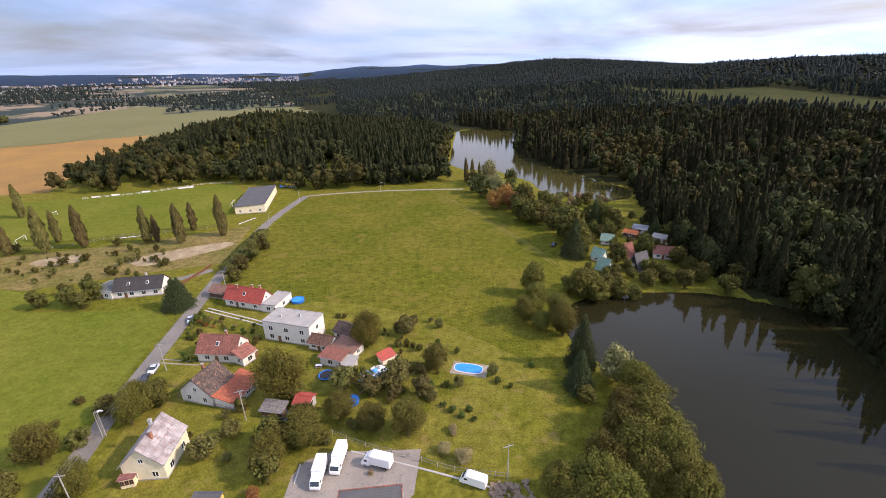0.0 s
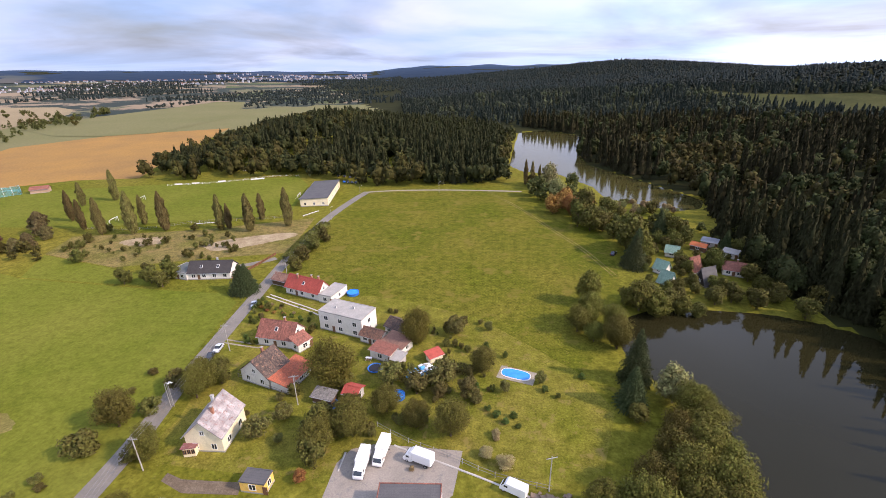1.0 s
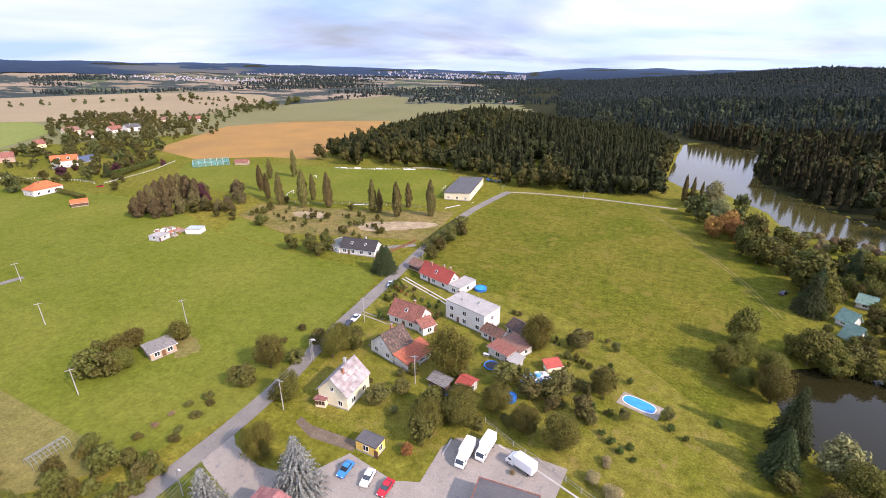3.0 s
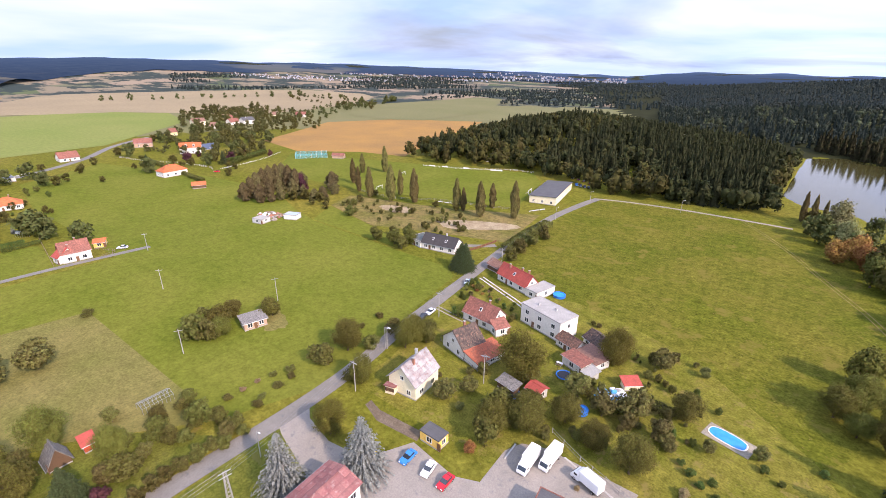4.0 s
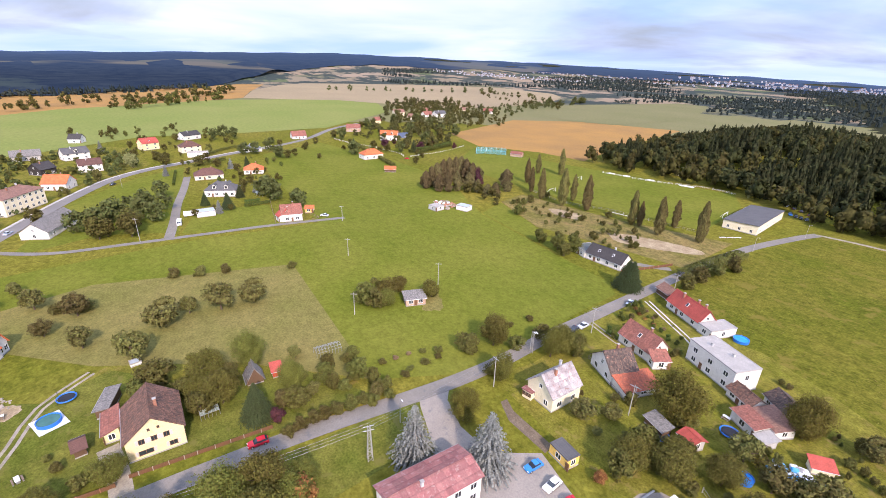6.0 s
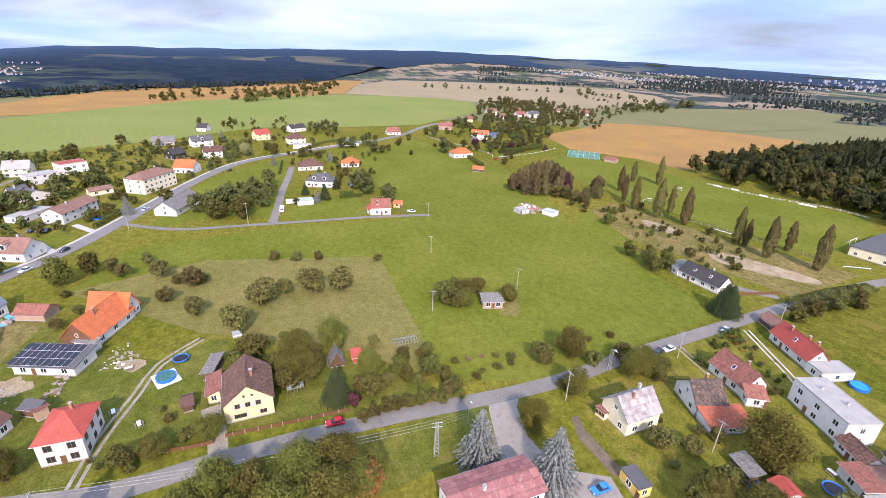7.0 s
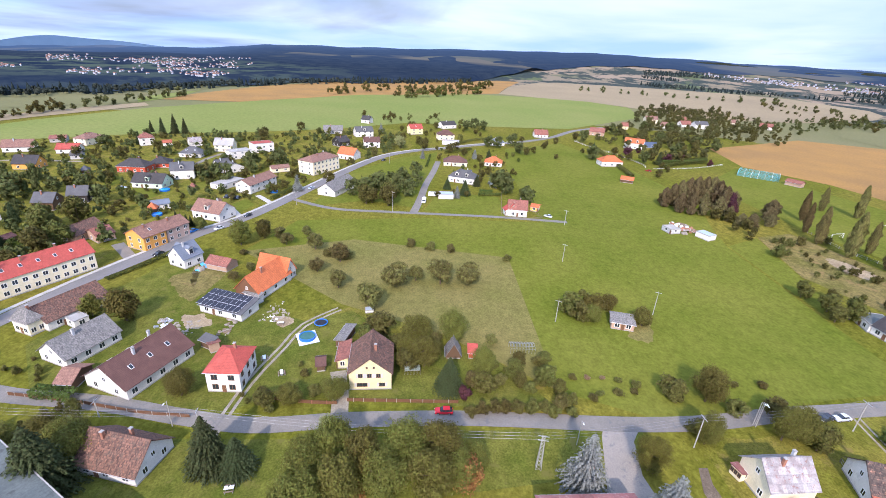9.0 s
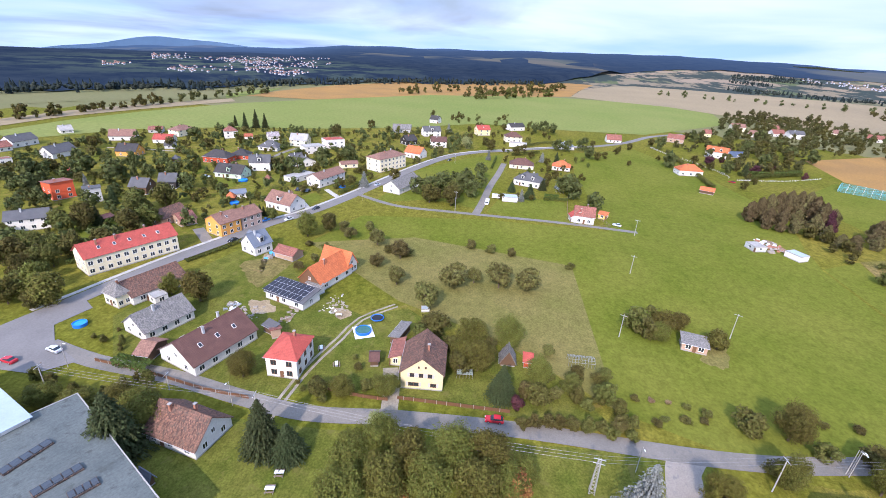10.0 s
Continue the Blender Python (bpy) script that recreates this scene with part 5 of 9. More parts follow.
house(-250.3, 12.5, -88, 8.5, 6.0, 2.7, 3.1, "white", "whitesheet", "white garage box on the lawn edge", kind="flat", win=(0, 0, 0), name="garage", chim=0)
house(-409.6, 22.4, 83, 14.8, 6.0, 3.8, 4.2, "white", "concrete", "low white garage wing", kind="flat", win=(1, 0, 1), name="garage", chim=0)
house(-56.3, 107.6, 61, 4.5, 3.3, 2.8, 4.0, "white", "redtile", "low annex with red tile roof beside the lane house", kind="mono", win=(1, 1, 1), name="annex", chim=0)
house(-80.9, 148.5, -18, 6.2, 5.5, 2.4, 4.0, "brownwall", "browntile", "dark timber garage beside the red bungalow", kind="gable", win=(0, 0, 0), name="garage", chim=0)
house(-123.6, 152.4, -13, 8.7, 8.6, 3, 3, "white", "bluesheet", "flat glazed annex of the black-roofed house", kind="flat", win=(2, 1, 1), name="annex", chim=0)
house(-26.2, 103.2, -21, 2.6, 3.4, 2.0, 2.4, "grey", "concrete", "low grey lean-to store in the yard", kind="mono", win=(1, 0, 1), name="shed", chim=0)
house(-112.0, -12.0, -90, 2.1, 2.7, 2, 2.6, "brownwall", "greytile", "grey garden shed behind the yellow house", kind="mono", win=(0, 0, 0), name="shed", chim=0)
house(-54.3, -58.2, 71, 2.6, 0.8, 2.2, 3, "brownwall", "blueslate", "small hut with dark blue sheet roof", kind="gable", win=(0, 0, 0), name="shed", chim=0)
house(-113.6, -99.1, -29, 3.8, 4.4, 2.6, 3.2, "white", "concrete", "white link building with flat grey roof", kind="flat", win=(1, 1, 1), name="annex", chim=0)
house(-129.8, -54.5, 61, 6.2, 2.1, 2.6, 3, "white", "greytile", "low link shed with grey sheet roof", kind="mono", win=(0, 0, 0), name="shed", chim=0)
house(-327.0, -332.0, -32, 8.1, 8.4, 2.5, 5.8, "white", "concrete", "white cottage with curved grey roof", kind="gable", win=(2, 1, 1), name="house", chim=1)
house(-230.9, -239.6, -71, 3.0, 6.8, 2.2, 3, "brownwall", "red", "small shed with bright red roof", kind="gable", win=(0, 0, 0), name="shed", chim=0)
house(-272.8, -203.0, -70, 4.0, 4.8, 2.2, 4.2, "brownwall", "slate", "dark garden pavilion with pointed roof", kind="hip", win=(0, 0, 0), name="pavilion", chim=0)
house(-169.7, -164.7, -17, 4.1, 4.9, 2.2, 3, "brownwall", "redtile", "low brown shed in the garden", kind="gable", win=(1, 0, 1), name="shed", chim=0)
house(-257.0, -113.0, -23, 16.9, 8.7, 3, 3.2, "white", "concrete", "long low white annex with pale flat roof", kind="flat", win=(3, 1, 1), name="annex", chim=0)
house(-210.3, -130.1, -74, 4.2, 4.8, 2.2, 4.2, "brownwall", "orange", "garden pavilion with orange pointed roof", kind="hip", win=(0, 0, 0), name="pavilion", chim=0)
house(-246.2, -127.8, -72, 3.1, 4.8, 2.2, 4.1, "brownwall", "redtile", "small garden pavilion with red roof", kind="hip", win=(0, 0, 0), name="pavilion", chim=0)
house(-292.0, -171.6, -70, 5.1, 4.8, 2.4, 4.0, "brownwall", "brown", "dark carport with brown roof", kind="gable", win=(0, 0, 0), name="carport", chim=0)
house(-356.5, -197.7, -67, 5.9, 5.6, 2.6, 4.2, "white", "rustred", "garage with rust-red roof", kind="gable", win=(1, 0, 1), name="garage", chim=0)
house(-306.9, -230.5, -68, 6.3, 8.4, 2.6, 4.6, "greywall", "slate", "grey outbuilding with dark roof", kind="gable", win=(1, 1, 1), name="outbuilding", chim=0)
house(-236.4, -285.8, -27, 6.2, 5.9, 3.5, 3.9, "white", "redtile", "white garage with red roof edge behind hedges", kind="flat", win=(2, 1, 1), name="garage", chim=0)
house(-225.7, 46.6, 7, 4.6, 8.1, 3, 6, "white", "red", "white wing with red tile roof", kind="gable", win=(1, 1, 1), name="annex", chim=1)
house(-234.5, 61.3, 64, 4.0, 6.5, 2.4, 3.2, "yellow", "orange", "small yellow shed with orange roof", kind="gable", win=(1, 1, 1), name="shed", chim=0)
house(-104.2, -57.9, 64, 4.0, 2.0, 2.4, 3, "brownwall", "slate", "dark shed behind the red-roofed house", kind="mono", win=(0, 0, 0), name="shed", chim=0)


# ---- plants ----
def leaf_quads(rng, centres, outward, size, tilt=0.6):
    """Small pointed leaf clumps at the centres, turned partly outward."""
    n = len(centres)
    nrm = outward / (np.linalg.norm(outward, axis=1)[:, None] + 1e-6) + rng.normal(0, tilt, (n, 3))
    nrm /= np.linalg.norm(nrm, axis=1)[:, None]
    a = np.cross(nrm, rng.normal(0, 1, (n, 3)))
    a /= np.linalg.norm(a, axis=1)[:, None]
    b = np.cross(nrm, a)
    s = size * rng.uniform(0.7, 1.5, (n, 1))
    v = np.stack([centres - a * s - b * s * 0.6, centres + a * s - b * s * 0.5, centres + b * s * 1.1], 1).reshape(-1, 3)
    return v, np.arange(3 * n).reshape(-1, 3)


def round_crown(seed, lobes, per_lobe, size, low=0.25, flat=0.95, reach=0.31):
    """Leaf clumps of a crown 1 wide and 1 high, in uneven lobes."""
    rng = np.random.default_rng(seed)
    cs, os_ = [], []
    for k in range(lobes):
        u = rng.normal(0, 1, 3)
        u /= np.linalg.norm(u)
        out = reach * rng.uniform(0.55, 1.15)
        c = np.array([u[0] * out, u[1] * out, low + (1 - low) * (0.5 + 0.38 * u[2] * rng.uniform(0.7, 1.1))])
        r = rng.uniform(0.11, 0.21)
        d = rng.normal(0, 1, (per_lobe, 3))
        d /= np.linalg.norm(d, axis=1)[:, None]
        rad = r * rng.uniform(0.45, 1.2, (per_lobe, 1))
        cs.append(c + d * rad * (1, 1, flat))
        os_.append(d + 0.5 * (c - (0, 0, 0.55)) + (0, 0, 0.25))
    c, o = np.concatenate(cs), np.concatenate(os_)
    return leaf_quads(rng, c, o, size, 0.45)


def spruce_crown(seed, levels, branches, size, droop=0.25):
    """Whorls of drooping boughs, as a cone 1 wide and 1 high."""
    rng = np.random.default_rng(seed)
    cs, os_, ss = [], [], []
    for k in range(levels):
        z = 0.06 + 0.92 * (k + rng.uniform(-0.3, 0.3)) / levels
        reach = 0.62 * (1 - z) ** 0.8 * rng.uniform(0.8, 1.1)
        n = max(4, int(branches * (0.35 + 0.65 * (1 - z))))
        for a in np.arange(n) * math.tau / n + rng.uniform(0, 1):
            l = reach * rng.uniform(0.7, 1.12)
            steps = max(2, int(l / size * 1.1))
            for s in (np.arange(steps) + 0.7) / steps:
                cs.append((math.cos(a) * l * s, math.sin(a) * l * s, z - droop * l * s * s + rng.normal(0, 0.006)))
                os_.append((math.cos(a) * 0.5, math.sin(a) * 0.5, 1.0))
    return leaf_quads(rng, np.array(cs), np.array(os_), size, 0.55)


def poplar_crown(seed, count, size):
    rng = np.random.default_rng(seed)
    z = rng.uniform(0.05, 1, count)
    wide = 0.5 * np.sin(np.pi * np.clip(z, 0, 1) ** 0.75) ** 0.6 * rng.uniform(0.6, 1.1, count)
    a = rng.uniform(0, math.tau, count)
    wide *= 0.74 * np.array([1 + 0.75 * noise.noise((math.cos(q) * 1.3, math.sin(q) * 1.3, p * 7 + seed)) for q, p in zip(a, z)])
    c = np.stack([np.cos(a) * wide, np.sin(a) * wide, z], 1)
    return leaf_quads(rng, c, np.stack([np.cos(a), np.sin(a), 0.3 + 0 * a], 1), size * 1.0)


def trunk_mesh(limbs, top, thick):
    """A tapered trunk with limbs for a tree 1 high."""
    rng = random.Random(limbs)
    bm = bmesh.new()
    tube(bm, (0, 0, -0.03), (0.01, 0.01, top * 0.5), thick, thick * 0.7, 7)
    tube(bm, (0.01, 0.01, top * 0.48), (0, 0.0, top), thick * 0.7, thick * 0.25, 6)
    for k in range(limbs):
        a = k * 2.4 + rng.random()
        z = top * (0.35 + 0.5 * k / max(limbs, 1))
        tube(bm, (0, 0, z), (0.26 * math.cos(a), 0.26 * math.sin(a), z + 0.2), thick * 0.4, thick * 0.12, 5)
    return mesh_bm("trunk", bm, "bark")


def crown_mesh(kind, k):
    if kind == "poplar":
        v, f = poplar_crown(40 + k, 3400, 0.038)
        v[:, 2] = np.clip(v[:, 2], 0.02, 1.02)
    elif kind == "bluespruce":
        v, f = spruce_crown(60 + k, 21, 26, 0.0155, 0.30)
    elif kind == "spruce":
        v, f = spruce_crown(60 + k, 46, 28, 0.0155)
    elif kind == "birch":
        v, f = poplar_crown(70 + k, 2600, 0.042)
    elif kind == "fruit":
        v, f = round_crown(80 + k, 20, 140, 0.031, 0.12)
    elif kind == "near_tree":
        v, f = round_crown(20 + k, 46, 330, 0.0138, 0.08)
    elif kind == "garden_tree":
        v, f = round_crown(140 + k, 22, 120, 0.034, 0.06)
    elif kind == "hedge" or kind == "shrub" or kind == "plum":
        v, f = round_crown(110 + k, 16, 110, 0.038, 0.0)
    elif kind == "walnut":
        v, f = round_crown(20 + k, 52, 340, 0.0125, 0.08)
    else:
        v, f = round_crown(20 + k, 34, 130, 0.026, 0.08)
    return mesh_np("crown", v, f, "leaf_" + ("broadleaf" if kind == "near_tree" else kind))


TREE_WORDS = {"broadleaf": ("tree", "broadleaf tree with a full green crown"), "fruit": ("fruit_tree", "small fruit tree with grey-green leaves in grass"),
              "poplar": ("poplar", "slender Lombardy poplar with brownish green leaves"), "rowan": ("tree", "tree turning rusty orange at the lakeside"),
              "spruce": ("spruce", "dark green spruce with drooping boughs"), "bluespruce": ("blue_spruce", "silvery blue spruce beside the yard"),
              "willow": ("willow", "pale yellow-green weeping willow tree"), "shrub": ("shrub", "loose green shrub in rough grass"),
              "hedge": ("shrub", "dense dark green garden shrub"), "plum": ("shrub", "dark purple-leaved garden shrub"), "garden_tree": ("tree", "green garden tree between the houses"), "walnut": ("tree", "large yellow-green walnut tree"),
              "birch": ("tree", "feathery brownish-green tree in a meadow copse"),
              "reed": ("shrub", "tuft of dry straw-coloured reed")}
TURN = random.Random(5)
FAR_ROWS = collections.defaultdict(list)   # plants too far to tell apart


def plant(kind, rows):
    """Trees of one kind: place, crown width and height."""
    name, label = TREE_WORDS[kind]
    for x, y, w, h in rows:
        if math.hypot(x, y) > (215 if w < 7 else 250) and kind in ("broadleaf", "garden_tree", "fruit", "shrub", "hedge"):
            FAR_ROWS[kind].append((x, y, w, h))
            continue
        if kind == "poplar":
            w, h = w * 0.8, h * 0.8
        k = TURN.randrange(5)
        fine = kind if kind != "broadleaf" or (w > 6.5 and math.hypot(x, y) < 190) else "garden_tree"
        if fine == "broadleaf" and math.hypot(x, y) < 135:
            fine = "near_tree"
        me = once(("crown", fine, k), crown_mesh, fine, k)
        base = new(name)
        base.matrix_world = pose(x, y, float(land(np.array([x]), np.array([y]))[0]), 0, 0, TURN.uniform(0, 360))
        tagged(base, label, name.replace("_", " "))
        lean = Matrix.Diagonal((w, w * TURN.uniform(0.85, 1.1), h, 1))
        crown = part("crown", me, base, lean)
        if kind not in ("shrub", "hedge", "plum", "reed"):
            slim = kind in ("poplar", "spruce", "bluespruce")
            part("trunk", once(("trunk", slim), trunk_mesh, 0 if slim else 5, 0.9 if slim else 0.6, 0.02 if slim else 0.03), base,
                 Matrix.Diagonal((max(w, h * 0.5), max(w, h * 0.5), h, 1)))


plant("poplar", [(-141, 205, 6.8, 23.0), (-137, 206, 4.9, 16.8), (-124, 203, 7.2, 24.4), (-127, 221, 5.5, 18.5), (-108, 212, 7.5, 25.6), (-169, 201, 7.6, 25.7), (-182, 195, 8.1, 27.7), (-187, 209, 6.0, 20.3), (-198, 193, 7.0, 23.8), (-214, 199, 6.0, 20.3), (-233, 212, 6.4, 21.6), (-252, 239, 5.5, 18.6), (-241, 252, 7.2, 24.4)])
plant("broadleaf", [(-109.4, 9.8, 10.0, 10.0), (-98.1, 1.6, 10.0, 10.0), (-93.9, 16.9, 8.0, 9.2), (-107.4, -0.9, 10.9, 10.3), (-102.3, -2.9, 6.8, 6.8), (-95.5, -3.1, 6.5, 6.5)])
plant("garden_tree", [(-96.4, 18.0, 7.4, 6.2), (-88.0, 16.4, 7.6, 6.0), (-94.1, 24.9, 6.4, 5.4), (-104.8, -5.7, 6.8, 5.6), (-98.0, -4.0, 5.2, 5.2), (-98.3, 27.2, 5.4, 5.4), (-89.9, 26.2, 4.4, 5.7), (-90.7, 32.7, 6.3, 6.9), (-99.2, 34.5, 4.7, 4.7), (-87.8, 35.6, 4.4, 4.4), (-111.4, -11.5, 9.6, 7.7), (-105.6, -14.7, 7.0, 7.0)])
plant("fruit", [(-107.8, 21.0, 4.5, 4.0), (-89.6, 13.8, 5.0, 5.0), (-90.5, 21.0, 4.0, 4.0), (-82.4, 34.2, 4.1, 4.5), (-106.9, 4.2, 5.6, 5.0)])
plant("plum", [(-85.7, 11.5, 4.3, 3.9)])
plant("spruce", [(-88.4, 7.7, 7.6, 10.6)])
plant("shrub", [(-80.3, 14.9, 4.2, 3.8), (-81.3, 18.1, 4.5, 3.6), (-81.5, 21.1, 4.1, 3.3), (-81.4, 24.1, 4.3, 3.4), (-81.5, 27.2, 4.5, 3.6), (-81.8, 30.4, 4.2, 3.4), (-80.4, 32.4, 3.9, 3.1), (-83.6, 37.1, 5.0, 4.5), (-80.4, 37.0, 3.5, 3.2), (-79.9, 12.3, 3.4, 3.0)])
plant("broadleaf", [(-86.3, 73.0, 9.4, 10.3)])
plant("shrub", [(-87.7, 64.5, 8.0, 6.4), (-88.1, 46.5, 3.0, 1.2), (-88.4, 51.3, 3.4, 1.3), (-88.9, 55.6, 2.8, 1.2)])
plant("rowan", [(-60.7, 9.8, 7.9, 7.9)])
plant("walnut", [(-65.4, 48.7, 8.2, 9.0)])
plant("broadleaf", [(-72.6, 65.0, 8.0, 9.2)])
plant("fruit", [(-52.0, 73.2, 7.0, 5.9), (-48.7, 79.1, 5.3, 4.8)])
plant("garden_tree", [(-36.7, 67.2, 7.0, 7.0), (-38.3, 75.7, 7.3, 8.1)])
plant("rowan", [(-37.7, 62.9, 3.1, 3.1)])
plant("broadleaf", [(-120.5, 71.5, 8.0, 7.0), (-127, 57, 9.0, 7.6), (-122.5, 55.5, 7.5, 6.4), (-130, 63, 7.0, 6.0), (-74, 84, 8.0, 10.5), (-71, 90, 6.5, 7.5), (-85, -20, 7.4, 6.6), (-83, -30, 7.0, 5.6), (-82, -36, 6.0, 4.6)])
plant("poplar", [(17, 304, 4.2, 20.8), (21, 300, 4.1, 20.6), (26, 303, 3.4, 17.1)])
plant("broadleaf", [(-9, 78, 9.8, 9.8), (-17, 80, 7.6, 7.6), (-31, 76, 10.5, 10.5), (-37, 71, 9.2, 9.2), (-3, 101, 7.8, 7.8), (-25, 84, 7.8, 7.8), (-74, 88, 9.4, 9.4), (-72, 91, 8.3, 8.3), (-33, 82, 6.5, 6.5)])
plant("fruit", [(-37, 92, 4.5, 4.3), (-39, 91, 5.6, 5.3), (-19, 91, 7.0, 6.6), (-26, 94, 7.8, 7.5), (-13, 95, 8.6, 8.1), (-6, 91, 6.3, 6.0), (3, 94, 3.6, 3.4), (12, 98, 3.8, 3.7), (-2, 122, 3.5, 3.3), (-4, 89, 3.4, 3.3), (-13, 91, 4.2, 4.0), (-12, 119, 6.9, 6.5), (-5, 90, 4.1, 3.9), (-13, 90, 3.5, 3.3)])
plant("broadleaf", [(29, 128, 10.5, 12.1), (35, 116, 10.0, 11.5), (45, 88, 9.4, 10.8), (42, 74, 10.5, 12.1), (43, 65, 10.5, 12.1), (37, 67, 10.5, 12.1), (42, 59, 10.5, 12.1), (27, 60, 10.5, 12.1), (20, 61, 8.3, 9.5), (44, 57, 8.9, 10.3), (38, 78, 9.8, 11.3), (33, 87, 5.5, 4.5), (31, 142, 10.5, 12.1)])
plant("broadleaf", [(52, 137, 9.6, 9.6), (47, 139, 10.5, 10.5), (60, 139, 7.7, 7.7), (65, 138, 6.2, 6.2), (44, 142, 7.9, 7.9), (59, 188, 10.5, 10.5), (56, 195, 10.5, 10.5)])
plant("broadleaf", [(25, 266, 10.5, 11.6), (33, 263, 10.5, 11.6), (40, 260, 10.5, 11.6), (46, 247, 10.5, 11.6), (56, 237, 10.5, 11.6), (59, 190, 10.5, 11.6), (58, 179, 10.5, 11.6), (59, 208, 10.5, 11.6), (20, 276, 10.5, 11.6), (47, 218, 10.5, 11.6), (41, 232, 10.5, 11.6)])
plant("rowan", [(37, 255, 11.0, 11.0), (29, 242, 11.0, 11.0), (47, 244, 11.0, 11.0)])
plant("fruit", [(-142, -9, 11.0, 9.9), (-147, -2, 7.1, 6.4), (-145, 7, 11.0, 9.9), (-145, 17, 10.3, 9.3), (-127, -17, 10.5, 9.5), (-140, -29, 7.9, 7.1), (-161, -32, 8.9, 8.0), (-172, -44, 8.2, 7.4), (-178, -5, 4.8, 4.3), (-175, 4, 4.7, 4.2), (-173, 12, 4.6, 4.2), (-152, -39, 6.4, 5.7), (-182, -61, 6.2, 5.6)])
plant("broadleaf", [(-67, -17, 10.1, 11.7), (-62, -21, 9.7, 11.2), (-63, -10, 10.5, 12.1), (-65, -2, 10.5, 12.1), (-66, 5, 10.5, 12.1), (-58, -6, 10.5, 12.1), (-57, -14, 10.5, 12.1), (-59, 3, 10.5, 12.1), (-61, 9, 8.4, 9.6), (-54, -21, 9.9, 11.4), (-65, 12, 6.6, 7.5)])
plant("spruce", [(-65, -41, 9.6, 13.6), (-64, -35, 7.4, 9.2), (-59.3, -68.4, 12.9, 16.1)])
plant("broadleaf", [(-66.7, -68.3, 10.1, 10.1)])
plant("broadleaf", [(-68, -85, 9.5, 5.6), (-69, -94, 9.0, 5.4), (-71, -71, 8.5, 6.0), (-71, -78, 9.1, 5.7), (-85, -56, 7.6, 8.0), (-116, -87, 10.5, 11.0), (-118, -98, 7.2, 7.6), (-258, -28, 10.5, 11.0), (-255, -16, 10.5, 11.0), (-234, -31, 10.5, 11.0), (-232, -19, 10.5, 11.0), (-248, -40, 10.5, 11.0), (-293, -6, 10.5, 11.0), (-174, -75, 10.5, 11.0), (-182, -68, 8.7, 9.2), (-275, 47, 10.5, 11.0), (-105, -128, 10.5, 11.0), (-110, -138, 10.5, 11.0), (-186, -222, 10.5, 11.0)])
plant("broadleaf", [(-196, -224, 10.5, 11.0), (-200, -244, 10.5, 11.0), (-212, -245, 10.5, 11.0), (-231, -228, 10.5, 11.0), (-247, -246, 10.5, 11.0), (-215, -198, 10.5, 11.0), (-159, -145, 10.5, 11.0), (-167, -142, 10.5, 11.0), (-185, -162, 10.5, 11.0), (-217, -158, 10.4, 10.9), (-136, -148, 9.2, 9.7), (-144, -143, 8.6, 9.0), (-133, -160, 9.2, 9.6), (-136, -154, 8.2, 8.7), (-158, -175, 8.4, 8.8), (-127, -162, 9.8, 10.3), (-213, -241, 10.5, 11.0)])
plant("bluespruce", [(-60, 33, 10.6, 16.0), (-52, 46, 10.8, 14.8)])
plant("spruce", [(-91, 140, 10.0, 12.0)])
plant("spruce", [(-93, 140, 9.7, 11.6)])
plant("birch", [(-262, 160, 8.5, 13.0), (-266, 168, 8.0, 12.5), (-270, 176, 8.0, 12.0), (-262, 180, 8.0, 12.0), (-248, 181, 7.5, 11.0)])
plant("garden_tree", [(-230, 160, 7.0, 7.0), (-224, 165, 7.0, 7.6), (-215, 168, 6.4, 6.6), (-206, 165, 6.0, 5.6), (-212, 160, 5.0, 4.6), (-200, 160, 4.6, 4.0)])
plant("walnut", [(-41, 92, 15.0, 13.5)])
plant("walnut", [(-23, 113, 10.7, 11.8)])
plant("garden_tree", [(-239, 199, 9.0, 8.1), (-143, 142, 7.4, 6.6), (-133, 144, 8.3, 7.5), (-128, 148, 9.0, 8.1), (-126, 141, 7.1, 6.4), (-180, 160, 7.3, 6.5), (-141, 152, 5.1, 4.6), (-320, 171, 7.0, 6.3), (-140, 203, 4.4, 3.9), (-153, 201, 5.0, 4.5), (-195, 182, 5.6, 5.0), (-197, 197, 5.2, 4.7)])
plant("shrub", [(-81, 160, 7.2, 7.2), (-82, 170, 7.5, 7.5), (-81, 180, 8.4, 8.4), (-81, 192, 7.7, 7.7), (-86, 199, 6.3, 6.3)])
plant("fruit", [(-176, -57, 6.8, 5.4), (-187, -51, 5.6, 4.5), (-151, -63, 4.3, 3.4), (-143, -66, 4.9, 3.9)])
plant("shrub", [(-164, -30, 6.8, 3.7), (-166, -37, 6.0, 3.3), (-178, -5, 5.3, 2.9), (-176, 3, 5.2, 2.9), (-174, 12, 4.2, 2.3), (-167, 35, 4.9, 2.7), (-163, -63, 5.0, 2.8), (-165, -71, 4.2, 2.3)])
plant("spruce", [(-349, 49, 5.1, 10.2), (-257, 24, 7.1, 9.3), (-277, 33, 5.5, 7.7)])
plant("spruce", [(-395, -221, 7.0, 15.5), (-405, -216, 7.2, 17.2), (-408, -209, 6.2, 13.7), (-407, -237, 5.2, 10.4)])
plant("bluespruce", [(-252, -72, 7.2, 10.1), (-456, -44, 5.6, 10.0), (-349, -2, 5.2, 8.3)])
plant("willow", [(-384, -21, 11.0, 11.0)])
plant("plum", [(-396, 178, 8.4, 7.5), (-371, 203, 8.7, 7.8), (-386, 223, 6.3, 5.7), (-366, 236, 6.0, 5.4)])
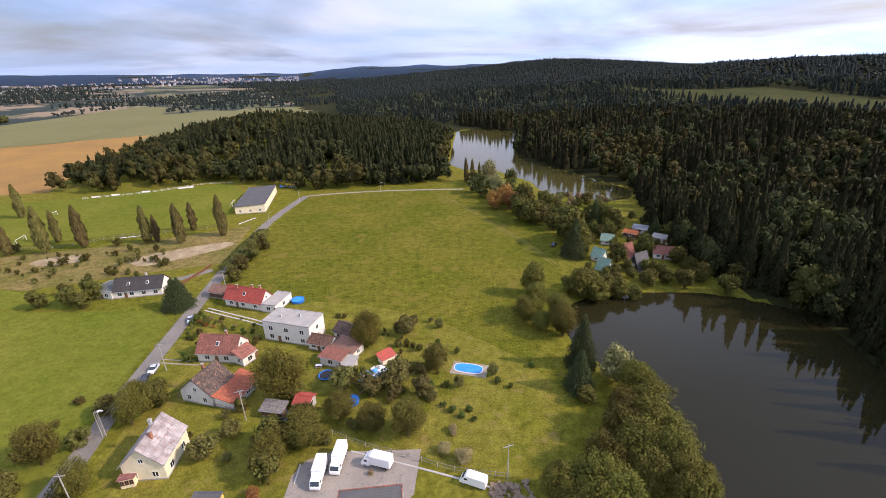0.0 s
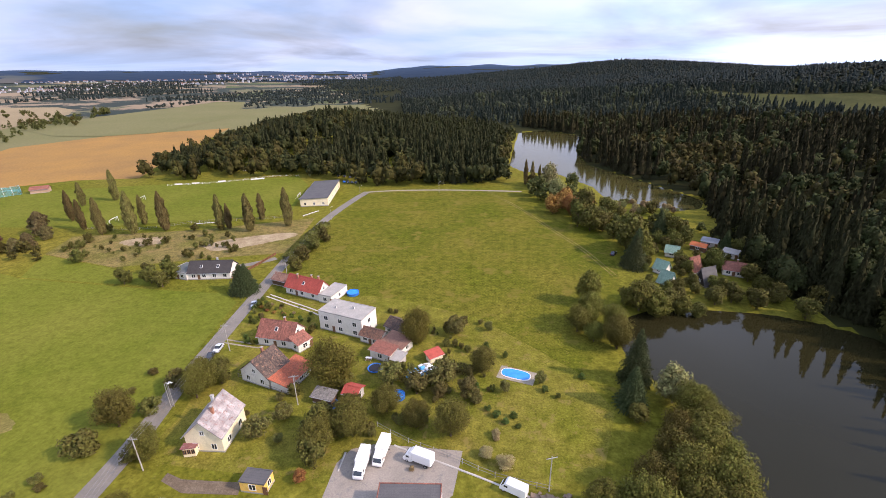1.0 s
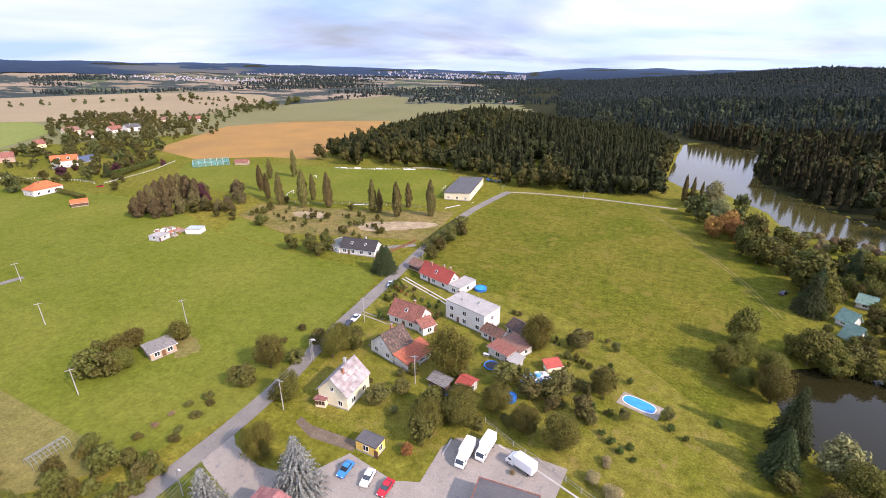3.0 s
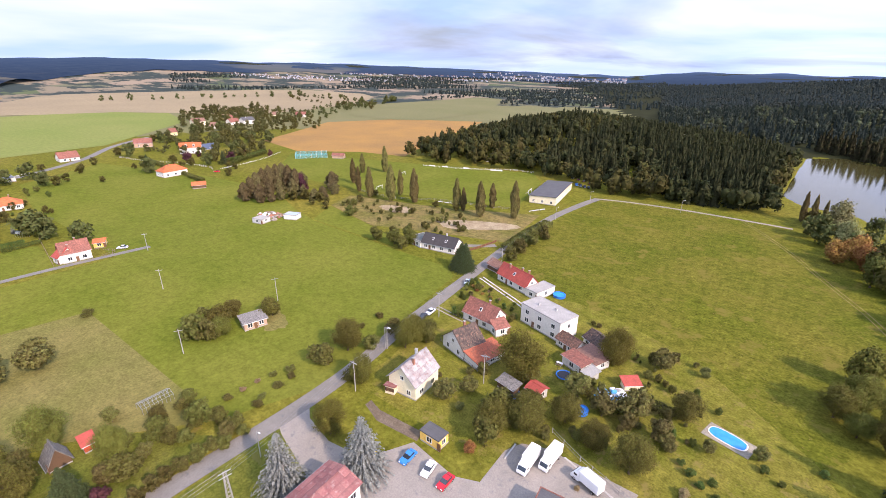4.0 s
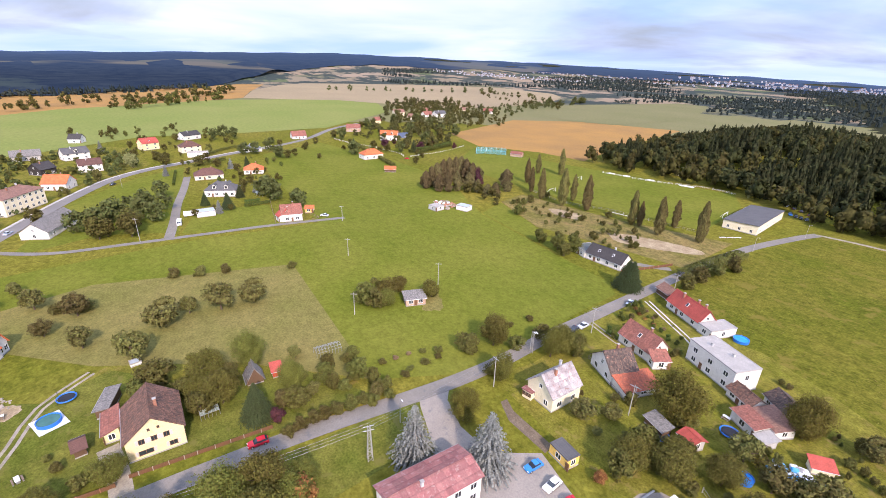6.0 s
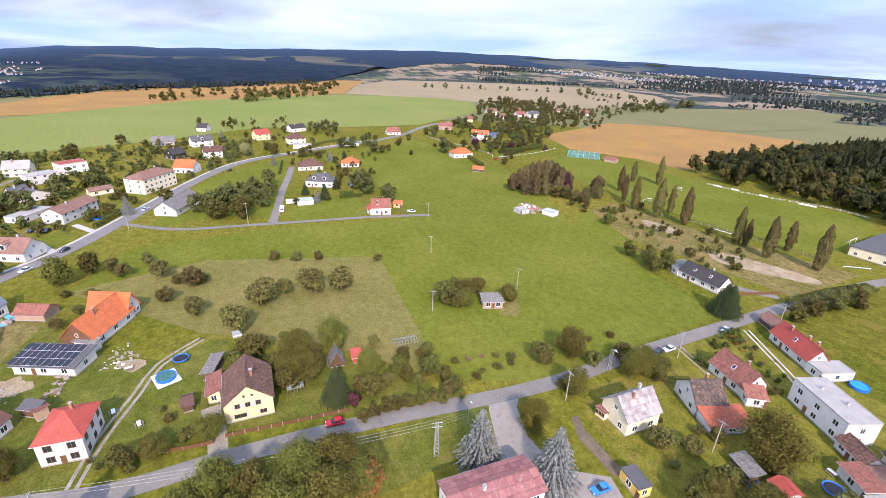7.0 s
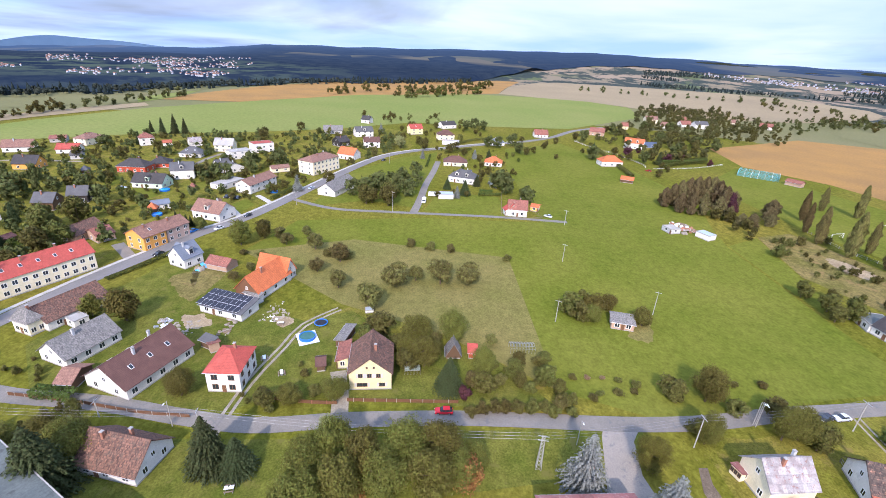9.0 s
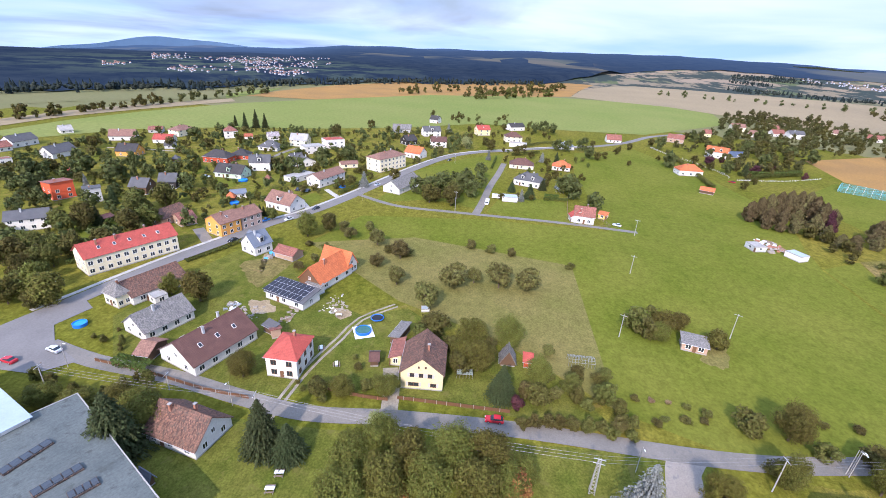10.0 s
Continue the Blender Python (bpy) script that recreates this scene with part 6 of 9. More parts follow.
plant("rowan", [(-58, -11, 4.7, 4.2), (-61, -13, 3.2, 2.9)])
plant("garden_tree", [(-450, -120, 9.0, 8.5), (-459, 150, 9.0, 8.5), (-520, 204, 9.0, 8.5), (-381, 142, 9.0, 8.5), (-396, 138, 4.7, 4.5), (-395, -137, 9.0, 8.5), (-401, -6, 9.0, 8.5), (-382, -1, 9.0, 8.5), (-438, 92, 6.3, 5.9), (-408, 106, 5.8, 5.5), (-288, 51, 9.0, 8.5), (-267, -57, 9.0, 8.5)])
plant("shrub", [(-87, 65, 7.0, 4.9), (-86, 44, 3.4, 1.8), (-99.1, 32.8, 4.4, 3.6), (-91.0, 31.6, 5.0, 4.0), (-88.6, 28.4, 4.6, 3.6), (-84.7, -31.5, 4.6, 3.2), (-85.9, -24.8, 4.6, 3.2), (-82, 78, 6.2, 4.3), (-82, 88, 7.8, 5.5)])
plant("hedge", [(1, 85, 2.7, 1.9), (5, 85, 2.4, 1.7), (3, 83, 2.4, 1.6), (-1, 87, 2.2, 1.5), (6, 82, 1.8, 1.3), (16, 93, 2.0, 1.4), (23, 101, 2.4, 1.7), (13, 95, 2.6, 1.8)])
plant("reed", [(-122, 71, 5.7, 4.6)])
plant("reed", [(1, 79, 2.5, 1.8), (3, 71, 4.7, 3.3), (-1, 73, 3.6, 2.5)])
plant("spruce", [(54, 174, 10.4, 13.6), (36, 101, 9.0, 16.5), (33, 92, 8.3, 11.7)])
plant("willow", [(43, 94, 9.9, 10.9)])
plant("broadleaf", [(46, 82, 10.5, 10.5), (45, 72, 10.5, 10.5), (37, 74, 10.5, 10.5), (38, 62, 10.5, 10.5), (31, 67, 9.9, 9.9), (45, 61, 9.4, 9.4), (23, 59, 9.1, 9.1), (30, 58, 10.5, 10.5), (36, 127, 9.0, 9.0), (29, 119, 7.0, 7.0), (25, 124, 8.6, 9.0)])
plant("garden_tree", [(57, 141, 7.8, 7.8), (51, 145, 8.0, 8.0), (61, 144, 6.8, 6.8), (73, 145, 6.8, 6.8), (79, 147, 7.3, 7.3), (85, 143, 7.9, 7.9), (93, 148, 7.4, 7.4), (71, 173, 6.1, 6.1), (63, 185, 7.4, 7.4), (70, 199, 7.3, 7.3), (77, 193, 5.6, 5.6), (81, 174, 5.1, 5.1), (77, 157, 5.2, 5.2), (92, 164, 7.5, 7.5), (100, 175, 8.0, 8.0), (53, 206, 9.0, 9.0), (50, 215, 9.0, 9.0), (47, 230, 9.0, 9.0), (44, 246, 9.0, 9.0), (80, 221, 9.0, 9.0)])
plant("garden_tree", [(80, 242, 9.0, 9.0), (82, 212, 9.0, 9.0), (97, 138, 7.7, 7.7), (105, 145, 9.0, 9.0), (103, 192, 7.6, 7.6)])
plant("rowan", [(-77, 127, 1.8, 1.3), (-74, 126, 1.6, 1.1), (-70, 125, 1.8, 1.3), (-80, 129, 1.7, 1.2)])
plant("reed", [(-77, 131, 1.7, 1.2), (-73, 129, 1.6, 1.1), (-67, 126, 1.6, 1.1), (1, 78, 1.9, 1.3), (-16, 68, 1.4, 1.0)])
plant("hedge", [(-63, 122, 2.3, 2.1), (-60, 122, 1.9, 1.7), (-82, 131, 2.5, 2.3), (-82, 128, 2.5, 2.2), (-82, 134, 2.1, 1.9), (-79, 120, 2.8, 2.5), (-49, 120, 1.9, 1.7)])
plant("shrub", [(-77, 92, 6.0, 5.4), (-73, 91, 5.9, 5.3), (-77, 88, 5.5, 4.9), (-76, 64, 5.0, 4.4)])
plant("rowan", [(-38, 64, 2.9, 2.3)])
plant("spruce", [(56, 179, 11.0, 15.4)])
plant("broadleaf", [(-231, -229, 13.0, 14.9), (-209, -240, 13.0, 13.0), (-188, -224, 12.4, 12.4), (-233, -200, 9.5, 16.2), (-224, -206, 13.0, 13.0), (-216, -224, 12.1, 12.1), (-160, -166, 11.2, 11.2), (-153, -168, 9.5, 9.5), (-177, -155, 13.0, 12.3), (-192, -152, 12.3, 12.3), (-137, -166, 7.1, 7.1), (-140, -162, 6.8, 6.8), (-262, -117, 13.0, 13.0), (-295, -112, 13.0, 13.0), (-306, -98, 13.0, 13.0), (-327, -225, 13.0, 13.0), (-189, -98, 6.2, 6.2), (-182, -182, 9.4, 9.4), (-179, -204, 10.4, 10.4), (-168, -206, 8.9, 8.9)])
plant("broadleaf", [(-198, -183, 8.4, 8.4), (-237, -178, 9.7, 9.7), (-224, -163, 8.0, 8.0), (-233, -192, 9.6, 9.6)])
plant("spruce", [(-165, -164, 4.8, 9.1), (-190, -178, 5.9, 9.5), (-198, -113, 2.5, 5.4), (-196, -110, 2.4, 5.3), (-195, -107, 2.4, 5.3), (-193, -104, 2.4, 5.3), (-193, -102, 2.4, 5.3), (-357, -219, 5.5, 10.5)])
plant("bluespruce", [(-208, -208, 4.4, 8.4)])
plant("garden_tree", [(-311, -203, 9.0, 9.0), (-273, -138, 8.6, 8.6), (-247, -84, 5.8, 5.8), (-255, -80, 6.0, 6.0), (-407, -142, 9.0, 9.0), (-263, -126, 6.2, 6.2), (-258, -146, 5.5, 5.5), (-258, -180, 6.9, 6.9), (-209, -144, 6.3, 6.3), (-201, -143, 5.6, 5.6), (-224, -141, 4.3, 4.3), (-274, -109, 7.2, 7.2), (-301, -128, 7.0, 7.0), (-230, -100, 4.9, 4.9), (-276, -80, 7.1, 7.1), (-269, -73, 4.9, 4.9), (-337, -194, 7.9, 7.9), (-346, -185, 6.2, 6.2), (-265, -172, 5.0, 5.0), (-306, -230, 8.9, 8.9)])
plant("garden_tree", [(-292, -246, 7.8, 7.8), (-288, -274, 9.0, 9.0), (-263, -278, 9.0, 9.0), (-212, -257, 9.0, 9.0), (-229, -248, 9.0, 9.0), (-233, -208, 7.1, 7.1)])
plant("hedge", [(-165, -159, 4.8, 3.8), (-165, -154, 3.9, 3.1), (-237, -161, 4.5, 3.6), (-237, -143, 3.9, 3.1), (-327, -156, 5.9, 4.7), (-317, -138, 5.7, 4.6), (-332, -131, 6.0, 4.8)])
plant("broadleaf", [(-271, 49, 13.0, 13.0), (-245, 58, 10.9, 10.9), (-410, 78, 13.0, 13.0), (-403, 55, 11.0, 11.0), (-404, 64, 11.2, 11.2), (-380, 79, 11.1, 11.1), (-507, 53, 12.2, 12.2), (-488, 60, 12.0, 12.0), (-488, 42, 11.6, 11.6), (-510, 208, 13.0, 13.0), (-450, 155, 13.0, 13.0), (-372, 139, 12.3, 12.3), (-397, 222, 13.0, 13.0), (-364, 179, 11.2, 11.2), (-494, 281, 13.0, 13.0), (-546, 259, 13.0, 13.0), (-462, 238, 13.0, 13.0), (-440, 265, 13.0, 13.0), (-429, 278, 13.0, 13.0), (-549, 292, 13.0, 13.0)])
plant("spruce", [(-268, 14, 5.1, 7.6), (-363, 191, 6.7, 11.4), (-403, 150, 5.7, 9.1)])
plant("bluespruce", [(-356, 39, 5.5, 8.2), (-251, 19, 5.4, 7.5), (-284, 42, 2.9, 4.4)])
plant("garden_tree", [(-297, 38, 6.5, 6.5), (-308, 44, 6.2, 6.2), (-323, 41, 5.7, 5.7), (-249, 8, 4.7, 4.7), (-257, 17, 3.5, 3.5), (-253, 25, 4.0, 4.0), (-373, 20, 7.5, 7.5), (-385, 26, 7.8, 7.8), (-364, 31, 6.9, 6.9), (-346, 42, 6.1, 6.1), (-332, 52, 4.7, 4.7), (-379, 85, 7.2, 7.2), (-385, 92, 6.6, 6.6), (-416, 110, 6.3, 6.3), (-435, 124, 6.7, 6.7), (-366, 107, 4.9, 4.9), (-394, 166, 7.7, 7.7), (-369, 161, 6.4, 6.4), (-373, 170, 7.5, 7.5), (-349, 187, 5.6, 5.6)])
plant("garden_tree", [(-336, 185, 5.4, 5.4)])
plant("plum", [(-380, 209, 7.1, 6.4), (-409, 194, 6.2, 5.6), (-408, 185, 6.1, 5.5)])
plant("willow", [(31, 291, 13.2, 17.1), (33, 265, 12.8, 15.3)])
plant("rowan", [(35, 251, 11.6, 12.7), (38, 240, 10.5, 11.5)])
plant("broadleaf", [(24, 277, 10.5, 13.7), (43, 232, 13.7, 16.4), (44, 215, 12.3, 13.5), (39, 221, 10.3, 12.4), (45, 287, 9.4, 13.2), (56, 188, 12.4, 17.3), (57, 180, 9.6, 13.4)])
plant("spruce", [(76, 215, 7.8, 11.8), (96, 193, 6.6, 9.9)])
plant("birch", [(-250, 141, 7.5, 11.2), (-253, 147, 7.6, 13.0), (-253, 151, 8.3, 15.0), (-255, 157, 8.5, 16.2), (-257, 163, 8.7, 16.6), (-257, 168, 8.9, 16.9), (-256, 172, 9.0, 17.1), (-251, 173, 9.0, 16.2), (-244, 173, 8.3, 14.9), (-227, 166, 6.7, 8.7), (-233, 163, 7.9, 11.8), (-236, 156, 7.7, 12.4), (-237, 150, 7.6, 12.1), (-240, 145, 7.5, 11.2), (-230, 191, 10.0, 12.0), (-221, 185, 6.5, 7.1), (-221, 169, 6.1, 6.7), (-219, 174, 6.8, 7.5)])
plant("plum", [(-241, 175, 7.7, 12.3), (-236, 173, 6.3, 9.5)])
plant("shrub", [(-80, -34, 2.8, 2.3), (-87, -38, 2.3, 1.8), (-85, -33, 2.0, 1.6), (-93, -29, 2.9, 2.4), (-86, -32, 3.8, 3.0), (-83, -40, 1.9, 1.5), (-85, -42, 1.7, 1.4), (-97, -31, 1.9, 1.5)])
plant("rowan", [(-64, -8, 2.8, 2.8), (-65, -6, 2.4, 2.4)])
plant("willow", [(-73, -19, 5.2, 6.3)])
plant("broadleaf", [(-249, -33, 11.5, 11.5), (-256, -27, 13.0, 13.0), (-256, -19, 13.0, 13.0), (-269, -13, 12.3, 12.3), (-238, -19, 11.7, 11.7), (-236, -28, 9.2, 9.2), (-250, -9, 10.9, 10.9), (-267, -5, 10.2, 10.2), (-273, 45, 13.0, 13.0), (-262, 49, 11.3, 11.3)])
plant("shrub", [(-94, 41, 2.9, 1.8), (-93, 53, 2.6, 1.6), (-91, 57, 3.7, 2.2), (-92, 74, 3.1, 1.9), (-92, 84, 2.9, 1.7), (-92, 92, 3.4, 2.1), (-92, 32, 4.3, 2.6)])
plant("reed", [(-94, 45, 2.3, 1.4), (-94, 49, 2.0, 1.2), (-92, 79, 1.7, 1.0)])
plant("shrub", [(-127, 49, 9.1, 8.2), (-123, 51, 8.1, 7.3), (-122, 53, 5.3, 4.8), (-131, 55, 7.4, 6.7)])


def clear_of(x, y, gap):
    """Whether a place is off the roads and houses."""
    for px, py, c, s, hl, hw in PLOTS:
        dx, dy = x - px, y - py
        if abs(dx * c + dy * s) < hl + gap and abs(-dx * s + dy * c) < hw + gap:
            return False
    return all(np.hypot(line[:, 0] - x, line[:, 1] - y).min() > half + gap for line, half in LINES)


def green_fill(seed, poly, count, kinds, small, large):
    """Garden trees and shrubs at uneven places inside an outline, clear of houses and roads."""
    rng = random.Random(seed)
    lo, hi = np.min(poly, 0), np.max(poly, 0)
    made = tries = 0
    while made < count and tries < count * 12:
        tries += 1
        x, y = rng.uniform(lo[0], hi[0]), rng.uniform(lo[1], hi[1])
        w = rng.uniform(small, large) * rng.uniform(0.7, 1.0)
        if inside_depth(np.array([x]), np.array([y]), poly)[0] > 0 and clear_of(x, y, w * 0.35):
            plant(rng.choice(kinds), [(x, y, w, w * rng.uniform(0.8, 1.3))])
            made += 1


PLOTS.append((5.9, 101.1, 1.0, 0.0, 5, 5))
PLOTS.append((-51.9, 142.9, 1.0, 0.0, 3, 3))
PLOTS.append((-110.3, -32.6, 1.0, 0.0, 3, 3))
PLOTS.append((-23.7, 90.0, 1.0, 0.0, 2.5, 2.5))
PLOTS.append((-32.2, 100.5, 1.0, 0.0, 3, 3))
PLOTS.append((-117.9, -30.3, 1.0, 0.0, 3, 3))
PLOTS.append((-39.6, 85.2, 1.0, 0.0, 3, 3))
green_fill(1, [(-253, -307), (-327, -300), (-382, -260), (-412, -170), (-440, -105), (-455, -30), (-393, -10), (-331, -45), (-262, -77), (-200, -98), (-172, -106), (-159, -120), (-141, -156), (-124, -166)], 90, ('garden_tree', 'garden_tree', 'shrub', 'shrub', 'shrub', 'fruit', 'fruit'), 2.5, 7.5)
green_fill(3, [(-564, -79), (-616, 17), (-510, 76), (-425, 45), (-395, -5), (-433, -60)], 50, ('garden_tree', 'shrub'), 3, 8)
green_fill(4, [(-384, 5), (-397, 81), (-276, 60), (-254, 6)], 34, ('garden_tree', 'shrub', 'hedge'), 2, 5)
green_fill(28, [(-160, -205), (-148, -177), (-129, -147), (-105, -128), (-92, -131)], 26, ('broadleaf', 'broadleaf', 'garden_tree'), 6, 10)
green_fill(7, [(-83, 130), (-65, 133), (-55, 119), (-58, 105), (-74, 108)], 26, ('shrub', 'fruit', 'hedge'), 1.2, 3)
green_fill(8, [(-42, 131), (-5, 129), (-2, 105), (-27, 92), (-39, 104)], 14, ('fruit', 'shrub', 'garden_tree'), 2, 4)
green_fill(9, [(-27, 92), (-5, 102), (1, 93), (-12, 80), (-22, 80)], 8, ('fruit', 'shrub'), 2, 4)
green_fill(11, [(-200, 168), (-205, 186), (-150, 196), (-112, 190), (-120, 160), (-150, 158)], 64, ('shrub', 'shrub', 'garden_tree'), 1.6, 4.2)
green_fill(12, [(-103, -106), (-95, -86), (-86, -85), (-87, -101)], 8, ('shrub',), 1.5, 3)
green_fill(29, [(-77, -110), (-74, -89), (-83, -85), (-77, -74), (-68, -76), (-71, -99)], 14, ('broadleaf', 'shrub'), 3, 5)
green_fill(14, [(56, 232), (112, 218), (108, 161), (92, 146), (55, 150), (52, 180)], 95, ('garden_tree', 'broadleaf', 'shrub', 'garden_tree'), 3, 8)
green_fill(15, [(15, 312), (28, 303), (66, 235), (75, 211), (58, 188), (46, 228), (24, 276)], 22, ('broadleaf', 'garden_tree'), 5, 10)
green_fill(31, [(-71, 87), (-55, 105), (-36, 87), (-46, 69), (-57, 69)], 6, ('fruit', 'shrub'), 2, 4)
green_fill(32, [(-36, 127), (-5, 117), (10, 102), (-2, 89), (-21, 100)], 22, ('fruit', 'shrub', 'hedge'), 1.2, 3)
green_fill(34, [(58, 268), (84, 262), (98, 250), (84, 236), (62, 246)], 34, ('reed', 'willow', 'shrub', 'reed'), 2.5, 5)
green_fill(33, [(-45, 73), (-32, 78), (-17, 83), (-23, 76), (-33, 67)], 10, ('fruit', 'shrub'), 2, 4)


# ---- woods ----
def forest(name, label, places, heights, widths, templates, which, material):
    """Many trees as one mesh: templates (points, faces) set out at the places."""
    rng = np.random.default_rng(len(places))
    vs, fs, off = [], [], 0
    for k, (tv, tf) in enumerate(templates):
        sel = np.where(which == k)[0]
        if not len(sel):
            continue
        a = rng.uniform(0, math.tau, len(sel))
        c, s = np.cos(a)[:, None], np.sin(a)[:, None]
        w, h = widths[sel][:, None], heights[sel][:, None]
        vx = (tv[None, :, 0] * c - tv[None, :, 1] * s) * w + places[sel, 0][:, None]
        vy = (tv[None, :, 0] * s + tv[None, :, 1] * c) * w + places[sel, 1][:, None]
        vz = tv[None, :, 2] * h + places[sel, 2][:, None]
        vs.append(np.stack([vx, vy, vz], -1).reshape(-1, 3))
        fs.append((tf[None] + (np.arange(len(sel)) * len(tv))[:, None, None] + off).reshape(-1, tf.shape[1]))
        off += len(sel) * len(tv)
    ob = new(name, mesh_np(name, np.concatenate(vs), np.concatenate(fs), material, True))
    return tagged(ob, label, "woodland", kind="stuff")


def scatter(seed, lo, hi, step, keep):
    """Jittered places on a grid where keep(x, y) holds."""
    rng = np.random.default_rng(seed)
    gx, gy = np.meshgrid(np.arange(lo[0], hi[0], step), np.arange(lo[1], hi[1], step))
    x = gx.ravel() + rng.uniform(-0.45, 0.45, gx.size) * step
    y = gy.ravel() + rng.uniform(-0.45, 0.45, gx.size) * step
    ok = keep(x, y)
    x, y = x[ok], y[ok]
    return np.stack([x, y, land(x, y)], 1)


def shore_free(x, y):
    return np.maximum(inside_depth(x, y, POND), inside_depth(x, y, LAKE)) < -1.0


def blend_noise(x, y, s, seed):
    return np.array([noise.noise((a * s, b * s, seed)) for a, b in zip(x, y)])


def fir_shape(seed, tiers, points, fringe):
    """A conifer of ragged skirts, one over another: 1 wide and 1 high."""
    rng = np.random.default_rng(seed)
    vs, fs, tips = [], [], []
    for k in range(tiers):
        t = k / tiers
        top = min(1.0, 0.10 + 0.9 * (t + 1.9 / tiers))
        low = 0.06 + 0.88 * t
        reach = 0.5 * (1 - t) ** 0.8
        a = (np.arange(2 * points) + rng.uniform(-0.25, 0.25, 2 * points)) * math.pi / points + rng.uniform(0, 6)
        r = reach * np.where(np.arange(2 * points) % 2, rng.uniform(0.5, 0.7, 2 * points), rng.uniform(0.8, 1.15, 2 * points))
        ring = np.stack([np.cos(a) * r, np.sin(a) * r, low - 0.10 * r + rng.normal(0, 0.01, 2 * points)], 1)
        base = sum(len(x) for x in vs)
        vs.append(np.concatenate([[(rng.normal(0, 0.01), rng.normal(0, 0.01), top)], ring]))
        i = np.arange(2 * points)
        fs.append(np.stack([np.full(2 * points, base), base + 1 + i, base + 1 + (i + 1) % (2 * points)], 1))
        out = ring[::2] if fringe < 2 else np.concatenate([ring[::2], ring[::2] * (0.72, 0.72, 1) + (0, 0, 0.03), ring[1::2] * (0.9, 0.9, 1)])
        tips.append(np.concatenate([out + rng.normal(0, 0.012, out.shape), np.stack([np.cos(a), np.sin(a), 0.8 + 0 * a], 1)[:len(out)] if len(out) <= len(a)
                    else np.concatenate([np.stack([np.cos(a), np.sin(a), 0.8 + 0 * a], 1)] * 2)[:len(out)]], 1))
    v, f = np.concatenate(vs), np.concatenate(fs)
    if fringe:
        tips = np.concatenate(tips)
        lv, lf = leaf_quads(rng, tips[:, :3], tips[:, 3:], 0.085 if fringe > 1 else 0.10, 0.5)
        v, f = np.concatenate([v, lv]), np.concatenate([f, lf + len(v)])
    return v, f


def lump_shape(seed, lobes, leaves, size):
    """A broadleaf crown of knobbly lobes with a fringe of leaf clumps."""
    rng = np.random.default_rng(seed)
    bm = bmesh.new()
    bmesh.ops.create_icosphere(bm, subdivisions=1, radius=1)
    ball = np.array([v.co for v in bm.verts])
    tri = np.array([[v.index for v in f.verts] for f in bm.faces])
    bm.free()
    vs, fs, n = [], [], 0
    cs = []
    for k in range(lobes):
        u = rng.normal(0, 1, 3)
        u /= np.linalg.norm(u)
        c = np.array([u[0] * 0.29, u[1] * 0.29, 0.50 + 0.31 * u[2]]) if k else np.array([0, 0, 0.5])
        r = rng.uniform(0.13, 0.21) if k else 0.29
        vs.append(c + ball * r * rng.uniform(0.7, 1.02, (len(ball), 1)) * (1, 1, 1.1))
        fs.append(tri + n)
        n += len(ball)
        d = rng.normal(0, 1, (leaves, 3))
        d /= np.linalg.norm(d, axis=1)[:, None]
        cs.append(np.concatenate([c + d * r * rng.uniform(0.8, 1.25, (leaves, 1)), d], 1))
    cs = np.concatenate(cs)
    lv, lf = leaf_quads(rng, cs[:, :3], cs[:, 3:] + (0, 0, 0.3), size)
    return np.concatenate(vs + [lv]), np.concatenate(fs + [lf + n])


def plant_woods(seed, name, label, places, tall, lod, leafy, leaf_tone="wood"):
    """Conifers and broadleaf trees mixed in stands."""
    rng = np.random.default_rng(seed)
    stand = blend_noise(places[:, 0], places[:, 1], 0.018, seed) + rng.normal(0, 0.18, len(places)) + (leafy(places[:, 0], places[:, 1]) if callable(leafy) else leafy)
    heights = tall * rng.uniform(0.78, 1.15, len(places))
    conifer = stand < 0
    tiers, points, lobes, leaves, size = {0: (13, 8, 12, 130, 0.029), 1: (8, 6, 5, 24, 0.068), 2: (3, 4, 2, 4, 0.12)}[lod]
    con = [fir_shape(s, tiers, points, 2 - lod) for s in range(5)]
    if lod == 0:
        con = []
        for k in range(5):
            v, f = fir_shape(k, 9, 6, 0)
            lv, lf = spruce_crown(90 + k, 24, 12, 0.042, 0.35)
            con.append((np.concatenate([v * (0.72, 0.72, 0.96), lv * (0.8, 0.8, 1.0)]), np.concatenate([f, lf + len(v)])))
    dec = [lump_shape(s, lobes, leaves, size) for s in range(5)]
    light = (stand > 0.28)
    room = rng.uniform(0, 1, len(places)) < (0.5 if lod < 2 else 0.8)   # broad crowns need more room
    for sel, temps, wide, material, kind in ((conifer, con, 0.31 if lod < 2 else 0.52, f"leaf_{leaf_tone}_conifer", "dark conifers"),
                                             (~conifer & ~light & room, dec, 0.66 if lod < 2 else 0.85, f"leaf_{leaf_tone}_leaf", "green broadleaf trees"),
                                             (light & room, dec, 0.62 if lod < 2 else 0.85, f"leaf_{leaf_tone}_light", "yellow-green broadleaf trees")):
        if sel.sum() > 3:
            n = int(sel.sum())
            forest(name, f"{label} of {kind}", places[sel], heights[sel] * (1.0 if temps is con else 0.82), heights[sel] * wide * rng.uniform(0.85, 1.25, n), temps,
                   rng.integers(0, 5, n), material)


